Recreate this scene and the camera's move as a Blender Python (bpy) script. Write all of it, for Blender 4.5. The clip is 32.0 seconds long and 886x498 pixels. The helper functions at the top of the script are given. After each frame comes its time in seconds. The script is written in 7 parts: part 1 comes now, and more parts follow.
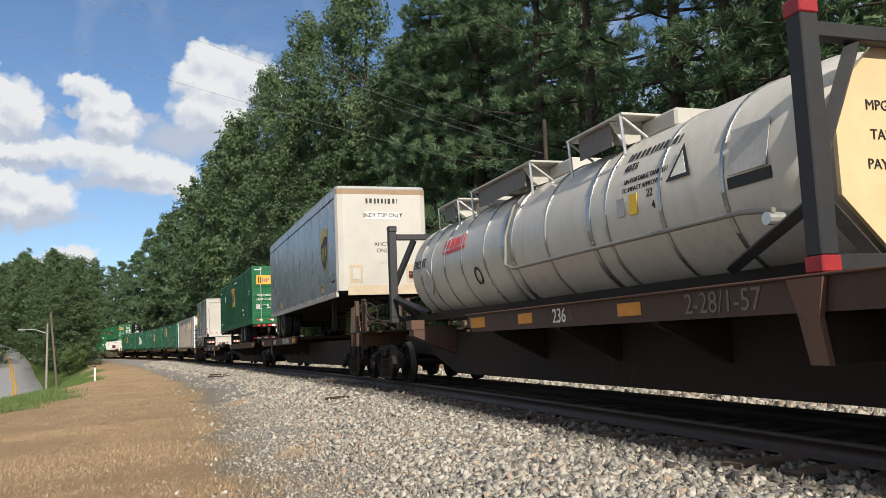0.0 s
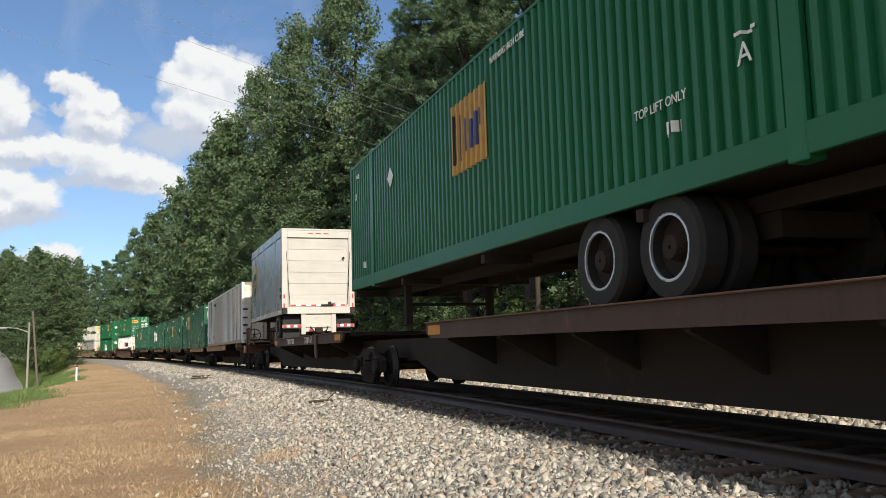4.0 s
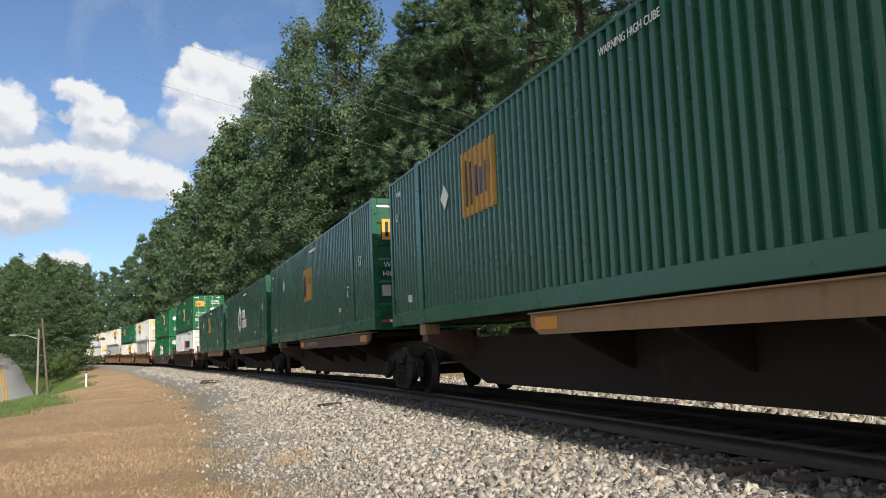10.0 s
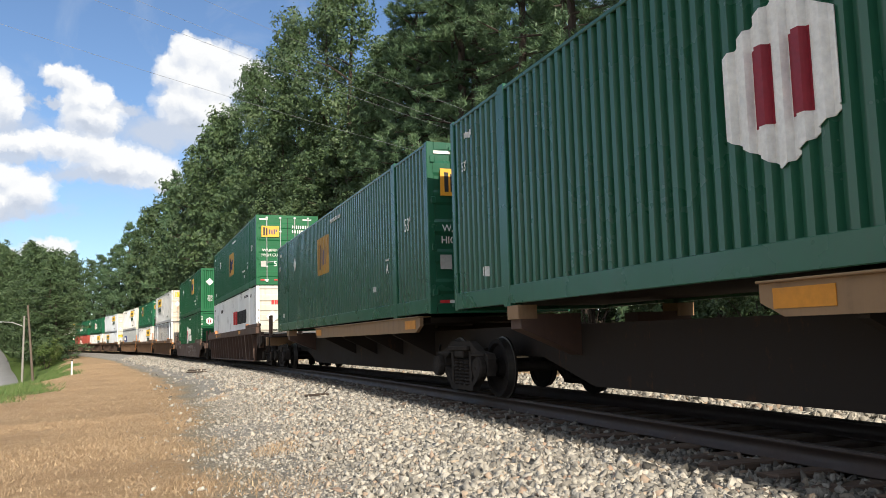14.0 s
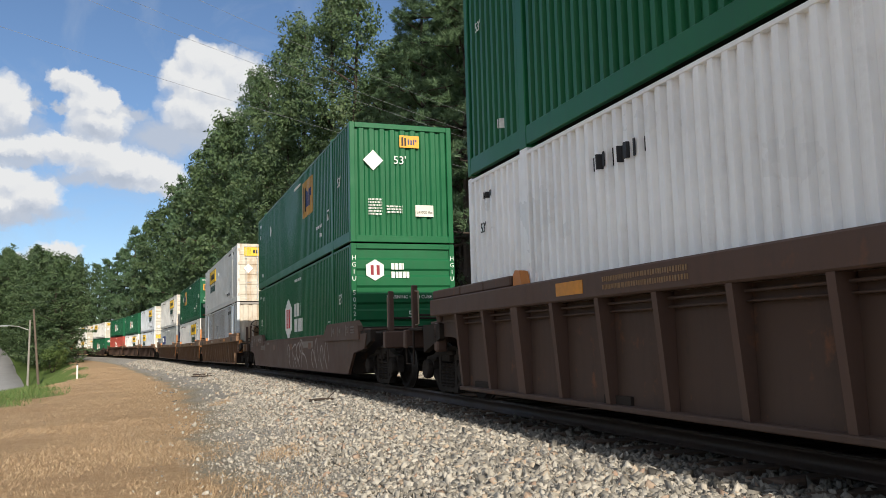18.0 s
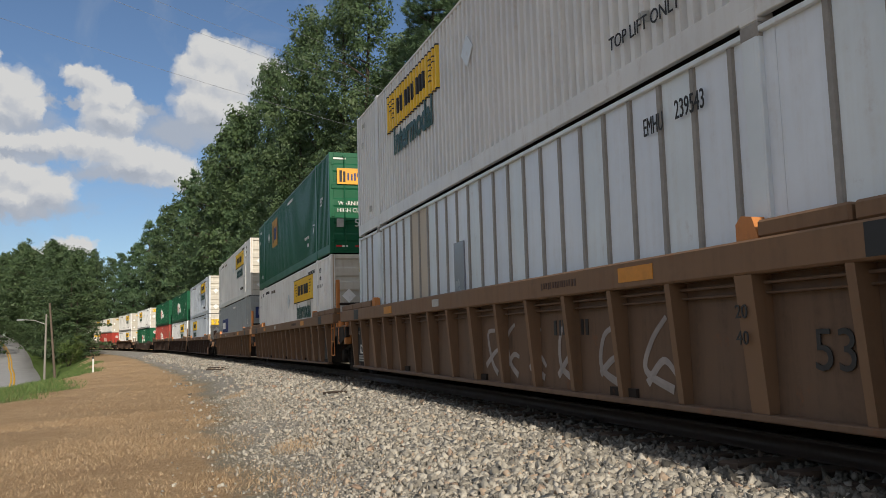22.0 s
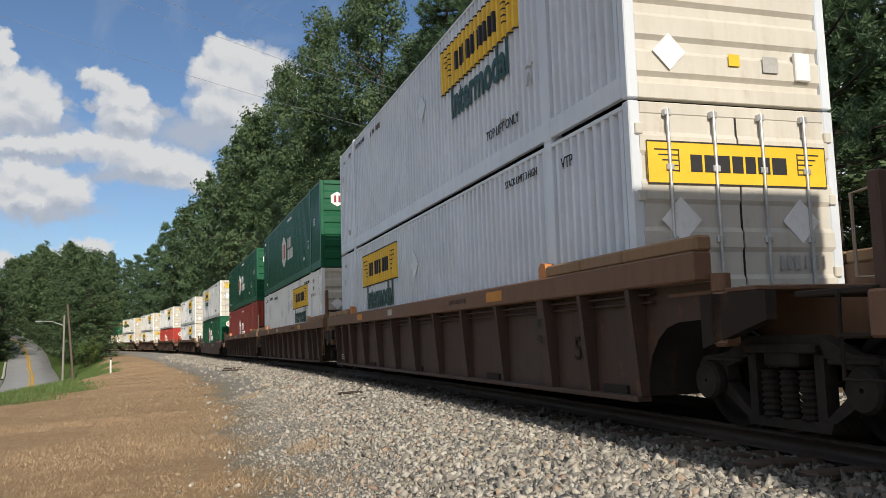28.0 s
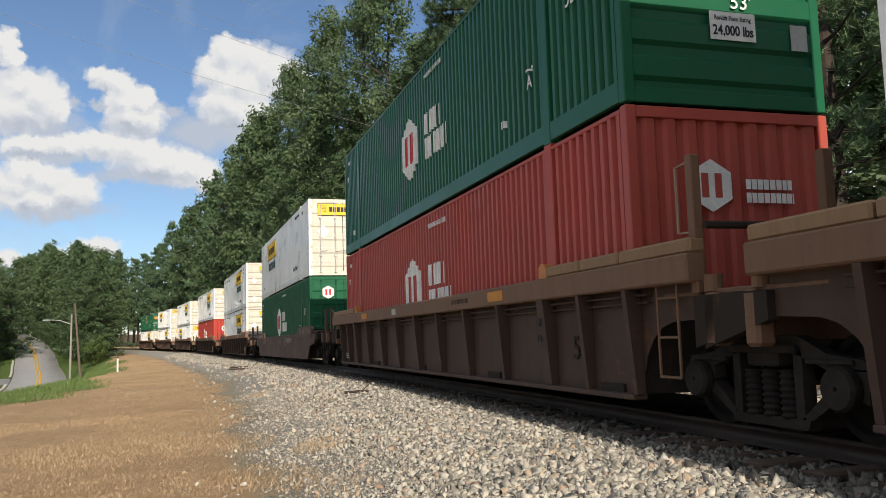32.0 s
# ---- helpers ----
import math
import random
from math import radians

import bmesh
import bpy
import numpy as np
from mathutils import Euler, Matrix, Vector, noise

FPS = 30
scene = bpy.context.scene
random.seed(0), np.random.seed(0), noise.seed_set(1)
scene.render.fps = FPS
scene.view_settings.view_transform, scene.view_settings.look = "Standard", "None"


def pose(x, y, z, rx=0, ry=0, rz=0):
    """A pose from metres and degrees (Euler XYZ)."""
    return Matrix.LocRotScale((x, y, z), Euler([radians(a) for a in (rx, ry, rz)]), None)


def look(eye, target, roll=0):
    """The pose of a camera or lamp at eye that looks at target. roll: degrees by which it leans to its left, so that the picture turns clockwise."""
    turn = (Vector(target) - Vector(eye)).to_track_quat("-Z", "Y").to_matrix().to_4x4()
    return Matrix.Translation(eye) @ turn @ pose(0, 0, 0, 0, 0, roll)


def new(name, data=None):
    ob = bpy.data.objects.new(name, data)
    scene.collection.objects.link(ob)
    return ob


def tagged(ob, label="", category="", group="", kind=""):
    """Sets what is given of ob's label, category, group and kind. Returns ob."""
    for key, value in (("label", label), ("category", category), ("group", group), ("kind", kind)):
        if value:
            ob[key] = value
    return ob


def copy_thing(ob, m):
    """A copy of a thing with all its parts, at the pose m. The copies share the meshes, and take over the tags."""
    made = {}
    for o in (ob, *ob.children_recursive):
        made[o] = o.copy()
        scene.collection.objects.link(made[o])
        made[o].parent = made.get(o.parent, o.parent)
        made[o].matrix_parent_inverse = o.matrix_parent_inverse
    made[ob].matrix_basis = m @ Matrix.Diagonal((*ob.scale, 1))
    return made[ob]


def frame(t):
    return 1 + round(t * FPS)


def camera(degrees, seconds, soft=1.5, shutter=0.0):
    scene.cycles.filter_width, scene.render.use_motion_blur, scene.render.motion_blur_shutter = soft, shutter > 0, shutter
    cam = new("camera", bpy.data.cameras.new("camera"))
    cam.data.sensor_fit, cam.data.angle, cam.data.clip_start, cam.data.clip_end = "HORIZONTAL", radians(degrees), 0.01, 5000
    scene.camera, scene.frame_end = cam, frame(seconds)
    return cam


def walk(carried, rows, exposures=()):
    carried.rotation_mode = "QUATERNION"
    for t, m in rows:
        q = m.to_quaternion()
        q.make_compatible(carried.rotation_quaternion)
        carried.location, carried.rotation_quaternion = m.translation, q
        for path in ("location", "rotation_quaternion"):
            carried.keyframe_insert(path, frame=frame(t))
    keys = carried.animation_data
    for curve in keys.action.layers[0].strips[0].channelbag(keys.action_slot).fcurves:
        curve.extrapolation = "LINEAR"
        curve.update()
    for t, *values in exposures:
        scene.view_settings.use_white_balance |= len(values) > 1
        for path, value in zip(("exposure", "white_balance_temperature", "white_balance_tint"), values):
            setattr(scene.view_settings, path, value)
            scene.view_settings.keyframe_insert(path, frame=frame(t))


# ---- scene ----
# ---- camera ----
EYE = (0.0, 0.0, 1.55)
# seconds, pitch up, roll, turn to the left (degrees) of a phone held in the hand
AIM = [
    (0, 6.06, -2.38, 0.64), (0.5, 6.05, -2.32, 0.55), (1, 6.11, -2.16, 0.49), (1.5, 6.09, -2.07, 0.36), (2, 6.06, -2.05, 0.31),
    (2.5, 6.08, -1.86, 0.13), (3, 6.13, -1.77, 0.00), (3.5, 6.22, -1.56, -0.11), (5.5, 6.72, -1.82, -0.80), (6, 6.56, -1.77, -0.73),
    (6.5, 6.59, -1.74, -0.56), (7, 6.74, -1.67, -0.37), (7.5, 6.89, -1.76, -0.29), (8, 6.77, -1.96, -0.26), (8.5, 6.47, -2.27, -0.30),
    (9, 6.36, -2.26, -0.22), (9.5, 6.37, -2.26, -0.01), (10, 6.50, -2.23, 0.16), (10.5, 6.64, -2.02, 0.22), (11, 6.70, -1.95, 0.21),
    (11.5, 6.65, -1.87, 0.12), (12, 6.54, -1.62, 0.06), (12.5, 6.33, -1.70, -0.04), (13, 6.14, -1.72, -0.20), (13.5, 5.92, -1.67, -0.49),
    (14, 5.94, -1.54, -0.59), (14.5, 6.12, -1.46, -0.59), (16.5, 6.07, -1.36, 0.02), (17, 6.21, -1.30, 0.17), (17.5, 6.30, -1.37, 0.02),
    (18, 6.27, -1.43, -0.26), (18.5, 6.17, -1.43, -0.37), (19, 5.89, -1.53, -0.29), (19.5, 5.64, -1.61, -0.12), (20, 5.55, -1.68, 0.07),
    (20.5, 5.60, -1.64, 0.27), (21, 5.68, -1.60, 0.47), (21.5, 5.72, -1.50, 0.57), (22, 5.80, -1.59, 0.63), (22.5, 5.96, -1.51, 0.73),
    (23, 6.08, -1.60, 0.85), (23.5, 6.20, -1.70, 0.82), (24, 6.25, -1.64, 0.77), (24.5, 6.18, -1.57, 0.87), (25, 6.01, -1.51, 0.90),
    (25.5, 5.85, -1.59, 0.92), (27.5, 5.85, -1.60, 1.53), (28, 5.85, -1.72, 1.64), (28.5, 5.84, -1.89, 1.67), (29, 5.79, -1.94, 1.75),
    (29.5, 5.69, -1.69, 1.82), (30, 5.65, -1.52, 1.82), (30.5, 5.67, -1.45, 1.95), (31, 5.70, -1.63, 2.07), (31.5, 5.76, -1.70, 2.11),
    (32, 5.80, -1.67, 2.06)
]


def aim(pitch, roll, turn):
    return Matrix.Translation(EYE) @ pose(0, 0, 0, 0, 0, turn) @ pose(0, 0, 0, 90 + pitch) @ pose(0, 0, 0, 0, 0, roll)


cam = camera(56.25, 32.0, soft=0.5)
walk(cam, [(t, aim(p, r, w)) for t, p, r, w in AIM], exposures=((0.0, 0.36, 6250, 10), (1.0, 0.3, 6250, 10), (2.0, 0.33, 6250, 10), (3.0, 0.46, 6280, 10), (6.0, 0.52, 6450, 10), (7.0, 0.4, 6400, 10), (10.0, 0.45, 6270, 10), (12.0, 0.66, 6370, 10), (13.0, 0.68, 6320, 10), (16.0, 0.26, 6400, 10), (17.0, 0.08, 6330, 10), (18.0, 0.34, 6320, 10), (19.0, 0.62, 6500, 10), (20.0, 0.73, 6500, 10), (21.0, 0.14, 6450, 10), (22.0, -0.02, 6420, 10), (23.0, 0.24, 6400, 10), (25.0, 0.33, 6380, 10), (28.0, 0.08, 6300, 10), (29.0, 0.22, 6270, 10), (30.0, 0.38, 6330, 10), (31.0, 0.3, 6450, 10), (32.0, 0.34, 6500, 10)))

# ---- the line of the track ----
LAT, HEAD0 = 5.63, radians(18.68)
BEND_AT = [10, 30, 50, 80, 120, 180]
BEND = [0.00058, 0.00122, 0.00078, 0.00115, 0.00135, 0.00136]
RAIL_Z = EYE[2] - 0.92
SPEED, SLOWING = 9.912, -0.00301
TD = np.arange(-420.0, 640.0, 0.5)
_k = np.interp(TD, BEND_AT, BEND)
_h = np.concatenate([[0], np.cumsum(0.25 * (_k[1:] + _k[:-1]))])
_i0 = int(np.argmin(abs(TD)))
TH = _h - _h[_i0] + HEAD0


def _run(v, start):
    c = np.concatenate([[0], np.cumsum(0.25 * (v[1:] + v[:-1]))])
    return c - c[_i0] + start


TX = _run(-np.sin(TH), LAT * math.cos(HEAD0))
TY = _run(np.cos(TH), LAT * math.sin(HEAD0))


def smooth(a, b, x):
    u = np.clip((np.asarray(x, float) - a) / (b - a), 0, 1)
    return u * u * (3 - 2 * u)


def rail_z(d):
    """Height of the rail top d metres up the line from the camera."""
    return RAIL_Z - 0.42 * smooth(8, 80, d)


def spot(d, l=0.0):
    """Plan position d metres up the line and l metres to its far side."""
    h = np.interp(d, TD, TH)
    return np.interp(d, TD, TX) + l * np.cos(h), np.interp(d, TD, TY) + l * np.sin(h), h


def on_track(d0, d1, z):
    """Pose of a thing that spans d0..d1 of the line, z above the rails; its x axis points to where the train goes."""
    a, b = spot(d0), spot(d1)
    za, zb = float(rail_z(d0)), float(rail_z(d1))
    f = Vector((a[0] - b[0], a[1] - b[1], za - zb)).normalized()
    y = Vector((0, 0, 1)).cross(f).normalized()
    u = f.cross(y)
    m = Matrix((f, y, u)).transposed().to_4x4()
    m.translation = Vector(((a[0] + b[0]) / 2, (a[1] + b[1]) / 2, (za + zb) / 2)) + u * z
    return m


def run(t):
    """How far the train has come by t seconds."""
    return SPEED * t + SLOWING * t * t


# ---- world and sun ----
SUN_EL, SUN_OFF = radians(28.0), radians(2.2)
_sa = HEAD0 + SUN_OFF
SUN_DIR = Vector((math.sin(_sa) * math.cos(SUN_EL), -math.cos(_sa) * math.cos(SUN_EL), math.sin(SUN_EL)))

world = bpy.data.worlds.new("sky")
scene.world = world
world.use_nodes = True


class Nodes:
    def __init__(self, tree):
        self.t = tree
        tree.nodes.clear()

    def add(self, kind, **kw):
        n = self.t.nodes.new(kind)
        for k, v in kw.items():
            if k == "ins":
                for key, val in v.items():
                    if isinstance(val, bpy.types.NodeSocket):
                        self.t.links.new(val, n.inputs[key])
                    else:
                        n.inputs[key].default_value = val
            elif k == "operation":
                n.operation = v
            elif k == "data_type":
                n.data_type = v
            elif k == "blend_type":
                n.blend_type = v
            elif k == "sky_type":
                n.sky_type = v
            elif k == "feature":
                n.feature = v
        return n

    def math(self, op, a, b=0.0, c=0.0):
        return self.add("ShaderNodeMath", operation=op, ins={0: a, 1: b, 2: c}).outputs[0]

    def noise(self, vec, scale, detail=4.0, rough=0.55, dist=0.0):
        return self.add("ShaderNodeTexNoise", ins={"Vector": vec, "Scale": scale, "Detail": detail, "Roughness": rough, "Distortion": dist}).outputs["Fac"]

    def ramp(self, fac, stops):
        n = self.add("ShaderNodeValToRGB", ins={"Fac": fac})
        r = n.color_ramp
        while len(r.elements) < len(stops):
            r.elements.new(0.5)
        for e, (p, c) in zip(r.elements, stops):
            e.position, e.color = p, (*c, 1) if len(c) == 3 else c
        return n.outputs[0]

    def mix(self, fac, a, b, blend="MIX"):
        n = self.add("ShaderNodeMix", data_type="RGBA", blend_type=blend)
        for s, v in ((n.inputs[0], fac), (n.inputs[6], a), (n.inputs[7], b)):
            if isinstance(v, bpy.types.NodeSocket):
                self.t.links.new(v, s)
            else:
                s.default_value = v if not isinstance(v, tuple) or len(v) == 4 else (*v, 1)
        return n.outputs[2]

    def remap(self, v, a, b, c=0.0, d=1.0):
        return self.add("ShaderNodeMapRange", ins={0: v, 1: a, 2: b, 3: c, 4: d}).outputs[0]


# cumulus: heaps on a plane that stands across the view up the line, (right, up, half width, half height) for a distance of 1
CLOUD_RIGHT = [(0.055, 0.087, 0.017, 0.018), (0.040, 0.063, 0.020, 0.020), (0.080, 0.081, 0.026, 0.021), (0.070, 0.053, 0.040, 0.027), (0.108, 0.067, 0.030, 0.024), (0.130, 0.059, 0.020, 0.019), (0.054, 0.031, 0.031, 0.019), (0.074, 0.019, 0.037, 0.024)]
CLOUD_MIDDLE = [(-0.081, 0.055, 0.012, 0.009), (-0.071, 0.048, 0.016, 0.013), (-0.058, 0.043, 0.012, 0.013), (-0.056, 0.027, 0.020, 0.018), (-0.036, 0.028, 0.014, 0.014), (-0.043, 0.009, 0.026, 0.018)]
CLOUD_LEFT = [(-0.172, 0.077, 0.010, 0.019), (-0.168, 0.063, 0.012, 0.012), (-0.159, 0.039, 0.025, 0.018), (-0.143, 0.027, 0.026, 0.019), (-0.126, 0.016, 0.013, 0.014), (-0.164, 0.013, 0.033, 0.022)]
CLOUD_BAND = [(-0.150, -0.026, 0.033, 0.0095), (-0.111, -0.0235, 0.031, 0.011), (-0.076, -0.020, 0.022, 0.014), (-0.050, -0.028, 0.035, 0.017), (-0.018, -0.040, 0.036, 0.018), (0.015, -0.048, 0.030, 0.017), (0.030, -0.058, 0.019, 0.015)]
CLOUD_LOW = [(-0.155, -0.0555, 0.022, 0.017), (-0.133, -0.063, 0.026, 0.017), (-0.164, -0.070, 0.026, 0.020), (-0.110, -0.0755, 0.028, 0.018), (-0.150, -0.085, 0.040, 0.014), (-0.088, -0.139, 0.024, 0.011), (-0.106, -0.146, 0.020, 0.008), (-0.176, -0.151, 0.016, 0.012)]
CLOUD_GREY = [(0.038, -0.004, 0.046, 0.020), (0.070, 0.008, 0.040, 0.018), (-0.045, -0.002, 0.030, 0.013), (-0.015, 0.017, 0.022, 0.006), (-0.150, -0.005, 0.045, 0.013), (-0.106, 0.0215, 0.007, 0.008), (-0.084, 0.023, 0.007, 0.004), (-0.030, -0.056, 0.060, 0.010), (-0.130, -0.096, 0.050, 0.010), (-0.140, -0.037, 0.050, 0.007)]
w = Nodes(world.node_tree)
sky = w.add("ShaderNodeTexSky", sky_type="NISHITA")
sky.sun_disc = False
sky.sun_elevation = SUN_EL
sky.sun_rotation = math.atan2(SUN_DIR.x, SUN_DIR.y)
sky.air_density, sky.dust_density, sky.ozone_density = 0.85, 0.3, 3.0
wdir = w.add("ShaderNodeTexCoord").outputs["Generated"]


def w_vec(op, a, b, out=0):
    key = "Value" if op in ("DOT_PRODUCT", "LENGTH") else out
    return w.add("ShaderNodeVectorMath", operation=op, ins={0: a, 1: b}).outputs[key]


ahead = w_vec("DOT_PRODUCT", wdir, (-0.3319, 0.9118, 0.2419))
gap = w.math("MAXIMUM", ahead, 0.05)
plane = w.add("ShaderNodeCombineXYZ", ins={0: w.math("DIVIDE", w_vec("DOT_PRODUCT", wdir, (0.9397, 0.3420, 0.0)), gap), 1: w.math("DIVIDE", w_vec("DOT_PRODUCT", wdir, (0.0827, -0.2273, 0.9703)), gap), 2: 0.0}).outputs[0]


def heap(at, blobs):
    """How deep inside the nearest puff a point of the plane lies."""
    depth = None
    for cu, cv, ru, rv in blobs:
        d1 = w.math("SUBTRACT", 1.0, w_vec("LENGTH", w_vec("MULTIPLY", w_vec("SUBTRACT", at, (cu, cv, 0.0)), (1 / ru, 1 / rv, 1.0)), (0, 0, 0)))
        depth = d1 if depth is None else w.add("ShaderNodeMath", operation="SMOOTH_MAX", ins={0: depth, 1: d1, 2: 0.30}).outputs[0]
    return depth


def crumble(at, k):
    """Push points about in two sizes, so that the edges boil."""
    for size, amount in ((34.0, 0.013 * k), (100.0, 0.0055 * k)):
        n3 = w.add("ShaderNodeTexNoise", ins={"Vector": at, "Scale": size, "Detail": 4.0, "Roughness": 0.6}).outputs["Color"]
        shift = w.add("ShaderNodeVectorMath", operation="SCALE", ins={0: w_vec("SUBTRACT", n3, (0.5, 0.5, 0.5)), "Scale": amount * 2}).outputs[0]
        at = w_vec("MULTIPLY", w_vec("ADD", at, shift), (1.0, 1.0, 0.0))
    return at


boiled = crumble(plane, 1.0)
puffs = CLOUD_RIGHT + CLOUD_MIDDLE + CLOUD_LEFT + CLOUD_BAND + CLOUD_LOW
white_depth = heap(boiled, puffs)
sunward = heap(w_vec("ADD", boiled, (0.004, 0.010, 0.0)), puffs)
grey_depth = heap(crumble(plane, 1.3), CLOUD_GREY)
lumps = w.add("ShaderNodeTexVoronoi", ins={"Vector": boiled, "Scale": 75.0}).outputs["Distance"]
body = w.math("ADD", white_depth, w.math("MULTIPLY", w.math("SUBTRACT", 0.45, lumps), 0.35))
dens = w.remap(body, -0.38, 0.06)
thin = w.math("MULTIPLY", w.remap(grey_depth, -0.55, 0.35), 0.90)
# lit from behind the camera and above: tops white, bellies blue-grey
light = w.math("ADD", w.math("MULTIPLY", w.math("SUBTRACT", white_depth, sunward), 0.50), w.math("ADD", 0.60, w.math("MULTIPLY", w.math("SUBTRACT", 0.45, lumps), 0.22)))
light = w.math("ADD", light, w.math("MULTIPLY", w.math("SUBTRACT", w.noise(boiled, 60.0, 5.0, 0.6), 0.5), 0.45))
light = w.math("SUBTRACT", light, w.math("MULTIPLY", w.remap(grey_depth, 0.0, 0.7), 0.30))
cloud_col = w.ramp(light, [(0.0, (4.3, 4.7, 5.4)), (0.30, (5.6, 5.85, 6.3)), (0.70, (7.4, 7.35, 7.2))])
wisp = w.remap(w.noise(wdir, 9.0, 7.0, 0.62, 0.5), 0.48, 0.78, 0.0, 0.40)
# bright cumulus added over the unseen dome as fill light, away from the open patch ahead
field = w.remap(w.noise(wdir, 3.4, 7.0, 0.6, 0.2), 0.42, 0.54)
field = w.math("MULTIPLY", field, w.remap(ahead, 0.90, 0.70))
front = w.remap(ahead, 0.5, 0.6)
veil = w.mix(wisp, sky.outputs[0], (4.4, 4.9, 5.6))
veil = w.mix(w.math("MULTIPLY", thin, front), veil, (4.6, 5.0, 5.7))
final = w.mix(field, w.mix(w.math("MULTIPLY", dens, front), veil, cloud_col), (7.2, 7.2, 7.2))
bg = w.add("ShaderNodeBackground", ins={"Color": final, "Strength": 0.088})
w.add("ShaderNodeOutputWorld", ins={"Surface": bg.outputs[0]})

sun = new("sun", bpy.data.lights.new("sun", "SUN"))
sun.data.energy, sun.data.angle, sun.data.color = 4.1, radians(0.53), (1.0, 0.89, 0.73)
sun.matrix_world = look(tuple(SUN_DIR * 60), (0, 0, 0))


# ---- materials ----
def make(name, build):
    m = bpy.data.materials.new(name)
    m.use_nodes = True
    n = Nodes(m.node_tree)
    b = n.add("ShaderNodeBsdfPrincipled")
    n.t.links.new(b.outputs[0], n.add("ShaderNodeOutputMaterial").inputs[0])
    build(n, b)
    return m


def put(n, b, key, v):
    if isinstance(v, bpy.types.NodeSocket):
        n.t.links.new(v, b.inputs[key])
    else:
        b.inputs[key].default_value = (*v, 1) if isinstance(v, tuple) and len(v) == 3 else v


def bump(n, b, height, dist, strength=1.0):
    put(n, b, "Normal", n.add("ShaderNodeBump", ins={"Height": height, "Distance": dist, "Strength": strength}).outputs[0])


def pos(n):
    return n.add("ShaderNodeTexCoord").outputs["Object"]


def stretch(n, v, sx, sy, sz):
    return n.add("ShaderNodeMapping", ins={"Vector": v, "Scale": (sx, sy, sz)}).outputs[0]


def paint(name, rgb, rough=0.42, dirt=0.35, dirt_rgb=(0.16, 0.11, 0.07), rust=0.0, wave=0.0, seams=0.0, spec=0.4):
    """Painted sheet metal with grime, streaks running down and a little rust."""
    def build(n, b):
        p = pos(n)
        big = n.noise(p, 0.7, 5.0, 0.6)
        run_ = n.noise(stretch(n, p, 5.0, 5.0, 0.35), 1.6, 5.0, 0.6)
        fine = n.noise(p, 14.0, 4.0, 0.6)
        tint = n.add("ShaderNodeObjectInfo").outputs["Random"]
        base = n.mix(n.remap(big, 0.3, 0.7), tuple(c * 0.88 for c in rgb), tuple(min(1, c * 1.10) for c in rgb))
        base = n.mix(n.remap(tint, 0, 1, 0, 0.16), base, tuple(min(1, c * 1.35 + 0.01) for c in rgb))
        grime = n.math("MULTIPLY", n.remap(run_, 0.45, 0.80), n.remap(fine, 0.25, 0.75))
        col = n.mix(n.math("MULTIPLY", grime, dirt), base, dirt_rgb)
        if rust:
            spots = n.remap(n.math("ADD", n.math("MULTIPLY", n.noise(p, 3.2, 8.0, 0.7), 0.7), n.math("MULTIPLY", run_, 0.35)), 0.60, 0.70)
            col = n.mix(n.math("MULTIPLY", spots, rust), col, n.mix(fine, (0.13, 0.045, 0.015), (0.30, 0.12, 0.045)))
        if seams:
            # rust that has run down the troughs of the pressed sheet
            q = n.add("ShaderNodeSeparateXYZ", ins={0: p})
            away = n.math("ABSOLUTE", q.outputs[1])
            trough = n.math("MULTIPLY", n.remap(away, 1.240, 1.226), n.remap(away, 1.190, 1.202))
            where = n.remap(n.noise(stretch(n, p, 0.45, 0.0, 0.12), 1.0, 3.0), 0.28, 0.46)
            f = n.math("MULTIPLY", n.math("MULTIPLY", trough, where), seams)
            col = n.mix(f, col, n.mix(fine, (0.34, 0.21, 0.11), (0.52, 0.40, 0.28)))
        put(n, b, "Base Color", col)
        put(n, b, "Roughness", n.remap(big, 0.2, 0.8, rough * 0.8, min(1, rough * 1.35)))
        put(n, b, "Specular IOR Level", spec)
        dents = n.math("ADD", n.math("MULTIPLY", n.noise(p, 1.3, 2.0), 1.0), n.math("MULTIPLY", fine, 0.06))
        bump(n, b, dents, 0.03 + wave, 0.35)
    return make(name, build)


def plain(name, rgb, rough=0.5, metal=0.0, grain=20.0, vary=0.18, bumpy=0.004, spec=0.4):
    def build(n, b):
        p = pos(n)
        g = n.noise(p, grain, 5.0, 0.6)
        g2 = n.noise(p, grain * 0.12, 3.0)
        f = n.math("MULTIPLY", n.math("ADD", g, g2), 0.5)
        put(n, b, "Base Color", n.mix(n.remap(f, 0.3, 0.7), tuple(c * (1 - vary) for c in rgb), tuple(min(1, c * (1 + vary)) for c in rgb)))
        put(n, b, "Roughness", n.remap(g2, 0.3, 0.7, max(0.05, rough - 0.1), min(1, rough + 0.1)))
        put(n, b, "Metallic", metal)
        put(n, b, "Specular IOR Level", spec)
        bump(n, b, g, bumpy, 0.5)
    return make(name, build)


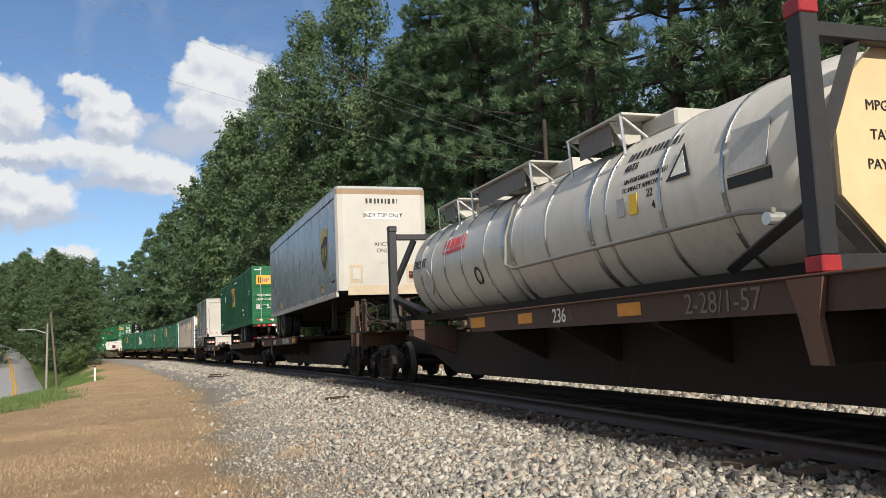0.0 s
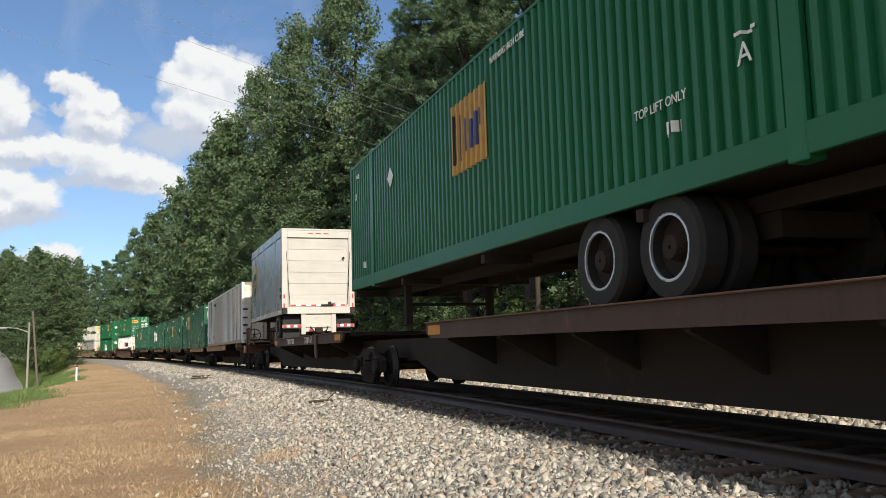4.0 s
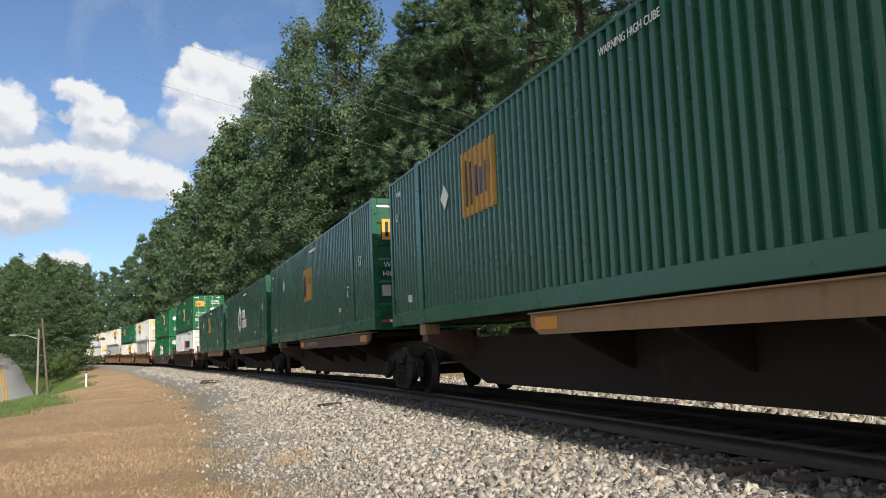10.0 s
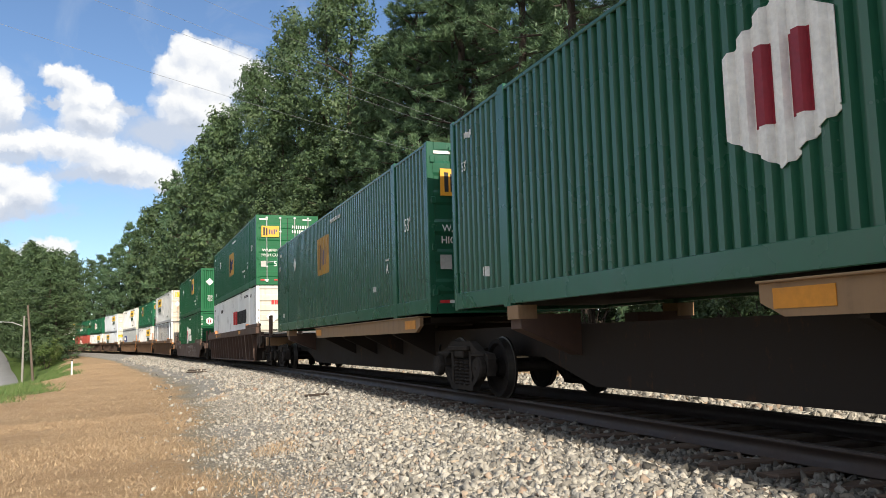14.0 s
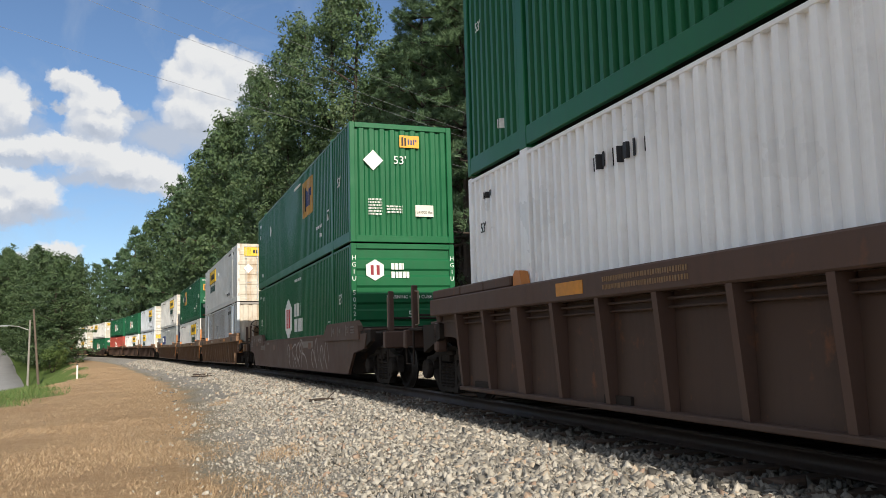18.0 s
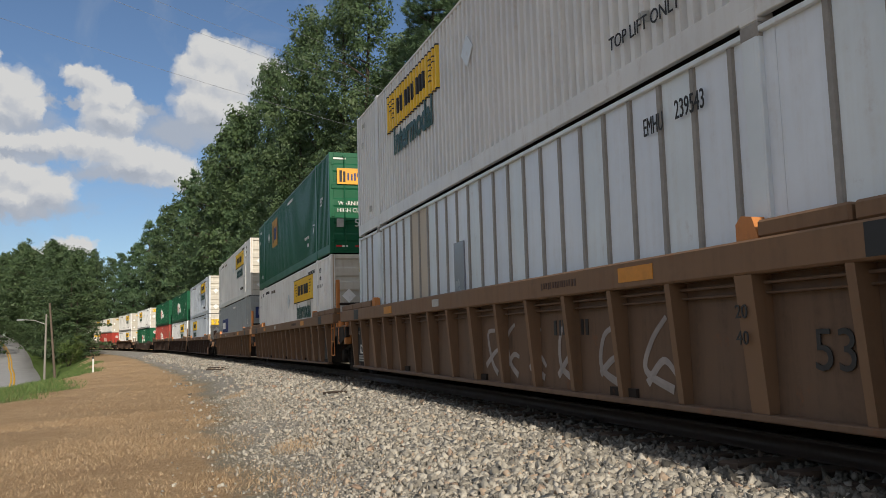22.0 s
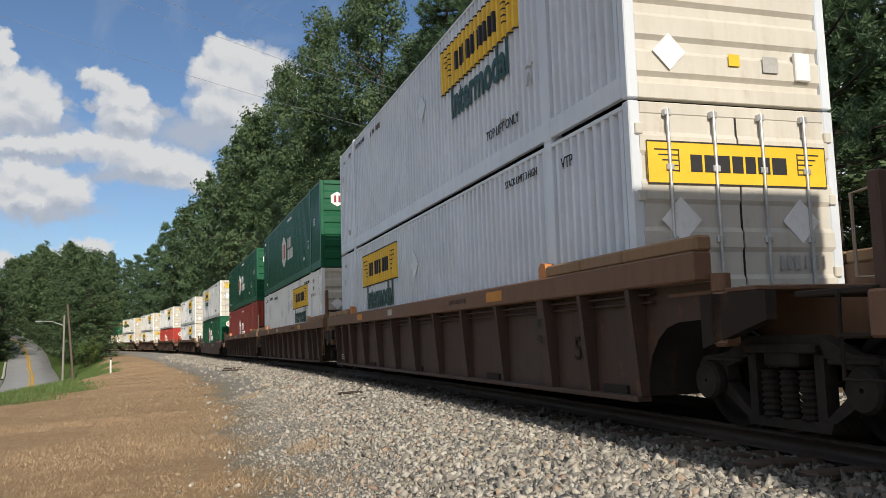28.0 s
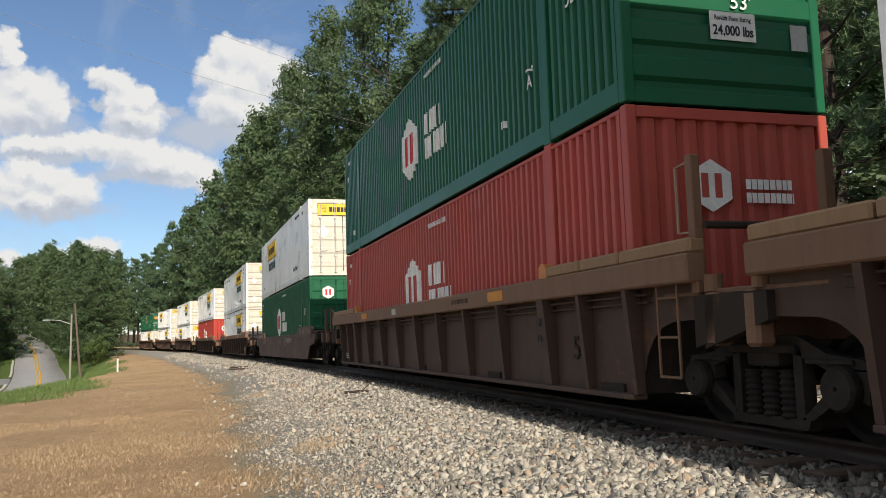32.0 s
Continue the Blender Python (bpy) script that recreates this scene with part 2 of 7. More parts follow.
GREEN_SPINE = paint("deep green paint", (0.018, 0.098, 0.054), 0.26, 0.30, (0.05, 0.055, 0.045), spec=0.5)
GREEN = paint("green paint", (0.012, 0.120, 0.046), 0.34, 0.30, (0.05, 0.055, 0.045), spec=0.25)
GREEN_DARK = paint("dark green paint", (0.012, 0.110, 0.052), 0.34, 0.30, (0.05, 0.055, 0.045), spec=0.22)
WHITE = paint("white paint", (0.88, 0.89, 0.885), 0.28, 0.30, (0.30, 0.25, 0.19), 0.10)
WHITE_OLD = paint("stained white paint", (0.66, 0.72, 0.76), 0.32, 0.35, (0.40, 0.30, 0.20), 0.28)
WHITE_DULL = paint("dull white paint", (0.66, 0.665, 0.655), 0.36, 0.45, (0.36, 0.28, 0.20), 0.2)
WHITE_RUSTY = paint("rust-streaked white paint", (0.88, 0.875, 0.85), 0.32, 0.45, (0.42, 0.31, 0.20), 0.30, seams=0.9)
WHITE_BLUE = paint("bluish white panel", (0.66, 0.71, 0.78), 0.32, 0.35, (0.40, 0.33, 0.25), 0.10)
# cream for the ends of white boxes, darker than the sides to offset direct sun
WHITE_END = paint("cream white end toned down for sun", (0.60, 0.575, 0.51), 0.40, 0.45, (0.40, 0.29, 0.17), 0.16)
PANEL_TAN = paint("tan stained panel", (0.50, 0.44, 0.35), 0.5, 0.4, (0.34, 0.25, 0.16), 0.15)
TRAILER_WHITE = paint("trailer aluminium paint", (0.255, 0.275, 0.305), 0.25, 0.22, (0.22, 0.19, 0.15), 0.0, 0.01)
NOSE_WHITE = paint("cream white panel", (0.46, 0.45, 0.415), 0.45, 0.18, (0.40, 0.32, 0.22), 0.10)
RED = paint("faded red paint", (0.42, 0.070, 0.050), 0.5, 0.30, (0.16, 0.09, 0.07), 0.10)
RED_BRIGHT = paint("bright red paint", (0.45, 0.045, 0.03), 0.5, 0.25)
GREY_BLUE = paint("grey paint", (0.36, 0.385, 0.39), 0.45, 0.35, (0.12, 0.11, 0.10), 0.2)
ORANGE_STEEL = paint("weathered ochre wagon paint", (0.180, 0.103, 0.056), 0.62, 0.7, (0.075, 0.048, 0.032), 0.5)
# recessed sheets: grime, plus the shade below the chord mixed into the base colour
SHEET_OCHRE = paint("grimy ochre sheet with painted shade", (0.125, 0.076, 0.047), 0.68, 0.9, (0.040, 0.026, 0.018), 0.6)
SHEET_BROWN = paint("grimy brown sheet with painted shade", (0.062, 0.036, 0.025), 0.68, 0.9, (0.026, 0.018, 0.014), 0.5)
OCHRE_DARK = paint("rusty brown wagon paint", (0.165, 0.090, 0.052), 0.62, 0.65, (0.055, 0.035, 0.025), 0.5)
GUIDE_ORANGE = paint("orange guide paint", (0.50, 0.19, 0.05), 0.5, 0.45, (0.16, 0.09, 0.05), 0.3)
PANEL_BLACK = paint("black stencil panel", (0.022, 0.022, 0.023), 0.55, 0.4, (0.06, 0.05, 0.04), 0.15)
SPRAY = plain("faded spray paint", (0.27, 0.24, 0.225), 0.7, 0.0, 5.0, 0.3)


def stained(name, rgb, stain, amount):
    """Pale paint with broad runs of rust water down it."""
    def build(n, b):
        p = pos(n)
        runs = n.noise(stretch(n, p, 1.0, 1.6, 0.30), 1.5, 5.0, 0.6)
        fine = n.noise(p, 16.0, 5.0, 0.65)
        blot = n.noise(p, 2.2, 7.0, 0.7)
        f = n.remap(n.math("ADD", n.math("MULTIPLY", runs, 0.75), n.math("MULTIPLY", blot, 0.35)), 0.50, 0.72)
        col = n.mix(n.math("MULTIPLY", f, amount), n.mix(blot, rgb, tuple(v * 0.86 for v in rgb)), n.mix(fine, stain, tuple(v * 0.55 for v in stain)))
        put(n, b, "Base Color", col)
        put(n, b, "Roughness", 0.5)
        bump(n, b, n.math("ADD", n.noise(p, 1.3, 2.0), n.math("MULTIPLY", fine, 0.06)), 0.03, 0.35)
    return make(name, build)


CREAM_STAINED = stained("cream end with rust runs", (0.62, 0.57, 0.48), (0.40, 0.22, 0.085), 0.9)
FRAME_BLACK = plain("black frame paint", (0.022, 0.023, 0.025), 0.55, 0.0, 9.0, 0.3)
IRON_RAIL = paint("rusty grab iron", (0.30, 0.24, 0.18), 0.55, 0.5, (0.12, 0.07, 0.04), 0.3)
TYRE = plain("dusty tyre rubber", (0.022, 0.021, 0.020), 0.85, 0.0, 9.0, 0.3)
TAN_STEEL = paint("weathered tan wagon paint", (0.25, 0.155, 0.080), 0.62, 0.5, (0.06, 0.04, 0.03), 0.35)
RUST_STEEL = paint("rusty dark wagon paint", (0.115, 0.060, 0.038), 0.65, 0.6, (0.05, 0.033, 0.025), 0.5)
BROWN_STEEL = paint("oxide brown wagon paint", (0.082, 0.047, 0.034), 0.65, 0.6, (0.035, 0.026, 0.022), 0.35)
BLACK_STEEL = paint("black sooty steel", (0.032, 0.026, 0.022), 0.85, 0.6, (0.036, 0.024, 0.017), 0.25, spec=0.12)
BOGIE = plain("oily cast steel", (0.032, 0.028, 0.025), 0.9, 0.0, 9.0, 0.4, 0.01, 0.06)
WHEEL = plain("wheel steel", (0.014, 0.012, 0.011), 0.8, 0.0, 8.0, 0.35, 0.004, 0.12)
TREAD = plain("worn tread", (0.08, 0.074, 0.068), 0.5, 0.6, 30.0)
RAIL = plain("rusty rail steel", (0.034, 0.022, 0.017), 0.6, 0.0, 16.0, 0.4)
RAIL_TOP = plain("worn rail head", (0.062, 0.050, 0.043), 0.6, 0.3, 25.0)
CHROME = plain("galvanised bar", (0.55, 0.56, 0.56), 0.38, 0.6, 12.0)
WIRE = plain("weathered cable", (0.20, 0.21, 0.23), 0.6)
BLACK = plain("black rubber", (0.014, 0.014, 0.014), 0.7, 0.0, 18.0, 0.3)
DARK = plain("dark lettering", (0.02, 0.02, 0.022), 0.6)
CREAM_MARK = plain("cream lettering", (0.70, 0.68, 0.60), 0.6)
WHITE_MARK = plain("white lettering", (0.78, 0.78, 0.75), 0.55)
FADED_MARK = plain("faded stencil", (0.20, 0.175, 0.155), 0.7)
RUST_PLATE = plain("dull red-brown plate", (0.13, 0.055, 0.03), 0.6, 0.0, 9.0, 0.3)
AMBER_FADED = plain("faded amber sign", (0.46, 0.27, 0.06), 0.55, 0.0, 5.0, 0.25)
DIM_MARK = plain("dim worn lettering", (0.15, 0.125, 0.10), 0.7)
STENCIL_GREY = plain("worn grey stencil", (0.30, 0.28, 0.265), 0.7)
GREY_MARK = plain("grey sticker", (0.42, 0.42, 0.40), 0.6)
YELLOW = plain("yellow sign", (0.80, 0.52, 0.03), 0.5, 0.0, 6.0, 0.12)
ORANGE = plain("amber sign", (0.75, 0.36, 0.03), 0.5, 0.0, 6.0, 0.15)
AMBER_PATCH = plain("amber reflector", (0.55, 0.22, 0.015), 0.45, 0.0, 12.0, 0.25)
MARK_RED = plain("red marking", (0.55, 0.03, 0.035), 0.5)
MARK_BLUE = plain("violet blue marking", (0.022, 0.040, 0.15), 0.5)
MARK_CRIMSON = plain("crimson marking", (0.24, 0.016, 0.030), 0.5)
MARK_GREEN = plain("deep green lettering", (0.005, 0.050, 0.036), 0.5)
WOOD = plain("creosoted tie", (0.080, 0.054, 0.038), 0.85, 0.0, 12.0, 0.45, 0.02)
POLE_GREY = plain("pale weathered pole wood", (0.26, 0.245, 0.22), 0.85, 0.0, 7.0, 0.25, 0.02)
POLE_WOOD = plain("weathered pole wood", (0.125, 0.098, 0.076), 0.85, 0.0, 7.0, 0.3, 0.02)


# ---- building helpers ----
def box(bm, x0, x1, y0, y1, z0, z1, bev=0.0):
    g = bmesh.ops.create_cube(bm, size=1.0)
    vs = g["verts"]
    for v in vs:
        v.co = Vector((x0 + (v.co.x + 0.5) * (x1 - x0), y0 + (v.co.y + 0.5) * (y1 - y0), z0 + (v.co.z + 0.5) * (z1 - z0)))
    if bev:
        bmesh.ops.bevel(bm, geom=list({e for v in vs for e in v.link_edges}), offset=bev, segments=1, affect="EDGES", profile=0.7)
    return bm


def rod(bm, a, b, r, n=8, r2=None):
    a, b = Vector(a), Vector(b)
    q = (b - a).to_track_quat("Z", "Y").to_matrix().to_4x4()
    m = Matrix.Translation((a + b) / 2) @ q
    bmesh.ops.create_cone(bm, cap_ends=True, segments=n, radius1=r, radius2=r if r2 is None else r2, depth=(b - a).length, matrix=m)
    return bm


def prism(bm, outline, y0, y1, plane="xz"):
    """A flat outline of points pushed from y0 to y1 along the axis that is left over."""
    def at(p, q):
        return {"xz": (p[0], q, p[1]), "yz": (q, p[0], p[1]), "xy": (p[0], p[1], q)}[plane]
    a = [bm.verts.new(at(p, y0)) for p in outline]
    b = [bm.verts.new(at(p, y1)) for p in outline]
    n = len(outline)
    fs = [bm.faces.new(a), bm.faces.new(b[::-1])]
    for i in range(n):
        fs.append(bm.faces.new((a[i], b[i], b[(i + 1) % n], a[(i + 1) % n])))
    bmesh.ops.recalc_face_normals(bm, faces=fs)
    return bm


def mesh_of(bm, mat):
    me = bpy.data.meshes.new("shape")
    bm.to_mesh(me)
    bm.free()
    me.materials.append(mat)
    return me


def part(name, bm, mat, parent, label=""):
    me = bm if isinstance(bm, bpy.types.Mesh) else mesh_of(bm, mat)
    ob = new(name, me)
    ob.parent = parent
    if label:
        ob["label"] = label
    return ob


def B():
    return bmesh.new()


def cuboid(name, mat, parent, dims, bev=0.0, label=""):
    return part(name, box(B(), *dims, bev), mat, parent, label)


def thing(name, label, category, group="", kind=""):
    return tagged(new(name), label, category, group, kind)


def raw_mesh(name, verts, faces, mat):
    me = bpy.data.meshes.new(name)
    me.from_pydata(verts, [], faces)
    me.update()
    me.materials.append(mat)
    return me


def bulk_mesh(name, verts, quads, mat, smooth_faces=False):
    """Many faces of one corner count, straight from arrays."""
    me = bpy.data.meshes.new(name)
    nv, (nf, k) = len(verts), quads.shape
    me.vertices.add(nv)
    me.vertices.foreach_set("co", np.ascontiguousarray(verts, np.float32).ravel())
    me.loops.add(nf * k)
    me.loops.foreach_set("vertex_index", np.ascontiguousarray(quads, np.int32).ravel())
    me.polygons.add(nf)
    me.polygons.foreach_set("loop_start", np.arange(0, nf * k, k, dtype=np.int32))
    me.update(calc_edges=True)
    me.materials.append(mat)
    return me


_letters = {}


def letters(text, size, depth=0.004, bold=0.0):
    """A mesh of the built-in font, centred, in its own x and y."""
    key = (text, size, depth, bold)
    if key not in _letters:
        cu = bpy.data.curves.new("text", "FONT")
        cu.body, cu.size, cu.extrude, cu.align_x, cu.align_y, cu.resolution_u, cu.offset = text, size, depth, "CENTER", "CENTER", 3, bold
        ob = bpy.data.objects.new("text", cu)
        me = bpy.data.meshes.new_from_object(ob)
        bpy.data.objects.remove(ob)
        bpy.data.curves.remove(cu)
        _letters[key] = me
    return _letters[key].copy()


def write(text, size, mat, parent, m, name="lettering", bold=0.0, squeeze=1.0):
    me = letters(text, size, 0.003, bold)
    me.materials.clear()
    me.materials.append(mat)
    ob = new(name, me)
    ob.parent = parent
    ob.matrix_local = m @ Matrix.Diagonal((squeeze, 1, 1, 1))
    return ob


def limb(bm, pts, r0, r1, n=6):
    """One connected, tapered tube through the points."""
    pts = [Vector(p) for p in pts]
    rows = []
    for i, p in enumerate(pts):
        way = (pts[min(i + 1, len(pts) - 1)] - pts[max(i - 1, 0)]).normalized()
        m = way.to_track_quat("Z", "Y").to_matrix()
        r = r0 + (r1 - r0) * i / (len(pts) - 1)
        rows.append([bm.verts.new(p + m @ Vector((r * math.cos(2 * math.pi * k / n), r * math.sin(2 * math.pi * k / n), 0))) for k in range(n)])
    for a, b in zip(rows, rows[1:]):
        best = min(range(n), key=lambda q: (a[0].co - b[q].co).length)
        for k in range(n):
            bm.faces.new((a[k], a[(k + 1) % n], b[(k + 1 + best) % n], b[(k + best) % n]))
    bm.faces.new(rows[0][::-1])
    bm.faces.new(rows[-1])


# ---- ground ----
def road_line(d):
    """How far to the near side of the track the middle of the road runs."""
    return np.interp(d, [0, 60, 111, 152, 188, 218, 249, 290, 420], [17.5, 17.6, 18.3, 19.5, 19.4, 19.0, 19.5, 24.0, 50.0])


def gz(d, l):
    """Height of the ground in track coordinates."""
    d, l = np.asarray(d, float), np.asarray(l, float)
    r = rail_z(d)
    bed = r - 0.22 - 0.40 * smooth(2.0, 4.9, -l) - 0.03 * smooth(1.8, 3.0, l) + 0.42 * smooth(3.2, 7.0, l)
    berm = -0.10 * smooth(5.0, 9.5, -l)
    toe = np.interp(d, [0, 45, 75, 100, 130, 170, 205, 245, 330], [-0.9, -1.3, -2.2, -3.4, -2.2, -1.2, -0.6, 0.6, 4.0]) + 0.45
    road = np.interp(d, [0, 60, 111, 152, 188, 218, 249, 300, 420], [-3.9, -3.9, -3.5, -2.15, 0.55, 2.55, 4.5, 7.5, 12.0])
    z = bed + berm
    brow = np.interp(d, [0, 36, 58], [11.6, 11.6, 9.0])
    z = z + (toe + RAIL_Z - 0.75 - z) * smooth(0.0, 1.0, (-l - brow) / (14.4 - brow))
    rl = -l - road_line(d)
    z = z + (road - z) * smooth(-4.7, -3.4, rl)
    z = z + 4.0 * smooth(26, 70, -l) + 0.9 * smooth(7, 14, l) + 5.0 * smooth(14, 120, l)
    return z


def gravel_edge(d):
    return np.interp(d, [4, 9, 17, 31, 52, 80], [4.7, 4.6, 4.2, 3.95, 4.3, 4.8]) + 0.14 * np.sin(d * 0.55) + 0.12 * np.sin(d * 1.7 + 1.3)


def weights_ground(d, l):
    edge = gravel_edge(d) + 0.30
    gravel = smooth(edge + 0.9, edge - 0.9, -l) * smooth(4.2, 2.6, l)
    green = smooth(9.2, 11.0, -l + 0.9 * np.sin(d * 0.21) + 0.4 * np.sin(d * 0.9)) * smooth(10, 40, d + 6)
    wood = smooth(5.0, 8.5, l)
    return gravel, green, wood


def shaded_oil_bed(l):
    """How dark the bed is with oil and painted train shade, by the distance from the middle of the track."""
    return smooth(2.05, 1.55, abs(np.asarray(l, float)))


def ground_mat():
    def build(n, b):
        p = pos(n)
        g = n.add("ShaderNodeAttribute")
        g.attribute_name = "zone"
        z = n.add("ShaderNodeSeparateColor", ins={0: g.outputs["Color"]})
        big, mid, fine = n.noise(p, 0.35, 5.0, 0.65), n.noise(p, 2.6, 6.0, 0.65), n.noise(p, 26.0, 5.0, 0.7)
        blades = n.noise(stretch(n, p, 1.0, 1.0, 1.0), 70.0, 3.0, 0.7, 1.5)
        straw = n.mix(n.remap(mid, 0.3, 0.7), (0.43, 0.300, 0.175), (0.62, 0.455, 0.285))
        tufts = n.noise(p, 11.0, 4.0, 0.75)
        straw = n.mix(n.remap(tufts, 0.47, 0.66, 0, 0.55), straw, (0.27, 0.165, 0.085))
        straw = n.mix(n.remap(blades, 0.40, 0.60, 0, 0.65), straw, (0.27, 0.17, 0.085))
        straw = n.mix(n.remap(fine, 0.56, 0.70, 0, 0.5), straw, (0.66, 0.50, 0.31))
        straw = n.mix(n.remap(big, 0.48, 0.66, 0, 0.40), straw, (0.36, 0.225, 0.125))
        grey = n.mix(n.remap(fine, 0.35, 0.65), (0.16, 0.15, 0.135), (0.46, 0.44, 0.40))
        grey = n.mix(n.remap(mid, 0.52, 0.70, 0, 0.6), grey, (0.28, 0.21, 0.14))
        dirt = n.mix(n.remap(fine, 0.35, 0.65), (0.17, 0.150, 0.112), (0.38, 0.345, 0.270))
        green = n.mix(n.remap(blades, 0.3, 0.7), (0.045, 0.085, 0.018), (0.12, 0.17, 0.045))
        litter = n.mix(n.remap(fine, 0.3, 0.7), (0.05, 0.04, 0.024), (0.15, 0.11, 0.06))
        ragged = n.math("MULTIPLY", n.math("SUBTRACT", mid, 0.5), 0.9)
        col = n.mix(n.remap(n.math("ADD", z.outputs[1], ragged), 0.3, 0.7), straw, green)
        col = n.mix(n.remap(n.math("ADD", z.outputs[0], ragged), 0.15, 0.45), col, dirt)
        col = n.mix(n.remap(n.math("ADD", z.outputs[0], ragged), 0.50, 0.85), col, grey)
        col = n.mix(n.remap(n.math("ADD", z.outputs[2], ragged), 0.3, 0.7), col, litter)
        # bed between the rails: oil plus the train's shade, put into the colour
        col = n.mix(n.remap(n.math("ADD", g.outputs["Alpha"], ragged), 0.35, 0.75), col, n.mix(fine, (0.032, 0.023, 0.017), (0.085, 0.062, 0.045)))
        put(n, b, "Base Color", col)
        put(n, b, "Roughness", 0.95)
        put(n, b, "Specular IOR Level", 0.15)
        bump(n, b, n.math("ADD", fine, n.math("MULTIPLY", blades, 0.7)), 0.05, 0.9)
    return make("ground cover", build)


def build_ground():
    dd = np.concatenate([np.arange(-120, -10, 6.0), np.arange(-10, 60, 0.5), np.arange(60, 140, 1.5), np.arange(140, 300, 5.0), np.arange(300, 601, 20.0)])
    ll = np.concatenate([[-420, -300, -220, -160, -110, -80, -60, -48, -40, -34, -30, -27], np.arange(-25, -12, 0.6), np.arange(-12, 8, 0.3), np.arange(8, 20, 2.0), [22, 28, 36, 48, 64, 90, 130, 200, 300, 420]])
    D, L = np.meshgrid(dd, ll, indexing="ij")
    x, y, _ = spot(D.ravel(), L.ravel())
    z = gz(D, L).ravel()
    rnd = np.array([noise.noise((a * 0.45, b * 0.45, 0.0)) * 0.025 + noise.noise((a * 1.6, b * 1.6, 3.0)) * 0.018 for a, b in zip(x, y)])
    z = z + rnd * smooth(2.0, 3.2, abs(L.ravel())) * smooth(3.4, 4.4, abs(L.ravel() + road_line(D.ravel())))
    nd, nl = len(dd), len(ll)
    i = np.arange(nd * nl).reshape(nd, nl)
    quads = np.stack([i[:-1, :-1], i[1:, :-1], i[1:, 1:], i[:-1, 1:]], -1).reshape(-1, 4)[:, ::-1]
    me = bulk_mesh("ground", np.stack([x, y, z], 1), quads, ground_mat())
    me.polygons.foreach_set("use_smooth", [True] * len(me.polygons))
    g, gr, wd = weights_ground(D.ravel(), L.ravel())
    at = me.color_attributes.new("zone", "FLOAT_COLOR", "POINT")
    at.data.foreach_set("color", np.stack([g, gr, wd, shaded_oil_bed(L.ravel())], 1).astype(np.float32).ravel())
    tagged(new("ground", me), "dry straw-coloured verge with gravel and green grass", "ground", kind="structure")


def ribbon(name, mat, d0, d1, step, outline, zfun, kind_label, category, beside=None):
    """A cross section (l, z) swept along the line."""
    ds = np.arange(d0, d1 + 0.01, step)
    k = len(outline)
    vs = []
    for l, zz in outline:
        x, y, _ = spot(ds, l - (beside(ds) if beside else 0.0))
        vs.append(np.stack([x, y, zfun(ds, l) + zz], 1))
    vs = np.stack(vs, 1).reshape(-1, 3)
    i = np.arange(len(ds) * k).reshape(len(ds), k)
    j = np.roll(i, -1, axis=1)
    quads = np.stack([i[:-1], j[:-1], j[1:], i[1:]], -1).reshape(-1, 4)
    me = bulk_mesh(name, vs, quads, mat)
    return me


def build_rails():
    for side in (-1, 1):
        c = side * 0.7525
        rail = thing("rail", "rusty steel rail with a worn bright head", "rail", "rails of the track", "structure")
        web = [(c - 0.07, -0.165), (c + 0.07, -0.165), (c + 0.07, -0.15), (c + 0.012, -0.135), (c + 0.012, -0.045), (c + 0.037, -0.035), (c + 0.037, -0.006), (c - 0.037, -0.006), (c - 0.037, -0.035), (c - 0.012, -0.045), (c - 0.012, -0.135), (c - 0.07, -0.15)]
        part("rail_web", ribbon("rail", RAIL, -100, 420, 2.0, web, lambda d, l: rail_z(d), "", ""), RAIL, rail)
        top = [(c - 0.033, -0.006), (c + 0.033, -0.006), (c + 0.030, 0.0), (c - 0.030, 0.0)]
        part("rail_head", ribbon("head", RAIL_TOP, -100, 420, 2.0, top, lambda d, l: rail_z(d), "", ""), RAIL_TOP, rail)


def build_road():
    asphalt = plain("grey worn asphalt", (0.33, 0.33, 0.335), 0.85, 0.0, 5.0, 0.2, 0.01)
    stripe = plain("yellow road paint", (0.62, 0.36, 0.04), 0.7, 0.0, 4.0, 0.2)

    def zf(d, l):
        return gz(d, -road_line(d))

    def strip(name, mat, d0, d1, l0, l1, z0, z1):
        """A slab that follows the road, l0..l1 to the far side of its middle."""
        return ribbon(name, mat, d0, d1, 3.0, [(l0, z0), (l1, z0), (l1, z1), (l0, z1)], zf, "", "", road_line)
    road = new("road", strip("road", asphalt, 40, 420, -3.3, 3.3, -0.2, 0.05))
    tagged(road, "worn grey two-lane asphalt road", "road", kind="structure")
    for l in (-0.18, 0.18):
        part("centre_line", strip("line", stripe, 40, 420, l - 0.12, l + 0.12, 0.0, 0.055), stripe, road, "yellow centre line")
    kerb = plain("pale concrete", (0.52, 0.50, 0.46), 0.85, 0.0, 6.0, 0.15)
    for d0, d1 in ((60, 117), (129, 165)):
        part("kerb", strip("kerb", kerb, d0, d1, -3.75, -3.42, -0.1, 0.20), kerb, road, "pale concrete kerb")
    drive = new("driveway", strip("drive", asphalt, 117, 129, -12.0, -3.42, -0.2, 0.045))
    tagged(drive, "grey asphalt driveway mouth with a kerb on both sides", "driveway", kind="structure")


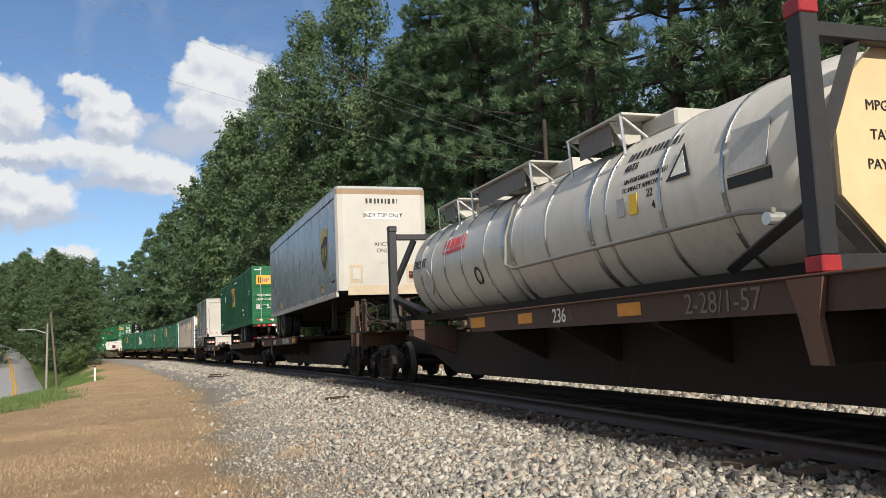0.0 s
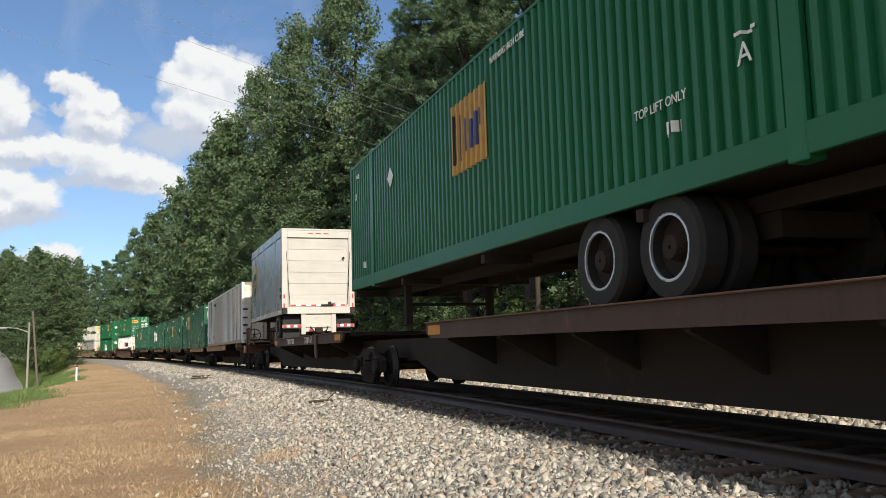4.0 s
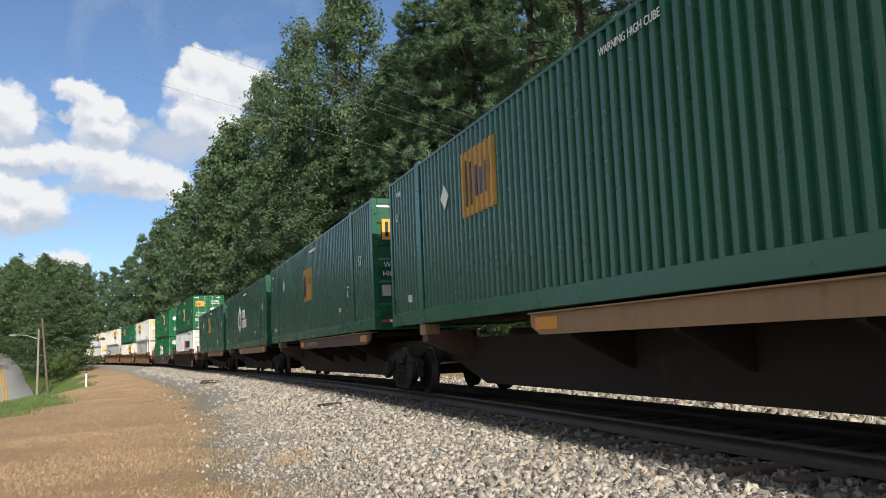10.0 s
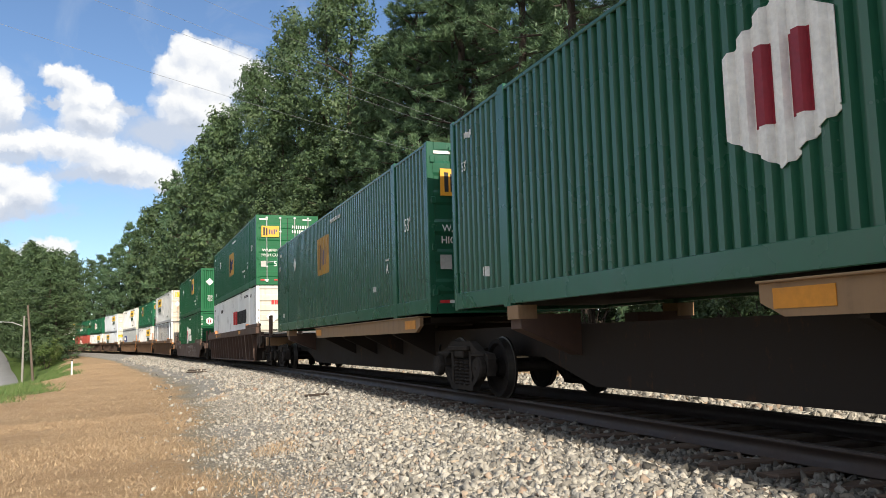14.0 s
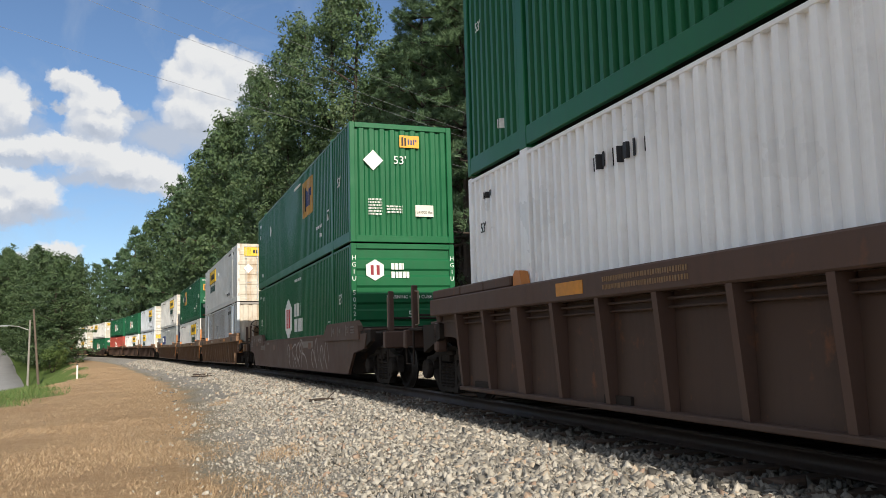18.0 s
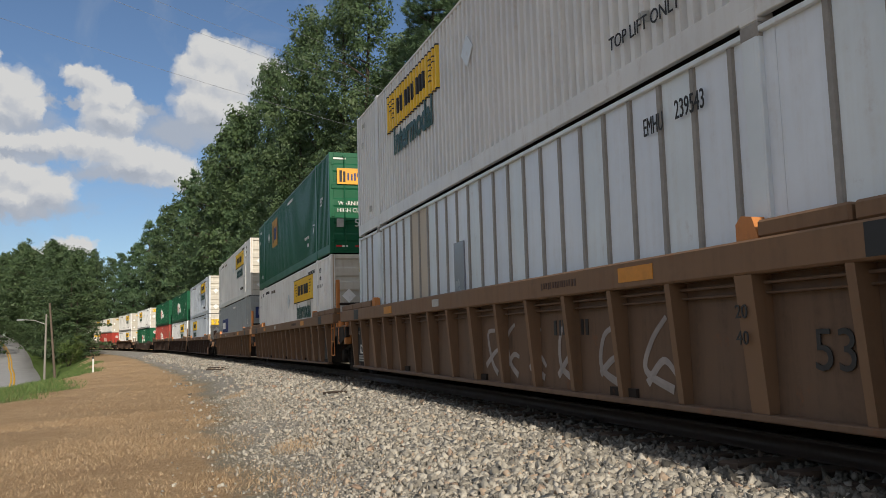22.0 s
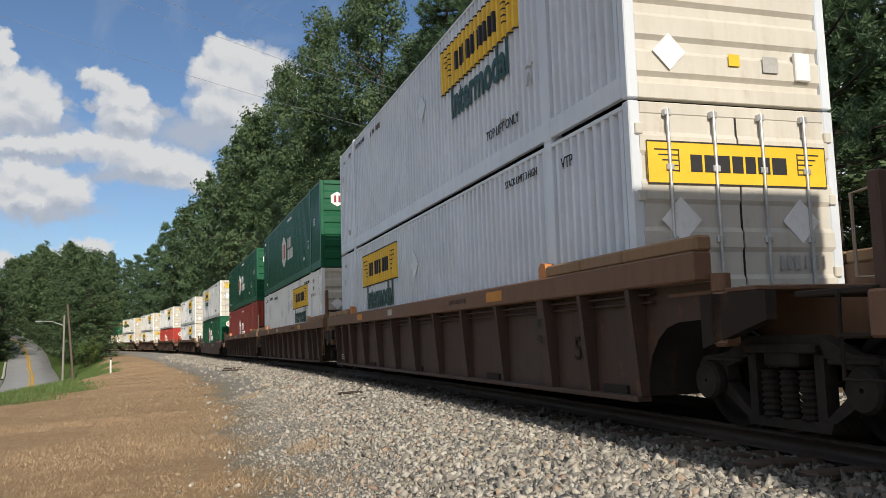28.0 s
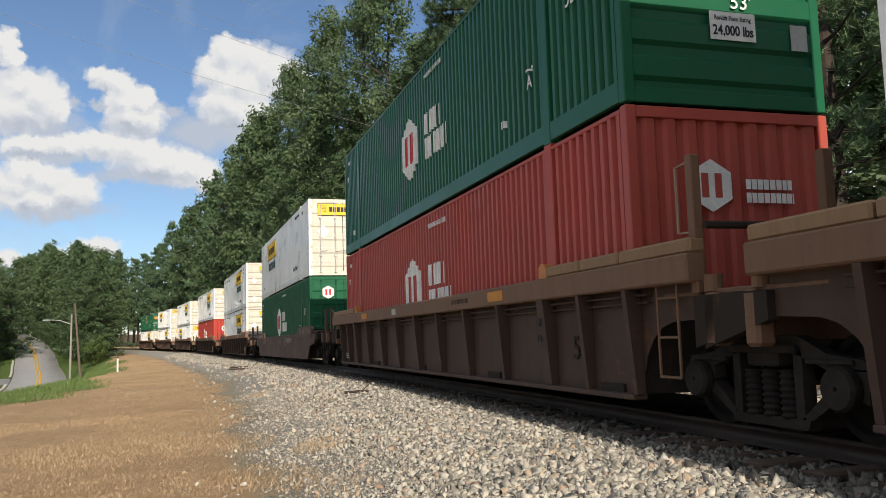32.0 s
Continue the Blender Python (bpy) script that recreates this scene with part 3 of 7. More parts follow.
# ---- trees ----
def leaf_mat(name, a, bcol, c):
    def build(n, b):
        p = pos(n)
        isl = n.add("ShaderNodeNewGeometry").outputs["Random Per Island"]
        big = n.noise(p, 0.35, 3.0)
        tree_r = n.add("ShaderNodeObjectInfo").outputs["Random"]
        col = n.mix(isl, a, bcol)
        col = n.mix(n.remap(big, 0.45, 0.7, 0, 0.6), col, c)
        col = n.mix(n.remap(tree_r, 0, 1, 0, 0.45), col, tuple(v * 0.6 for v in a))
        put(n, b, "Base Color", col)
        put(n, b, "Roughness", 0.5)
        put(n, b, "Specular IOR Level", 0.32)
        tr = n.add("ShaderNodeBsdfTranslucent", ins={"Color": n.mix(0.5, col, (0.12, 0.17, 0.05))})
        mx = n.add("ShaderNodeMixShader", ins={0: 0.22, 1: b.outputs[0], 2: tr.outputs[0]})
        out = [q for q in n.t.nodes if q.bl_idname == "ShaderNodeOutputMaterial"][0]
        n.t.links.new(mx.outputs[0], out.inputs[0])
    return make(name, build)


LEAF = leaf_mat("broad leaves", (0.047, 0.088, 0.041), (0.125, 0.192, 0.083), (0.136, 0.178, 0.083))
NEEDLE = leaf_mat("pine needles", (0.060, 0.120, 0.066), (0.155, 0.245, 0.120), (0.145, 0.210, 0.104))
SHRUB = leaf_mat("shrub leaves", (0.045, 0.085, 0.02), (0.12, 0.17, 0.045), (0.13, 0.13, 0.04))
BARK = plain("bark", (0.050, 0.038, 0.030), 0.9, 0.0, 6.0, 0.45, 0.05)


def leaves(rng, centres, radii, per, size, mat, narrow=1.0, outward=1.0, sprays=11):
    """Leaves in sprays on the outside of clumps: each spray faces out, so that a clump has a lit and a shaded side."""
    sp = len(centres) * sprays
    c = np.repeat(centres, sprays, 0)
    r = np.repeat(radii, sprays)
    u = rng.normal(size=(sp, 3)) + np.array([0, 0, 0.25])
    u /= np.linalg.norm(u, axis=1)[:, None]
    hub = c + u * (r * rng.uniform(0.70, 1.0, sp))[:, None] * np.array([1, 1, 0.68])
    k = max(1, per // sprays)
    n = sp * k
    u, r, hub = np.repeat(u, k, 0), np.repeat(r, k), np.repeat(hub, k, 0)
    q = hub + rng.normal(size=(n, 3)) * (r * 0.19)[:, None]
    nrm = u * outward + rng.normal(size=(n, 3)) * 0.42 + np.array([0, 0, 0.30])
    nrm /= np.linalg.norm(nrm, axis=1)[:, None]
    a = np.cross(nrm, rng.normal(size=(n, 3)))
    a /= np.linalg.norm(a, axis=1)[:, None]
    b = np.cross(nrm, a)
    s = (size * (0.6 + 0.8 * rng.random(n)))[:, None]
    vs = np.stack([q - a * s, q + a * s + nrm * s * 0.1, q + b * s * narrow * 1.7], 1).reshape(-1, 3)
    return bulk_mesh("leaves", vs, np.arange(n * 3).reshape(n, 3), mat)


def needles(rng, centres, ways, per, length, width, mat):
    """Tufts of long needles that fan out and up from the ends of twigs."""
    n = len(centres) * per
    c = np.repeat(centres, per, 0) + rng.normal(size=(n, 3)) * length * 0.22
    way = np.repeat(ways, per, 0) * 0.75 + rng.normal(size=(n, 3)) * 0.62 + np.array([0, 0, 0.45])
    way /= np.linalg.norm(way, axis=1)[:, None]
    a = np.cross(way, rng.normal(size=(n, 3)))
    a /= np.linalg.norm(a, axis=1)[:, None]
    wd = (width * rng.uniform(0.6, 1.4, n))[:, None]
    tip = c + way * (length * rng.uniform(0.7, 1.25, n))[:, None]
    vs = np.stack([c - a * wd, c + a * wd, tip], 1).reshape(-1, 3)
    return bulk_mesh("needles", vs, np.arange(n * 3).reshape(n, 3), mat)


def tree_kind(seed, height, crown_from, spread, kind, far=False):
    rng = np.random.default_rng(seed)
    bm = B()
    sway = rng.normal(size=2) * 0.35
    trunk = [Vector((sway[0] * (k / 5) ** 2, sway[1] * (k / 5) ** 2, height * 0.93 * k / 5)) for k in range(6)]
    trunk[0].z = -0.8
    limb(bm, trunk, height * 0.013 + 0.05, 0.05, 9)
    centres, radii, ways = [], [], []
    n = 40 if kind == "broad" else 46
    for i in range(n):
        u = (i + rng.random()) / n
        z = height * (crown_from + (0.97 - crown_from) * u)
        if kind == "broad":
            out = spread * math.sin(math.pi * min(1, 0.16 + 0.84 * u) ** 0.9) ** 0.8 * (0.45 + 0.80 * rng.random())
        else:
            out = spread * (1.05 - u) ** 0.62 * (0.45 + 0.70 * rng.random())
        a = i * 2.399963 + rng.normal() * 0.5
        base = Vector((sway[0] * u * u, sway[1] * u * u, z - out * (0.35 if kind == "broad" else 0.05)))
        tip = Vector((math.cos(a) * out, math.sin(a) * out, z + (0.3 if kind == "broad" else rng.normal() * 0.35 - 0.05 * out)))
        mid = (base + tip) / 2 + Vector((0, 0, 0.25 * out * (0.4 if kind == "broad" else -0.16)))
        if i % 2 == 0 or kind == "pine":
            limb(bm, [base, mid, tip], 0.05 + 0.012 * out, 0.02, 5)
        if kind == "broad":
            for k, q in ((1.0, 0.85), (0.72, 0.95), (0.40, 0.85)):
                p = base.lerp(tip, k) + Vector(rng.normal(size=3) * 0.4)
                centres.append(p)
                radii.append((0.50 + 0.85 * rng.random()) * q * (1.25 if far else 1.12))
        else:
            fan = 0.16 + 0.16 * out
            for k in range(5 if far else 13):
                f = 1.0 - 0.72 * (k / (5 if far else 13)) ** 1.3
                p = base.lerp(tip, f) + Vector((rng.normal() * fan, rng.normal() * fan, abs(rng.normal()) * fan * 0.55))
                centres.append(p)
                ways.append(((tip - base).normalized() * 0.7 + Vector(rng.normal(size=3) * 0.35)))
    ob = thing("tree", "tall leafy broadleaf tree in full green foliage" if kind == "broad" else "tall dark green pine with ragged boughs", "tree", "trees of the wood")
    part("trunk", bm, BARK, ob, "rough brown bark")
    if kind == "broad":
        me = leaves(rng, np.array(centres), np.array(radii), 66 if far else 154, 0.20 if far else 0.105, LEAF, 0.80)
    else:
        me = needles(rng, np.array(centres), np.array(ways), 24 if far else 50, 0.72 if far else 0.31, 0.085 if far else 0.021, NEEDLE)
    part("crown", me, None, ob)
    return ob


def bush_kind(seed, height, mat):
    rng = np.random.default_rng(seed)
    ob = thing("bush", "dense green roadside bush", "bush", "bushes under the trees")
    bm = B()
    cs, rs = [], []
    for i in range(16):
        a, o, z = i * 2.4, height * 0.42 * rng.random() ** 0.6, height * (0.15 + 0.8 * rng.random())
        tip = (math.cos(a) * o, math.sin(a) * o, z)
        if i % 2 == 0:
            limb(bm, [(0, 0, -0.3), (tip[0] * 0.4, tip[1] * 0.4, z * 0.6), tip], 0.035, 0.01, 5)
        cs.append(tip)
        rs.append(height * 0.17 * (0.7 + 0.6 * rng.random()))
    part("stem", bm, BARK, ob)
    part("foliage", leaves(rng, np.array(cs), np.array(rs), 165, 0.055 * (height / 2.5) ** 0.5, mat, 0.7), None, ob)
    return ob


TREE_H = 24.0


def build_wood():
    broad = [tree_kind(11 + i, TREE_H, 0.18 + 0.06 * i, 4.6 - 0.3 * i, "broad") for i in range(4)]
    pine = [tree_kind(31 + i, TREE_H, 0.12 + 0.07 * i, 3.9 - 0.2 * i, "pine") for i in range(4)]
    far_broad = [tree_kind(81 + i, TREE_H, 0.16 + 0.06 * i, 4.7 - 0.3 * i, "broad", True) for i in range(4)]
    far_pine = [tree_kind(91 + i, TREE_H, 0.20 + 0.08 * i, 3.9 - 0.2 * i, "pine", True) for i in range(3)]
    bush = [bush_kind(51 + i, 2.6, SHRUB if i % 2 else LEAF) for i in range(3)]
    used = set()
    rng = random.Random(5)

    def plant(kinds, d, l, h, base_h):
        if d > 90 or l > 13:
            kinds = far_broad if kinds is broad else (far_pine if kinds is pine else kinds)
        k = kinds[rng.randrange(len(kinds))]
        x, y, _ = spot(d, l)
        s = h / base_h
        m = Matrix.Translation((float(x), float(y), float(gz(d, l)))) @ pose(0, 0, 0, 0, 0, rng.uniform(0, 360)) 
        if k not in used:
            used.add(k)
            ob = k
            ob.matrix_basis = m
        else:
            ob = copy_thing(k, m)
        ob.scale = (s, s, s) if base_h != TREE_H else (0.5 * s + 0.5, 0.5 * s + 0.5, s)

    # the edge of the wood on the far side of the track
    low = [tree_kind(71 + i, TREE_H, 0.04, 6.0, "broad", True) for i in range(2)]
    for d in np.arange(13, 54, 3.3):
        plant(pine, d + rng.uniform(-1, 1), rng.uniform(9.0, 12.5), rng.uniform(19, 23) if d < 46 else 20.5, TREE_H)
    for d in np.arange(14, 70, 5.0):
        plant(pine, d + rng.uniform(-2, 2), rng.uniform(14, 24), rng.uniform(23, 27), TREE_H)
    for d, l, h in ((46.5, 9.4, 21.0), (43.5, 9.2, 23.0), (40.5, 9.4, 25.0), (37.0, 9.0, 25.0)):
        plant(pine, d, l, h, TREE_H)
    low_near = [tree_kind(75 + i, TREE_H, 0.04, 6.0, "broad") for i in range(2)]
    for d in np.arange(12, 90, 5.0):
        plant(low, d + rng.uniform(-1.5, 1.5), rng.uniform(15, 20), rng.uniform(9, 13), TREE_H)
    for d in np.arange(16, 90, 7.0):
        plant(low, d + rng.uniform(-1.5, 1.5), rng.uniform(24, 30), rng.uniform(16, 22), TREE_H)
    for d in np.arange(13, 60, 6.0):
        plant(low_near, d + rng.uniform(-1.5, 1.5), rng.uniform(10.5, 12), rng.uniform(4, 7), TREE_H)
    tall = [tree_kind(61 + i, TREE_H, 0.10, 2.9, "broad") for i in range(3)]
    # heights of the front row rise and fall along the line
    ED = [46, 50, 56, 63, 70, 77, 83, 90, 97, 104, 112, 119, 130, 142, 167, 195, 219, 260]
    EH = [21, 20, 25, 29, 28.5, 32, 34, 29, 34, 35, 32, 32.7, 31.2, 31, 30, 27.5, 24, 25]
    for k, (d, l, h) in enumerate(((51, 9.0, 20), (58.5, 9.0, 29.0), (64.5, 9.3, 29.8), (76.5, 9.4, 32.3), (82, 9.6, 33.8), (96, 9.6, 33.6), (102, 9.8, 35.0), (111, 9.6, 31.5), (118, 9.4, 33.0), (127, 9.2, 32.0), (137, 9.2, 31.5))):
        plant(tall, d, l, h, TREE_H)
    for k, d in enumerate(np.arange(54, 262, 5.8)):
        h = float(np.interp(d, ED, EH)) * ((0.74, 0.62, 0.70, 0.58, 0.76, 0.66) if d < 108 else (1.0, 0.75, 0.95, 0.66, 0.98, 0.85))[k % 6]
        plant(pine if rng.random() < (0.2 if d < 140 else 0.5) else broad, d + rng.uniform(-0.8, 0.8), rng.uniform(8.2, 9.6), h, TREE_H)
    for k, d in enumerate(np.arange(62, 190, 5.0)):
        plant(broad, d, rng.uniform(8.8, 10.5), float(np.interp(d, ED, EH)) * rng.uniform(0.5, 0.66), TREE_H)
    for d in np.arange(60, 200, 9.0):
        plant(pine if rng.random() < 0.5 else broad, d + rng.uniform(-2, 2), rng.uniform(13, 20), rng.uniform(17, 22), TREE_H)
    # unseen trees added beside and behind the camera, to keep the foot of the wood in shade
    for d in np.arange(-16, 11, 3.0):
        plant(low_near, d + rng.uniform(-1, 1), rng.uniform(7.0, 9.0), rng.uniform(7.5, 9.5), TREE_H)
    for d in np.arange(60, 200, 6.0):
        plant(low, d + rng.uniform(-1.5, 1.5), rng.uniform(7.8, 9.5), rng.uniform(8, 13), TREE_H)
    for d in np.arange(262, 330, 5.5):
        plant(pine if rng.random() < 0.4 else broad, d + rng.uniform(-2, 2), rng.uniform(7.5, 10.5), rng.uniform(24, 28), TREE_H)
    # near side, where the line bends out of sight behind the trees
    for k, d in enumerate(np.arange(148, 300, 4.6)):
        plant(broad, d + rng.uniform(-1, 1), rng.uniform(-12.5, -8.0), float(np.interp(d, [148, 170, 190, 210, 250], [17.0, 20.5, 23.5, 25.5, 29])) * (0.98, 0.85, 0.92)[k % 3], TREE_H)
    for d in np.arange(136, 240, 4.4):
        plant(low, d + rng.uniform(-1, 1), rng.uniform(-13.0, -10.5), rng.uniform(9, 15), TREE_H)
    for d in np.arange(170, 330, 7.0):
        plant(low, d, rng.uniform(-27, -23.5), float(np.interp(d, [170, 250], [14, 20])), TREE_H)
    for d in np.arange(104, 330, 7.5):
        plant(broad, d, rng.uniform(-36, -28), rng.uniform(14, 19), TREE_H)
    for d in np.arange(150, 330, 8.0):
        plant(broad, d, rng.uniform(-70, -38), rng.uniform(20, 27), TREE_H)
    for d in np.arange(4, 60, 2.2):
        plant(bush, d + rng.uniform(-0.8, 0.8), rng.uniform(6.6, 9.0), rng.uniform(1.6, 4.2), 2.6)
    for d in np.arange(60, 150, 3.2):
        plant(bush, d + rng.uniform(-0.8, 0.8), rng.uniform(6.4, 8.0), rng.uniform(1.6, 3.6), 2.6)
    for d in np.arange(124, 160, 2.5):
        plant(bush, d, rng.uniform(-13, -10), rng.uniform(2.5, 4.5), 2.6)
    for n, k in enumerate(q for q in broad + tall + pine + far_broad + far_pine + low + low_near + bush if q not in used):
        x, y, _ = spot(36 + 6 * n, 13.0)
        k.location = (float(x), float(y), float(gz(36 + 6 * n, 13.0)))


# ---- ballast, ties, grass ----
def stone_mat(name="crushed granite", k=1.0):
    def build(n, b):
        p = pos(n)
        isl = n.add("ShaderNodeNewGeometry").outputs["Random Per Island"]
        g = n.noise(p, 55.0, 4.0, 0.65)
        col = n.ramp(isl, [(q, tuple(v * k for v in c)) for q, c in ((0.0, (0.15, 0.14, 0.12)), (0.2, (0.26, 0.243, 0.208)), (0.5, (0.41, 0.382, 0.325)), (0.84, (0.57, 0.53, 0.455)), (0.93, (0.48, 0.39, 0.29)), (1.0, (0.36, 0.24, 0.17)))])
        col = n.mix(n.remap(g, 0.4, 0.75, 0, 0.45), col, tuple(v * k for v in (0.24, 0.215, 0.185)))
        put(n, b, "Base Color", col)
        put(n, b, "Roughness", 0.88)
        bump(n, b, g, 0.012, 0.6)
    return make(name, build)


def stones(rng, d, l, size, lift=0.3):
    n = len(d)
    x, y, _ = spot(d, l)
    z = gz(d, l) + size * lift
    unit = np.array([[-1, -1, -1], [1, -1, -1], [1, 1, -1], [-1, 1, -1], [-1, -1, 1], [1, -1, 1], [1, 1, 1], [-1, 1, 1]]) * 0.5
    v = unit[None] + rng.normal(size=(n, 8, 3)) * 0.21
    v[:, 4:, :2] *= rng.uniform(0.45, 0.95, size=(n, 1, 1))
    v *= size[:, None, None] * rng.uniform(0.7, 1.35, size=(n, 1, 3)) * np.array([1.1, 1.1, 0.55])
    q = rng.normal(size=(n, 4))
    q /= np.linalg.norm(q, axis=1)[:, None]
    w_, a, b, c = q.T
    rot = np.stack([np.stack([1 - 2 * (b * b + c * c), 2 * (a * b - c * w_), 2 * (a * c + b * w_)], 1), np.stack([2 * (a * b + c * w_), 1 - 2 * (a * a + c * c), 2 * (b * c - a * w_)], 1), np.stack([2 * (a * c - b * w_), 2 * (b * c + a * w_), 1 - 2 * (a * a + b * b)], 1)], 1)
    v = np.einsum("nij,nkj->nki", rot, v) + np.stack([x, y, z], 1)[:, None]
    f = np.array([[0, 3, 2, 1], [4, 5, 6, 7], [0, 1, 5, 4], [1, 2, 6, 5], [2, 3, 7, 6], [3, 0, 4, 7]])
    return v.reshape(-1, 3), (f[None] + (np.arange(n) * 8)[:, None, None]).reshape(-1, 4)


def build_ballast():
    rng = np.random.default_rng(3)
    vs, fs, off = ([], []), ([], []), [0, 0]
    for d0, d1, l0, l1, per, size in ((-8, 2.5, -5.3, -1.2, 160, 0.06), (2.5, 16, -5.3, -0.1, 600, 0.043), (3.0, 12, -5.0, -1.5, 620, 0.028), (16, 40, -5.3, -0.6, 290, 0.051), (40, 110, -5.2, -0.8, 64, 0.078), (2, 30, 0.9, 4.0, 90, 0.07), (30, 80, 0.9, 4.0, 25, 0.10), (3, 24, -6.0, -2.8, 620, 0.018)):
        n = int((d1 - d0) * (l1 - l0) * per)
        d, l = rng.uniform(d0, d1, n), rng.uniform(l0, l1, n)
        small = size < 0.02
        edge = gravel_edge(d) - (0.0 if small else 0.30)
        keep = (rng.random(n) < np.interp(-l - edge + (-0.9 if small else 0.0), [-1.5, -0.9, -0.4, 0.1, 0.7], [1.0, 0.45, 0.07, 0.018, 0.005])) & ((abs(l) > 1.35) | (rng.random(n) < 0.5))
        d, l = d[keep], l[keep]
        sz = size * rng.uniform(0.55, 1.55, len(d))
        # stones near the rails go to the bank coloured for oil and shade
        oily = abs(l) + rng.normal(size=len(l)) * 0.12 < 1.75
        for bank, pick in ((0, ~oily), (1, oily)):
            v, f = stones(rng, d[pick], l[pick], sz[pick])
            vs[bank].append(v)
            fs[bank].append(f + off[bank])
            off[bank] += len(v)
    # darker stone colour: oil, and the shade under the train painted in
    me = bulk_mesh("ballast", np.concatenate(vs[1]), np.concatenate(fs[1]), stone_mat("oily ballast with painted shade", 0.40))
    tagged(new("track_ballast", me), "oily ballast between and beside the rails, darkened for the shade under the train", "gravel", kind="stuff")
    me = bulk_mesh("ballast", np.concatenate(vs[0]), np.concatenate(fs[0]), stone_mat())
    tagged(new("ballast", me), "pale crushed granite ballast beside the track", "gravel", kind="stuff")


def build_ties():
    bed = thing("track_bed", "creosoted wooden ties under the rails", "track", kind="structure")
    shapes = []
    for k in range(6):
        r = random.Random(k)
        bm = box(B(), -1.30 - r.uniform(0, 0.12), 1.30 + r.uniform(0, 0.1), -0.115, 0.115, -0.35, -0.165, 0.012)
        for v in bm.verts:
            v.co += Vector((r.uniform(-0.015, 0.015), r.uniform(-0.008, 0.008), r.uniform(-0.006, 0.006)))
        shapes.append(mesh_of(bm, WOOD))
    rest_v, rest_f = [], []
    unit = [(-1.3, -0.115, -0.35), (1.3, -0.115, -0.35), (1.3, 0.115, -0.35), (-1.3, 0.115, -0.35), (-1.3, -0.115, -0.165), (1.3, -0.115, -0.165), (1.3, 0.115, -0.165), (-1.3, 0.115, -0.165)]
    r = random.Random(9)
    for d in np.arange(-12, 300, 0.52):
        x, y, h = spot(d)
        m = Matrix.Translation((float(x), float(y), float(rail_z(d)) + r.uniform(-0.012, 0.01))) @ pose(0, 0, 0, 0, 0, math.degrees(float(h)) + r.uniform(-2, 2))
        if d < 110:
            ob = new("tie", shapes[r.randrange(6)])
            ob.parent = bed
            ob.matrix_local = m @ Matrix.Translation((r.uniform(-0.08, 0.08), 0, 0))
        else:
            k = len(rest_v)
            rest_v += [tuple(m @ Vector(u)) for u in unit]
            rest_f += [tuple(k + i for i in f) for f in ((0, 3, 2, 1), (4, 5, 6, 7), (0, 1, 5, 4), (1, 2, 6, 5), (2, 3, 7, 6), (3, 0, 4, 7))]
    part("far_ties", raw_mesh("ties", rest_v, rest_f, WOOD), None, bed)["kind"] = "stuff"


def grass_mat(name, a, b_, c):
    def build(n, b):
        isl = n.add("ShaderNodeNewGeometry").outputs["Random Per Island"]
        put(n, b, "Base Color", n.ramp(isl, [(0.0, a), (0.5, b_), (1.0, c)]))
        put(n, b, "Roughness", 0.8)
    return make(name, build)


def blades(rng, d, l, h, width):
    n = len(d)
    x, y, _ = spot(d, l)
    z = gz(d, l) - 0.01
    a = rng.uniform(0, 2 * math.pi, n)
    lean = rng.normal(size=(n, 2)) * h[:, None] * 0.7
    w2 = width * rng.uniform(0.6, 1.4, n)
    p0 = np.stack([x - np.cos(a) * w2, y - np.sin(a) * w2, z], 1)
    p1 = np.stack([x + np.cos(a) * w2, y + np.sin(a) * w2, z], 1)
    p2 = np.stack([x + lean[:, 0], y + lean[:, 1], z + h], 1)
    return np.stack([p0, p1, p2], 1).reshape(-1, 3), np.arange(n * 3).reshape(n, 3)


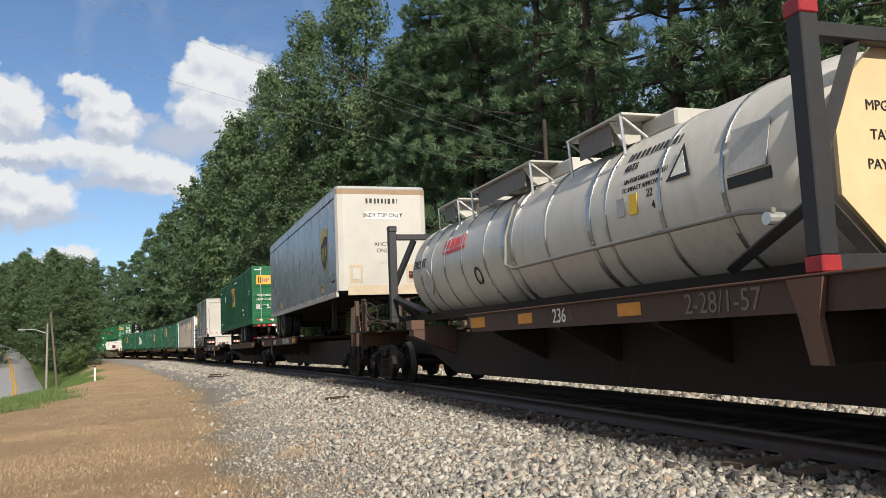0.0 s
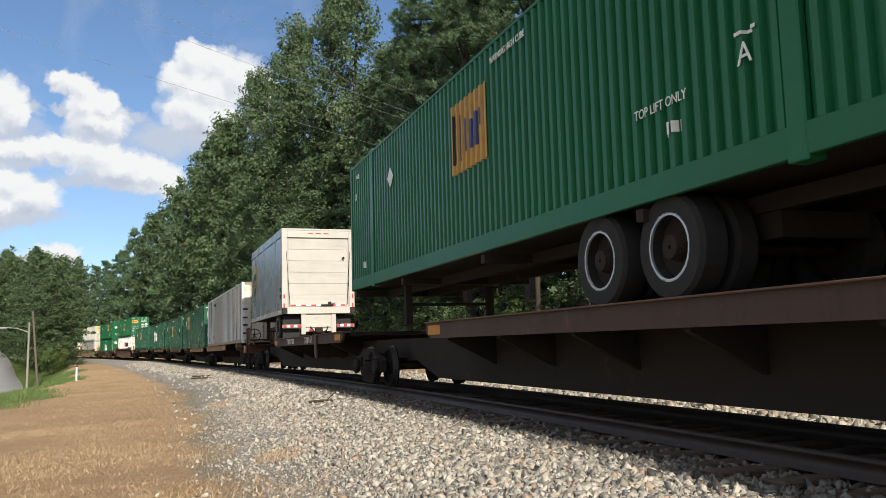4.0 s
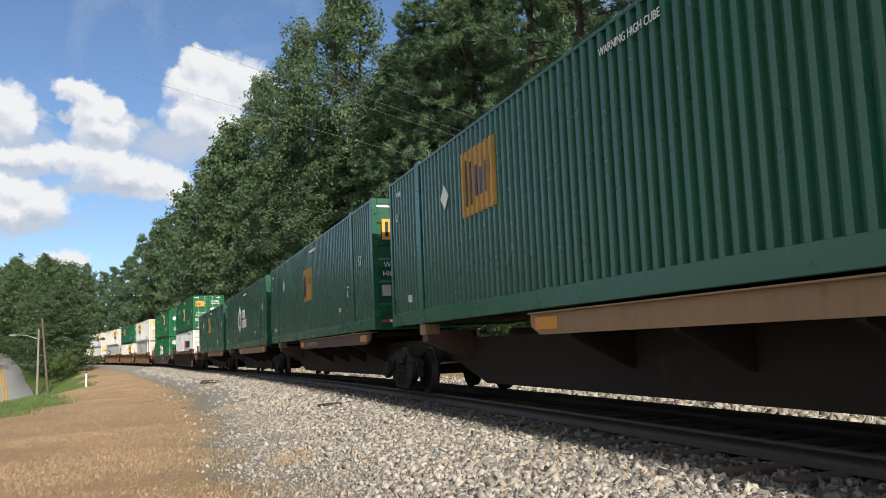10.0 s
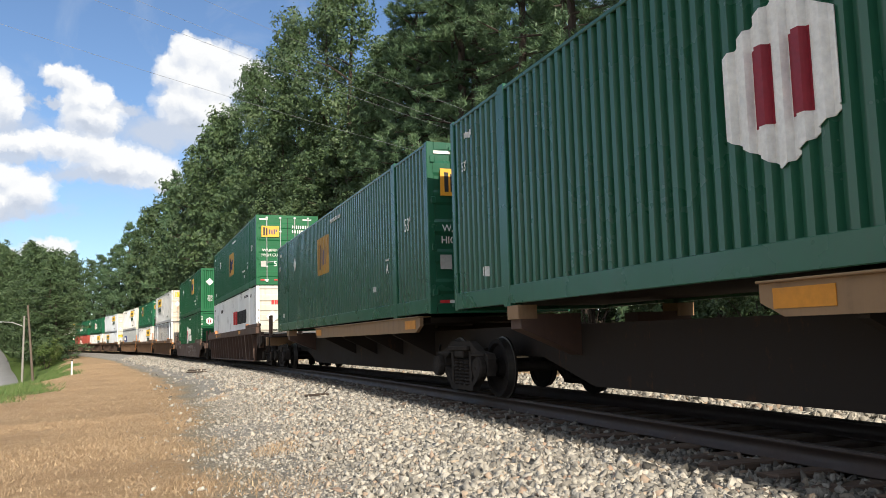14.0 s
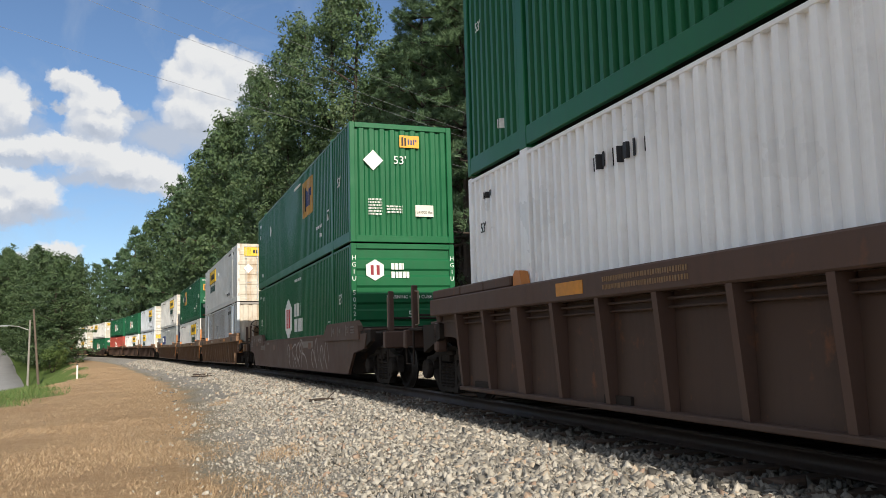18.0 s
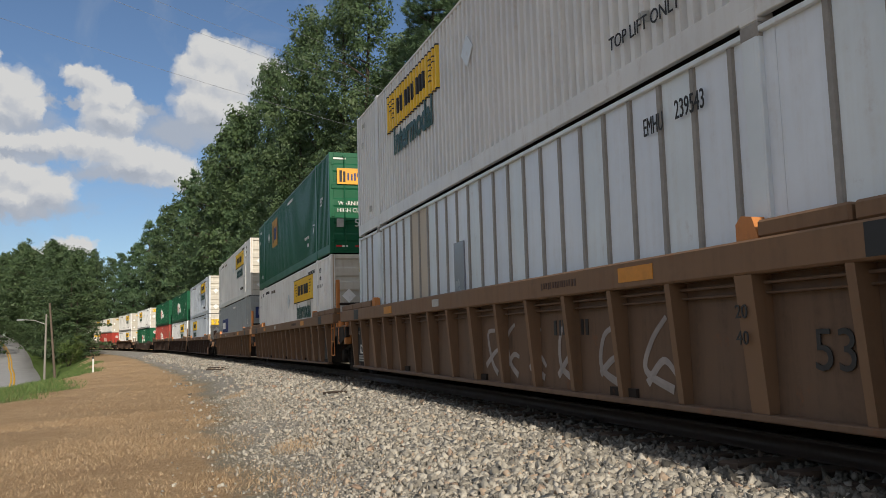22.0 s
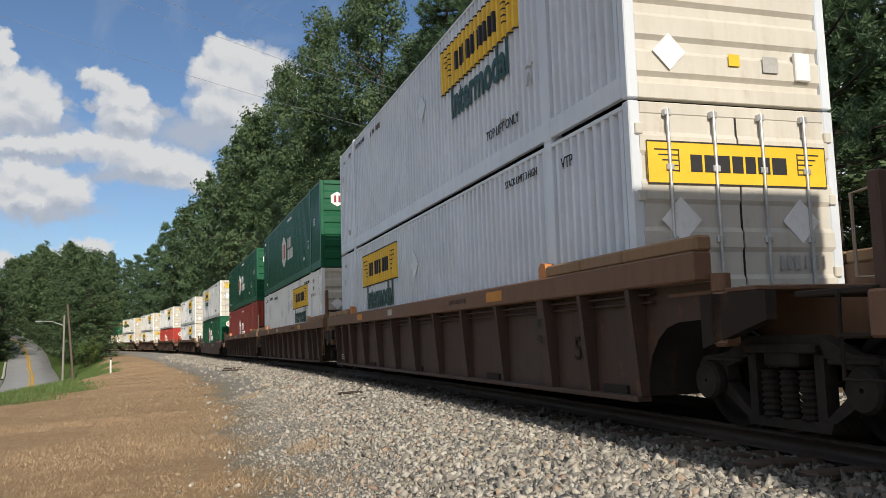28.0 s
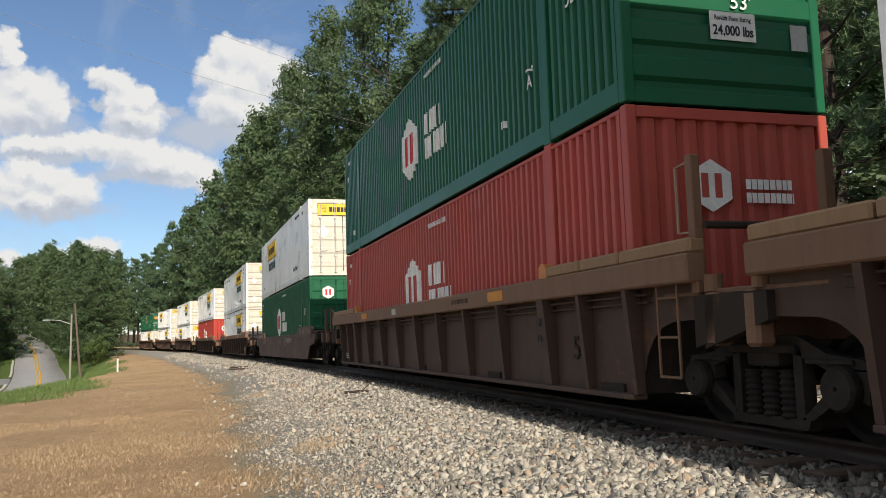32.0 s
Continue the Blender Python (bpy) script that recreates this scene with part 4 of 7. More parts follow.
def build_grass():
    rng = np.random.default_rng(8)
    straw = grass_mat("dead grass", (0.25, 0.165, 0.095), (0.41, 0.290, 0.172), (0.54, 0.410, 0.268))
    green = grass_mat("green grass", (0.05, 0.10, 0.02), (0.10, 0.17, 0.04), (0.17, 0.20, 0.07))
    d = np.concatenate([rng.uniform(3, 9, 60000), rng.uniform(9, 20, 80000), rng.uniform(20, 95, 95000)])
    l = rng.uniform(-13, -4.6, len(d))
    patch = np.array([noise.noise((a * 0.8, b * 0.8, 1.0)) for a, b in zip(d, l)])
    keep = (rng.random(len(d)) < 0.85 + 0.18 * patch) & (rng.random(len(d)) < np.clip((-l - gravel_edge(d) - 0.25) * 0.9, 0.015, 1))
    d, l = d[keep], l[keep]
    v, f = blades(rng, d, l, rng.uniform(0.018, 0.050, len(d)), np.where(d < 9, 0.0035, np.where(d < 20, 0.0055, 0.009)))
    tagged(new("dead_grass", bulk_mesh("grass", v, f, straw)), "short dead straw-coloured grass on the verge", "grass", kind="stuff")
    for k, (td, tl, rad, cnt, hh) in enumerate(((11.3, -4.05, 0.35, 420, 0.12), (13.0, -5.3, 0.9, 900, 0.11), (22.3, -4.0, 0.3, 300, 0.12), (9.6, -4.9, 0.6, 600, 0.10), (8.6, -4.3, 0.4, 260, 0.09))):
        r = rad * np.sqrt(rng.random(cnt))
        a = rng.uniform(0, 6.283, cnt)
        v, f = blades(rng, td + r * np.cos(a) * 1.6, tl + r * np.sin(a), rng.uniform(0.4, 1.0, cnt) * hh, 0.005)
        tagged(new("grass_tuft", bulk_mesh("tuft", v, f, straw)), "dry orange-brown tuft of dead grass in gravel", "grass tuft", "grass tufts", "stuff")
    d = rng.uniform(24, 115, 42000)
    l = rng.uniform(-15.3, -8.6, len(d))
    keep = rng.random(len(d)) < weights_ground(d, l)[1]
    v, f = blades(rng, d[keep], l[keep], rng.uniform(0.08, 0.24, keep.sum()), 0.02)
    tagged(new("green_grass", bulk_mesh("grass", v, f, green)), "green grass on the slope down to the road", "grass", kind="stuff")


# ---- poles, wires, small things by the line ----
def build_lineside():
    def at(d, l, up=0.0):
        x, y, _ = spot(d, l)
        return Vector((float(x), float(y), float(gz(d, l)) + up))
    p = at(62.5, -9.3)
    post = thing("marker_post", "thin white marker post with a dark cap", "marker post")
    post.location = p
    part("shaft", rod(B(), (0, 0, -0.3), (0, 0, 0.92), 0.06, 10), WHITE_MARK, post)
    part("cap", rod(B(), (0, 0, 0.92), (0, 0, 1.03), 0.063, 10), DARK, post, "dark cap")
    for nm, d, l, h, arm in (("utility_pole", 105.8, -13.5, 8.9, False), ("street_lamp", 115.9, -14.9, 8.6, True)):
        q = at(d, l)
        ob = thing(nm, "weathered wooden utility pole" if not arm else "wooden pole with a grey street lamp arm", "pole" if not arm else "street lamp")
        ob.location = q
        part("pole", rod(B(), (0, 0, -0.6), (0.12 if arm else -0.85, 0, h), 0.15, 12, 0.105), POLE_GREY if arm else POLE_WOOD, ob)
        if arm:
            bm = B()
            limb(bm, [Vector((0.1, 0, h - 1.3)), Vector((-1.2, -0.3, h - 0.75)), Vector((-2.4, -0.6, h - 0.65))], 0.05, 0.035, 8)
            part("arm", bm, GREY_MARK, ob, "curved grey steel arm")
            part("lamp_head", box(B(), -3.2, -2.3, -0.85, -0.5, h - 0.78, h - 0.6, 0.06), CHROME, ob, "pale grey lamp head")
    pole = thing("utility_pole", "slim dark pole that carries wires beside pines", "pole")
    pole.location = at(23.2, 5.6)
    part("pole", rod(B(), (0, 0, -0.6), (0.05, 0, 7.6), 0.085, 12, 0.065), BARK, pole)
    wires = (((-13.57, 14.69, 9.59), (2.46, 25.38, 6.41)), ((-12.29, 15.78, 10.85), (2.93, 25.33, 7.09)), ((-11.53, 16.34, 11.18), (2.68, 25.36, 7.36)), ((-10.7, 16.9, 11.84), (2.45, 25.38, 7.97)))
    for a, b in wires:
        a, b = Vector(a), Vector(b)
        pts = [a.lerp(b, k / 16) - Vector((0, 0, 0.25 * 4 * (k / 16) * (1 - k / 16))) for k in range(17)]
        bm = B()
        limb(bm, pts, 0.0045, 0.0045, 5)
        tagged(new("overhead_wire", mesh_of(bm, WIRE)), "thin grey overhead wire across the sky", "wire", "overhead wires")
    bm = B()
    q = at(16.6, -2.45, 0.06)
    h = HEAD0
    along = Vector((math.cos(0.2), math.sin(0.2), 0))
    limb(bm, [q - along * 0.28, q + Vector((0, 0, 0.02)), q + along * 0.3 + Vector((0, 0, 0.01))], 0.03, 0.02, 7)
    limb(bm, [q + along * 0.05, q + along * 0.22 + Vector((0, 0, 0.16))], 0.012, 0.006, 6)
    tagged(new("stick", mesh_of(bm, BARK)), "dark broken stick lying on the ballast", "stick")
    for d, l, a in ((39, -3.0, 0.3), (41, -2.8, 0.5)):
        q = at(d, l, 0.08)
        along = Vector((math.cos(a), math.sin(a), 0))
        tagged(new("branch", mesh_of(rod(B(), q - along * 0.7, q + along * 0.7, 0.035, 7), BARK)), "thin dark branch lying on the ballast", "branch", "branches")


build_ground()
build_rails()
build_road()
build_wood()
build_ballast()
build_ties()
build_grass()
build_lineside()


# ---- the train: running gear ----
moving = []   # thing, where its middle is up the line at 0 s, half length, height above the rails
wheels = []


def side(x, z, y=-1.30):
    """Pose for lettering on the side that faces the road."""
    return pose(x, y, z, 90, 0, 0)


def face(y, z, x):
    """Pose for lettering on the leading end."""
    return pose(x, y, z, 90, 0, 90)


def lathe(bm, ring, axis_z=False, n=36, at=(0, 0, 0)):
    """Turn a closed outline of (radius, along) about the y axis, or the z axis."""
    rows = []
    for k in range(n):
        c, q = math.cos(2 * math.pi * k / n), math.sin(2 * math.pi * k / n)
        rows.append([bm.verts.new((at[0] + r * c, at[1] + (r * q if axis_z else y), at[2] + (y if axis_z else r * q))) for r, y in ring])
    fs = []
    for k in range(n):
        p, o = rows[k], rows[(k + 1) % n]
        for j in range(len(ring)):
            j2 = (j + 1) % len(ring)
            fs.append(bm.faces.new((p[j], o[j], o[j2], p[j2])))
    bmesh.ops.recalc_face_normals(bm, faces=fs)
    return bm


def wheel_mesh(s):
    ring = [(0.455, -0.715), (0.455, -0.745), (0.43, -0.75), (0.422, -0.85), (0.36, -0.85), (0.33, -0.80), (0.16, -0.775), (0.13, -0.86), (0.078, -0.86), (0.078, -0.70), (0.14, -0.70), (0.34, -0.73), (0.36, -0.712)]
    me = mesh_of(lathe(B(), [(r, y * s) for r, y in ring]), WHEEL)
    me.materials.append(TREAD)
    for p in me.polygons:
        if math.hypot(p.center.x, p.center.z) > 0.415 and abs(p.center.y) > 0.735:
            p.material_index = 1
    return me


def frame_mesh(s):
    """One cast side frame: arched top member, slanting struts, columns, spring seat, axle boxes."""
    bm = B()
    y0, y1 = sorted((s * 0.95, s * 1.07))
    for out in ([(-1.14, 0.56), (-1.08, 0.64), (-0.72, 0.68), (-0.40, 0.82), (0.40, 0.82), (0.72, 0.68), (1.08, 0.64), (1.14, 0.56), (0.70, 0.56), (0.36, 0.68), (-0.36, 0.68), (-0.70, 0.56)],
                [(-0.46, 0.08), (0.46, 0.08), (0.50, 0.16), (-0.50, 0.16)]):
        prism(bm, out, y0, y1)
    for e in (-1, 1):
        prism(bm, [(e * 0.40, 0.161), (e * 0.52, 0.161), (e * 0.84, 0.36), (e * 0.80, 0.46), (e * 0.70, 0.40)], y0, y1)
        prism(bm, [(e * 0.34, 0.161), (e * 0.44, 0.161), (e * 0.44, 0.70), (e * 0.34, 0.69)], y0 - 0.0, y1)
        prism(bm, [(e * 0.72, 0.44), (e * 1.10, 0.32), (e * 1.13, 0.57), (e * 0.73, 0.57)], y0, y1)
        box(bm, *sorted((e * 0.50, e * 1.0)), *sorted((s * 1.06, s * 1.10)), 0.60, 0.64, 0.01)
    return mesh_of(bm, BOGIE)


AXLE = mesh_of(rod(B(), (0, -0.95, 0), (0, 0.95, 0), 0.075, 12), BOGIE)
WHEELS = {s: wheel_mesh(s) for s in (-1, 1)}
FRAMES = {s: frame_mesh(s) for s in (-1, 1)}
SPRING = mesh_of(lathe(B(), [(0.04, 0.15)] + [(0.085 if k % 2 else 0.062, 0.15 + 0.026 * k) for k in range(16)] + [(0.04, 0.55)], True, 12), BOGIE)
CAP = mesh_of(lathe(B(), [(0.02, -0.06), (0.15, -0.06), (0.17, -0.03), (0.17, 0.03), (0.15, 0.06), (0.02, 0.06)], False, 16), BOGIE)
RIB_BAR = mesh_of(box(B(), -0.42, 0.42, -0.03, 0.03, 0.68, 0.75, 0.01), BOGIE)


def bogie(parent, x):
    ob = part("bogie", box(B(), -0.20, 0.20, -1.11, 1.11, 0.57, 0.72, 0.02), BOGIE, parent, "black cast steel bogie")
    ob.location = (x, 0, 0)
    for s in (-1, 1):
        part("side_frame", FRAMES[s], None, ob)
        part("rib_bar", RIB_BAR, None, ob).location = (0, s * 1.10, 0)
        for dx in (-0.22, 0.0, 0.22):
            part("spring", SPRING, None, ob).location = (dx, s * 1.02, 0)
        for e in (-1, 1):
            part("bearing_cap", CAP, None, ob).location = (e * 0.9, s * 1.12, 0.43)
    for dx in (-0.9, 0.9):
        ws = part("wheelset", AXLE, None, parent)
        ws.location = (x + dx, 0, 0.43)
        for s in (-1, 1):
            part("wheel", WHEELS[s], None, ws)
        wheels.append(ws)
    return ob


def hose(parent, pts, r=0.022, mat=None):
    bm = B()
    limb(bm, [Vector(p) for p in pts], r, r, 7)
    return part("brake_hose", bm, mat or BLACK, parent, "hanging rubber brake hose")


def ladder(parent, x, y, z0, z1, mat, w=0.42):
    bm = B()
    for dx in (-w / 2, w / 2):
        rod(bm, (x + dx, y, z0), (x + dx, y, z1), 0.016, 6)
    k = int((z1 - z0) / 0.33)
    for i in range(k + 1):
        z = z0 + (z1 - z0) * i / max(1, k)
        rod(bm, (x - w / 2, y, z), (x + w / 2, y, z), 0.014, 6)
    return part("ladder", bm, mat, parent)


def grab(parent, pts, mat, r=0.016, name="grab_rail"):
    bm = B()
    limb(bm, [Vector(p) for p in pts], r, r, 6)
    return part(name, bm, mat, parent)


def brake_wheel(parent, x, y, z, mat):
    bm = B()
    n = 20
    for k in range(n):
        a, b = 2 * math.pi * k / n, 2 * math.pi * (k + 1) / n
        rod(bm, (x, y + 0.28 * math.cos(a), z + 0.28 * math.sin(a)), (x, y + 0.28 * math.cos(b), z + 0.28 * math.sin(b)), 0.02, 6)
    for k in range(5):
        a = 2 * math.pi * k / 5 + 0.3
        rod(bm, (x - 0.03, y, z), (x, y + 0.28 * math.cos(a), z + 0.28 * math.sin(a)), 0.014, 6)
    rod(bm, (x - 0.22, y, z), (x + 0.03, y, z), 0.035, 8)
    return part("brake_wheel", bm, mat, parent, "round hand brake wheel")


def coupler(parent, x, way):
    bm = B()
    box(bm, min(x, x + way * 0.75), max(x, x + way * 0.75), -0.09, 0.09, 0.78, 0.96, 0.02)
    box(bm, min(x + way * 0.60, x + way * 0.95), max(x + way * 0.60, x + way * 0.95), -0.17, 0.14, 0.74, 1.0, 0.04)
    part("coupler", bm, BOGIE, parent, "rusty knuckle coupler")
    hose(parent, [(x + way * 0.2, -0.35, 0.80), (x + way * 0.4, -0.38, 0.55), (x + way * 0.75, -0.30, 0.42), (x + way * 1.0, -0.15, 0.55)])


def end_platform(w, x, way, mat):
    """Brake platform, steps and rails at a coupled end; x is the bogie, way points outward."""
    e = x + way * 1.25
    cuboid("end_sill", mat, w, (min(e, e + way * 0.18), max(e, e + way * 0.18), -1.42, 1.42, 0.80, 1.12), 0.02)
    cuboid("platform", BLACK_STEEL, w, (min(e - way * 0.75, e), max(e - way * 0.75, e), -1.35, 1.35, 1.10, 1.15), 0.01)
    for y in (-1.36, 1.36):
        grab(w, [(e - way * 0.30, y, 1.12), (e - way * 0.30, y, 0.52), (e + way * 0.14, y, 0.52), (e + way * 0.14, y, 1.12)], BLACK_STEEL, 0.020, "step")
        part("step_rung", rod(B(), (e - way * 0.30, y, 0.82), (e + way * 0.14, y, 0.82), 0.016, 6), BLACK_STEEL, w)
    for y in (-1.24, -0.15, 1.24):
        cuboid("stand_post", BROWN_STEEL, w, (e - 0.05, e + 0.05, y - 0.05, y + 0.05, 1.12, 1.92), 0.012)
        grab(w, [(e + way * 0.04, y, 1.20), (e - way * 0.24, y, 1.22), (e - way * 0.24, y, 1.80), (e + way * 0.04, y, 1.82)], IRON_RAIL, 0.015)
    part("cross_rail", rod(B(), (e - way * 0.02, -1.24, 1.38), (e - way * 0.02, 1.24, 1.38), 0.022, 6), BLACK_STEEL, w)
    coupler(w, e + way * 0.1, way)
    return e


def spine_wagon(x_front, x_rear, deck, own_front, own_rear, end_front, end_rear, label, marks=(), mat=None, boxes=True, sill_mat=None, brackets=(), stands=(), plates=()):
    """A skeleton flat wagon: one deep middle beam, a trailer deck on part of its length."""
    w = thing("spine_wagon", label, "railway wagon", "spine wagons")
    deep = [(x_rear - 0.55, 0.62), (x_rear + 1.6, 0.58), (x_rear + 3.0, 0.24), (x_front - 3.0, 0.24), (x_front - 1.6, 0.58), (x_front + 0.55, 0.62), (x_front + 0.55, 1.02), (x_rear - 0.55, 1.02)]
    part("centre_beam", prism(B(), deep, -0.42, 0.42), BLACK_STEEL, w, "sooty deep centre beam")
    a, b = deck
    for s in (-1, 1):
        ys = sorted((s * 1.30, s * 1.24))
        part("side_sill", prism(B(), [(a + 0.25, 0.99), (b - 0.25, 0.99), (b, 1.10), (b, 1.24), (a, 1.24), (a, 1.10)], *ys), sill_mat or mat, w, "rust-stained side sill")
        ys = sorted((s * 1.34, s * 1.10))
        cuboid("sill_flange", mat, w, (a, b, *ys, 1.241, 1.262), 0.006)
        for k, x in enumerate(np.arange(a + 0.9, b - 0.4, 2.1)):
            ys = sorted((s * 0.42, s * 1.24))
            prof = [(s * 0.42, 0.55), (s * 1.24, 0.96), (s * 1.24, 1.2), (s * 0.42, 1.2)]
            part("crossbearer", prism(B(), prof, x - 0.05, x + 0.05, "yz"), BLACK_STEEL, w)
    cuboid("deck", BLACK_STEEL, w, (a + 0.02, b - 0.02, -1.10, 1.10, 1.15, 1.235), 0.0, "worn dark steel deck")
    # pads that carry the corners of a box
    for x in (6.05, -6.05) if boxes else ():
        for s in (-1, 1):
            if not (a - 0.3 < x < b + 0.3):
                part("outrigger", prism(B(), [(s * 0.42, 0.62), (s * 1.26, 0.98), (s * 1.26, 1.16), (s * 0.42, 1.16)], x - 0.16, x + 0.16, "yz"), BROWN_STEEL, w)
            ys = sorted((s * 1.04, s * 1.30))
            cuboid("box_pad", mat, w, (x - 0.17, x + 0.17, *ys, 1.10 if not (a < x < b) else 1.262, 1.275), 0.0)
    for x in (a + 0.45, b - 0.55):
        for s in (-1, 1):
            ys = sorted((s * 1.301, s * 1.308))
            cuboid("reflector", AMBER_PATCH, w, (x - 0.30, x + 0.30, *ys, 1.05, 1.20), 0.0, "amber reflector plate")
    for x in plates:
        cuboid("reflector", AMBER_PATCH, w, (x - 0.22, x + 0.22, -1.308, -1.301, 1.06, 1.19), 0.0, "amber reflector plate")
    for x in stands:
        part("hitch_stand", prism(B(), [(x - 0.40, 1.16), (x + 0.45, 1.16), (x + 0.22, 1.80), (x - 0.22, 1.80)], -1.20, -1.12), TAN_STEEL, w, "tan steel hitch stand")
        part("hitch_brace", rod(B(), (x, -1.1, 1.75), (x - 0.5, 0.0, 1.2), 0.05, 8), BLACK_STEEL, w)
    for x in brackets:
        part("bracket", prism(B(), [(x - 0.20, 1.235), (x + 0.16, 1.235), (x + 0.10, 0.95), (x + 0.16, 0.62), (x - 0.02, 0.62), (x - 0.10, 0.95)], -1.36, -1.311), mat, w, "rusty steel bracket")
        part("gusset", prism(B(), [(-0.42, 0.62), (-1.31, 0.62), (-1.31, 0.98), (-0.42, 0.98)], x - 0.02, x + 0.02, "yz"), BLACK_STEEL, w)
    if own_front:
        bogie(w, x_front)
    if own_rear:
        bogie(w, x_rear)
    if end_front:
        e = end_platform(w, x_front, 1, mat)
        brake_wheel(w, e - 0.55, -0.85, 1.62, BLACK_STEEL)
        grab(w, [(e - 0.66, -0.85, 1.12), (e - 0.66, -0.85, 1.70)], mat, 0.06, "brake_stand")
    if end_rear:
        end_platform(w, x_rear, -1, mat)
    hose(w, [(x_front - 2.4, -0.55, 0.75), (x_front - 2.0, -0.75, 0.45), (x_front - 1.5, -0.7, 0.5), (x_front - 1.2, -0.5, 0.7)])
    for text, x, size, m in marks:
        write(text, size, m, w, side(x, 1.115, -1.306))
    return w


def scrawl(w, strokes, mat, y, wide=0.030):
    """Sprayed loops, each stroke a flat ribbon with a soft bend."""
    for pts in strokes:
        fine = []
        for k in range(len(pts) - 1):
            p0, p1, p2, p3 = pts[max(0, k - 1)], pts[k], pts[k + 1], pts[min(len(pts) - 1, k + 2)]
            for q in range(6):
                t = q / 6
                fine.append(tuple(0.5 * (2 * b + (c - a) * t + (2 * a - 5 * b + 4 * c - d) * t * t + (3 * b - a - 3 * c + d) * t ** 3) for a, b, c, d in zip(p0, p1, p2, p3)))
        fine.append(pts[-1])
        bm = B()
        limb(bm, [Vector((p[0], 0.0, p[1])) for p in fine], wide, wide * 0.6, 4)
        for v in bm.verts:
            v.co.y = y + v.co.y * 0.08
        part("graffiti", bm, mat, w, "faded pale graffiti")


def well_wagon(x_front, x_rear, own_front, own_rear, end_front, end_rear, mat, label, smooth_sides=False, marks=(), panels=False, wide_bays=False, brake=False):
    """A deep well car: recessed side sheets with tapered posts, top chords, raised end structures."""
    w = thing("well_wagon", label, "railway wagon", "well wagons")
    b = 8.35
    top = 1.42 if smooth_sides else 1.56
    # sheet colour is darker than the chords, with shade of the recess painted in
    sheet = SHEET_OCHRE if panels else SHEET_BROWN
    for s in (-1, 1):
        if smooth_sides:
            part("side_sheet", prism(B(), [(-b + 0.2, 0.22), (b - 0.2, 0.22), (b + 0.36, 0.71), (b + 1.3, 0.80), (b + 1.5, 1.12), (-b - 1.5, 1.12), (-b - 1.3, 0.80), (-b - 0.36, 0.71)], *sorted((s * 1.36, s * 1.42))), mat, w, "rust-streaked smooth side sheet")
            cuboid("top_chord", mat, w, (-b - 0.4, b + 0.4, *sorted((s * 1.35, s * 1.43)), 1.121, 1.18), 0.01)
            for e in (-1, 1):
                out = [(5.55, 1.122), (6.05, 1.42), (9.0, 1.42), (9.25, 1.30), (9.30, 1.0), (5.55, 1.0)]
                part("raised_chord", prism(B(), [(e * x, z) for x, z in out], *sorted((s * 1.345, s * 1.455))), mat, w, "raised end of the side sheet")
        else:
            arc = [(b - 0.15 + 0.62 * (1 - math.cos(a)), 0.24 + 0.72 * math.sin(a)) for a in (0.0, 0.3, 0.6, 0.9, 1.2, 1.5)]
            out = arc + [(b + 0.95, 0.98), (b + 0.95, 1.30)]
            out = out + [(-x, z) for x, z in out[::-1]]
            part("side_sheet", prism(B(), out, *sorted((s * 1.315, s * 1.325))), sheet, w, "rust-streaked side sheet, darkened for grime and chord shade")
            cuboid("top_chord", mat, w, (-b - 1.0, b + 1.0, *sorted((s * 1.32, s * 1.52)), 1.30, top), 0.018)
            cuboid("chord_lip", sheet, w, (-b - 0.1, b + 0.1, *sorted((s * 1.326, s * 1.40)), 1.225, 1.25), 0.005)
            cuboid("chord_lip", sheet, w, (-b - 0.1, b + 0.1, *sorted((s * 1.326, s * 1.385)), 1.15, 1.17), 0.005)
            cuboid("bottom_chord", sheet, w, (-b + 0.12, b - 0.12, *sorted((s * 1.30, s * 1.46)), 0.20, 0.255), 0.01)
            steps = 4 if wide_bays else 6
            for x in [-8.2, -7.15] + [6.1 * k / steps for k in range(-steps, steps + 1)] + [7.15, 8.2]:
                wide = abs(abs(x) - 6.1) < 0.05
                hw = 0.10 if wide else (0.06 if abs(x) < 0.05 else 0.040)
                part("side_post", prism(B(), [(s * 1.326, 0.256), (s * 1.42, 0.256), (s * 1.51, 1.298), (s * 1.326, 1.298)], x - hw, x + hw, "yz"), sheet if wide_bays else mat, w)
            for e in (-1, 1):
                for x0, x1 in ((6.25, 7.15), (7.18, 8.05), (8.08, 9.35)):
                    cuboid("raised_chord", TAN_STEEL if wide_bays else mat, w, (*sorted((e * x0, e * x1)), *sorted((s * 1.31, s * 1.475)), top + 0.002, 1.70), 0.02)
                if panels:
                    ob = cuboid("stencil_panel", PANEL_BLACK, w, (*sorted((e * 7.35, e * 8.2)), *sorted((s * 1.326, s * 1.336)), 0.30, 1.14), 0.0, "black stencil panel")
                    cuboid("chord_band", PANEL_BLACK, w, (*sorted((e * 7.3, e * 7.75)), *sorted((s * 1.5205, s * 1.525)), 1.32, 1.54))
                x = e * (b + 1.12)
                cuboid("bolster_end", GUIDE_ORANGE if panels else mat, w, (x - 0.09, x + 0.09, *sorted((s * 1.22, s * 1.40)), 0.74, 1.20), 0.03)
                part("arm_end", rod(B(), (x - e * 0.05, s * 1.30, 1.21), (x - e * 0.05, s * 1.30, 1.36), 0.085, 14), GUIDE_ORANGE if panels else mat, w)
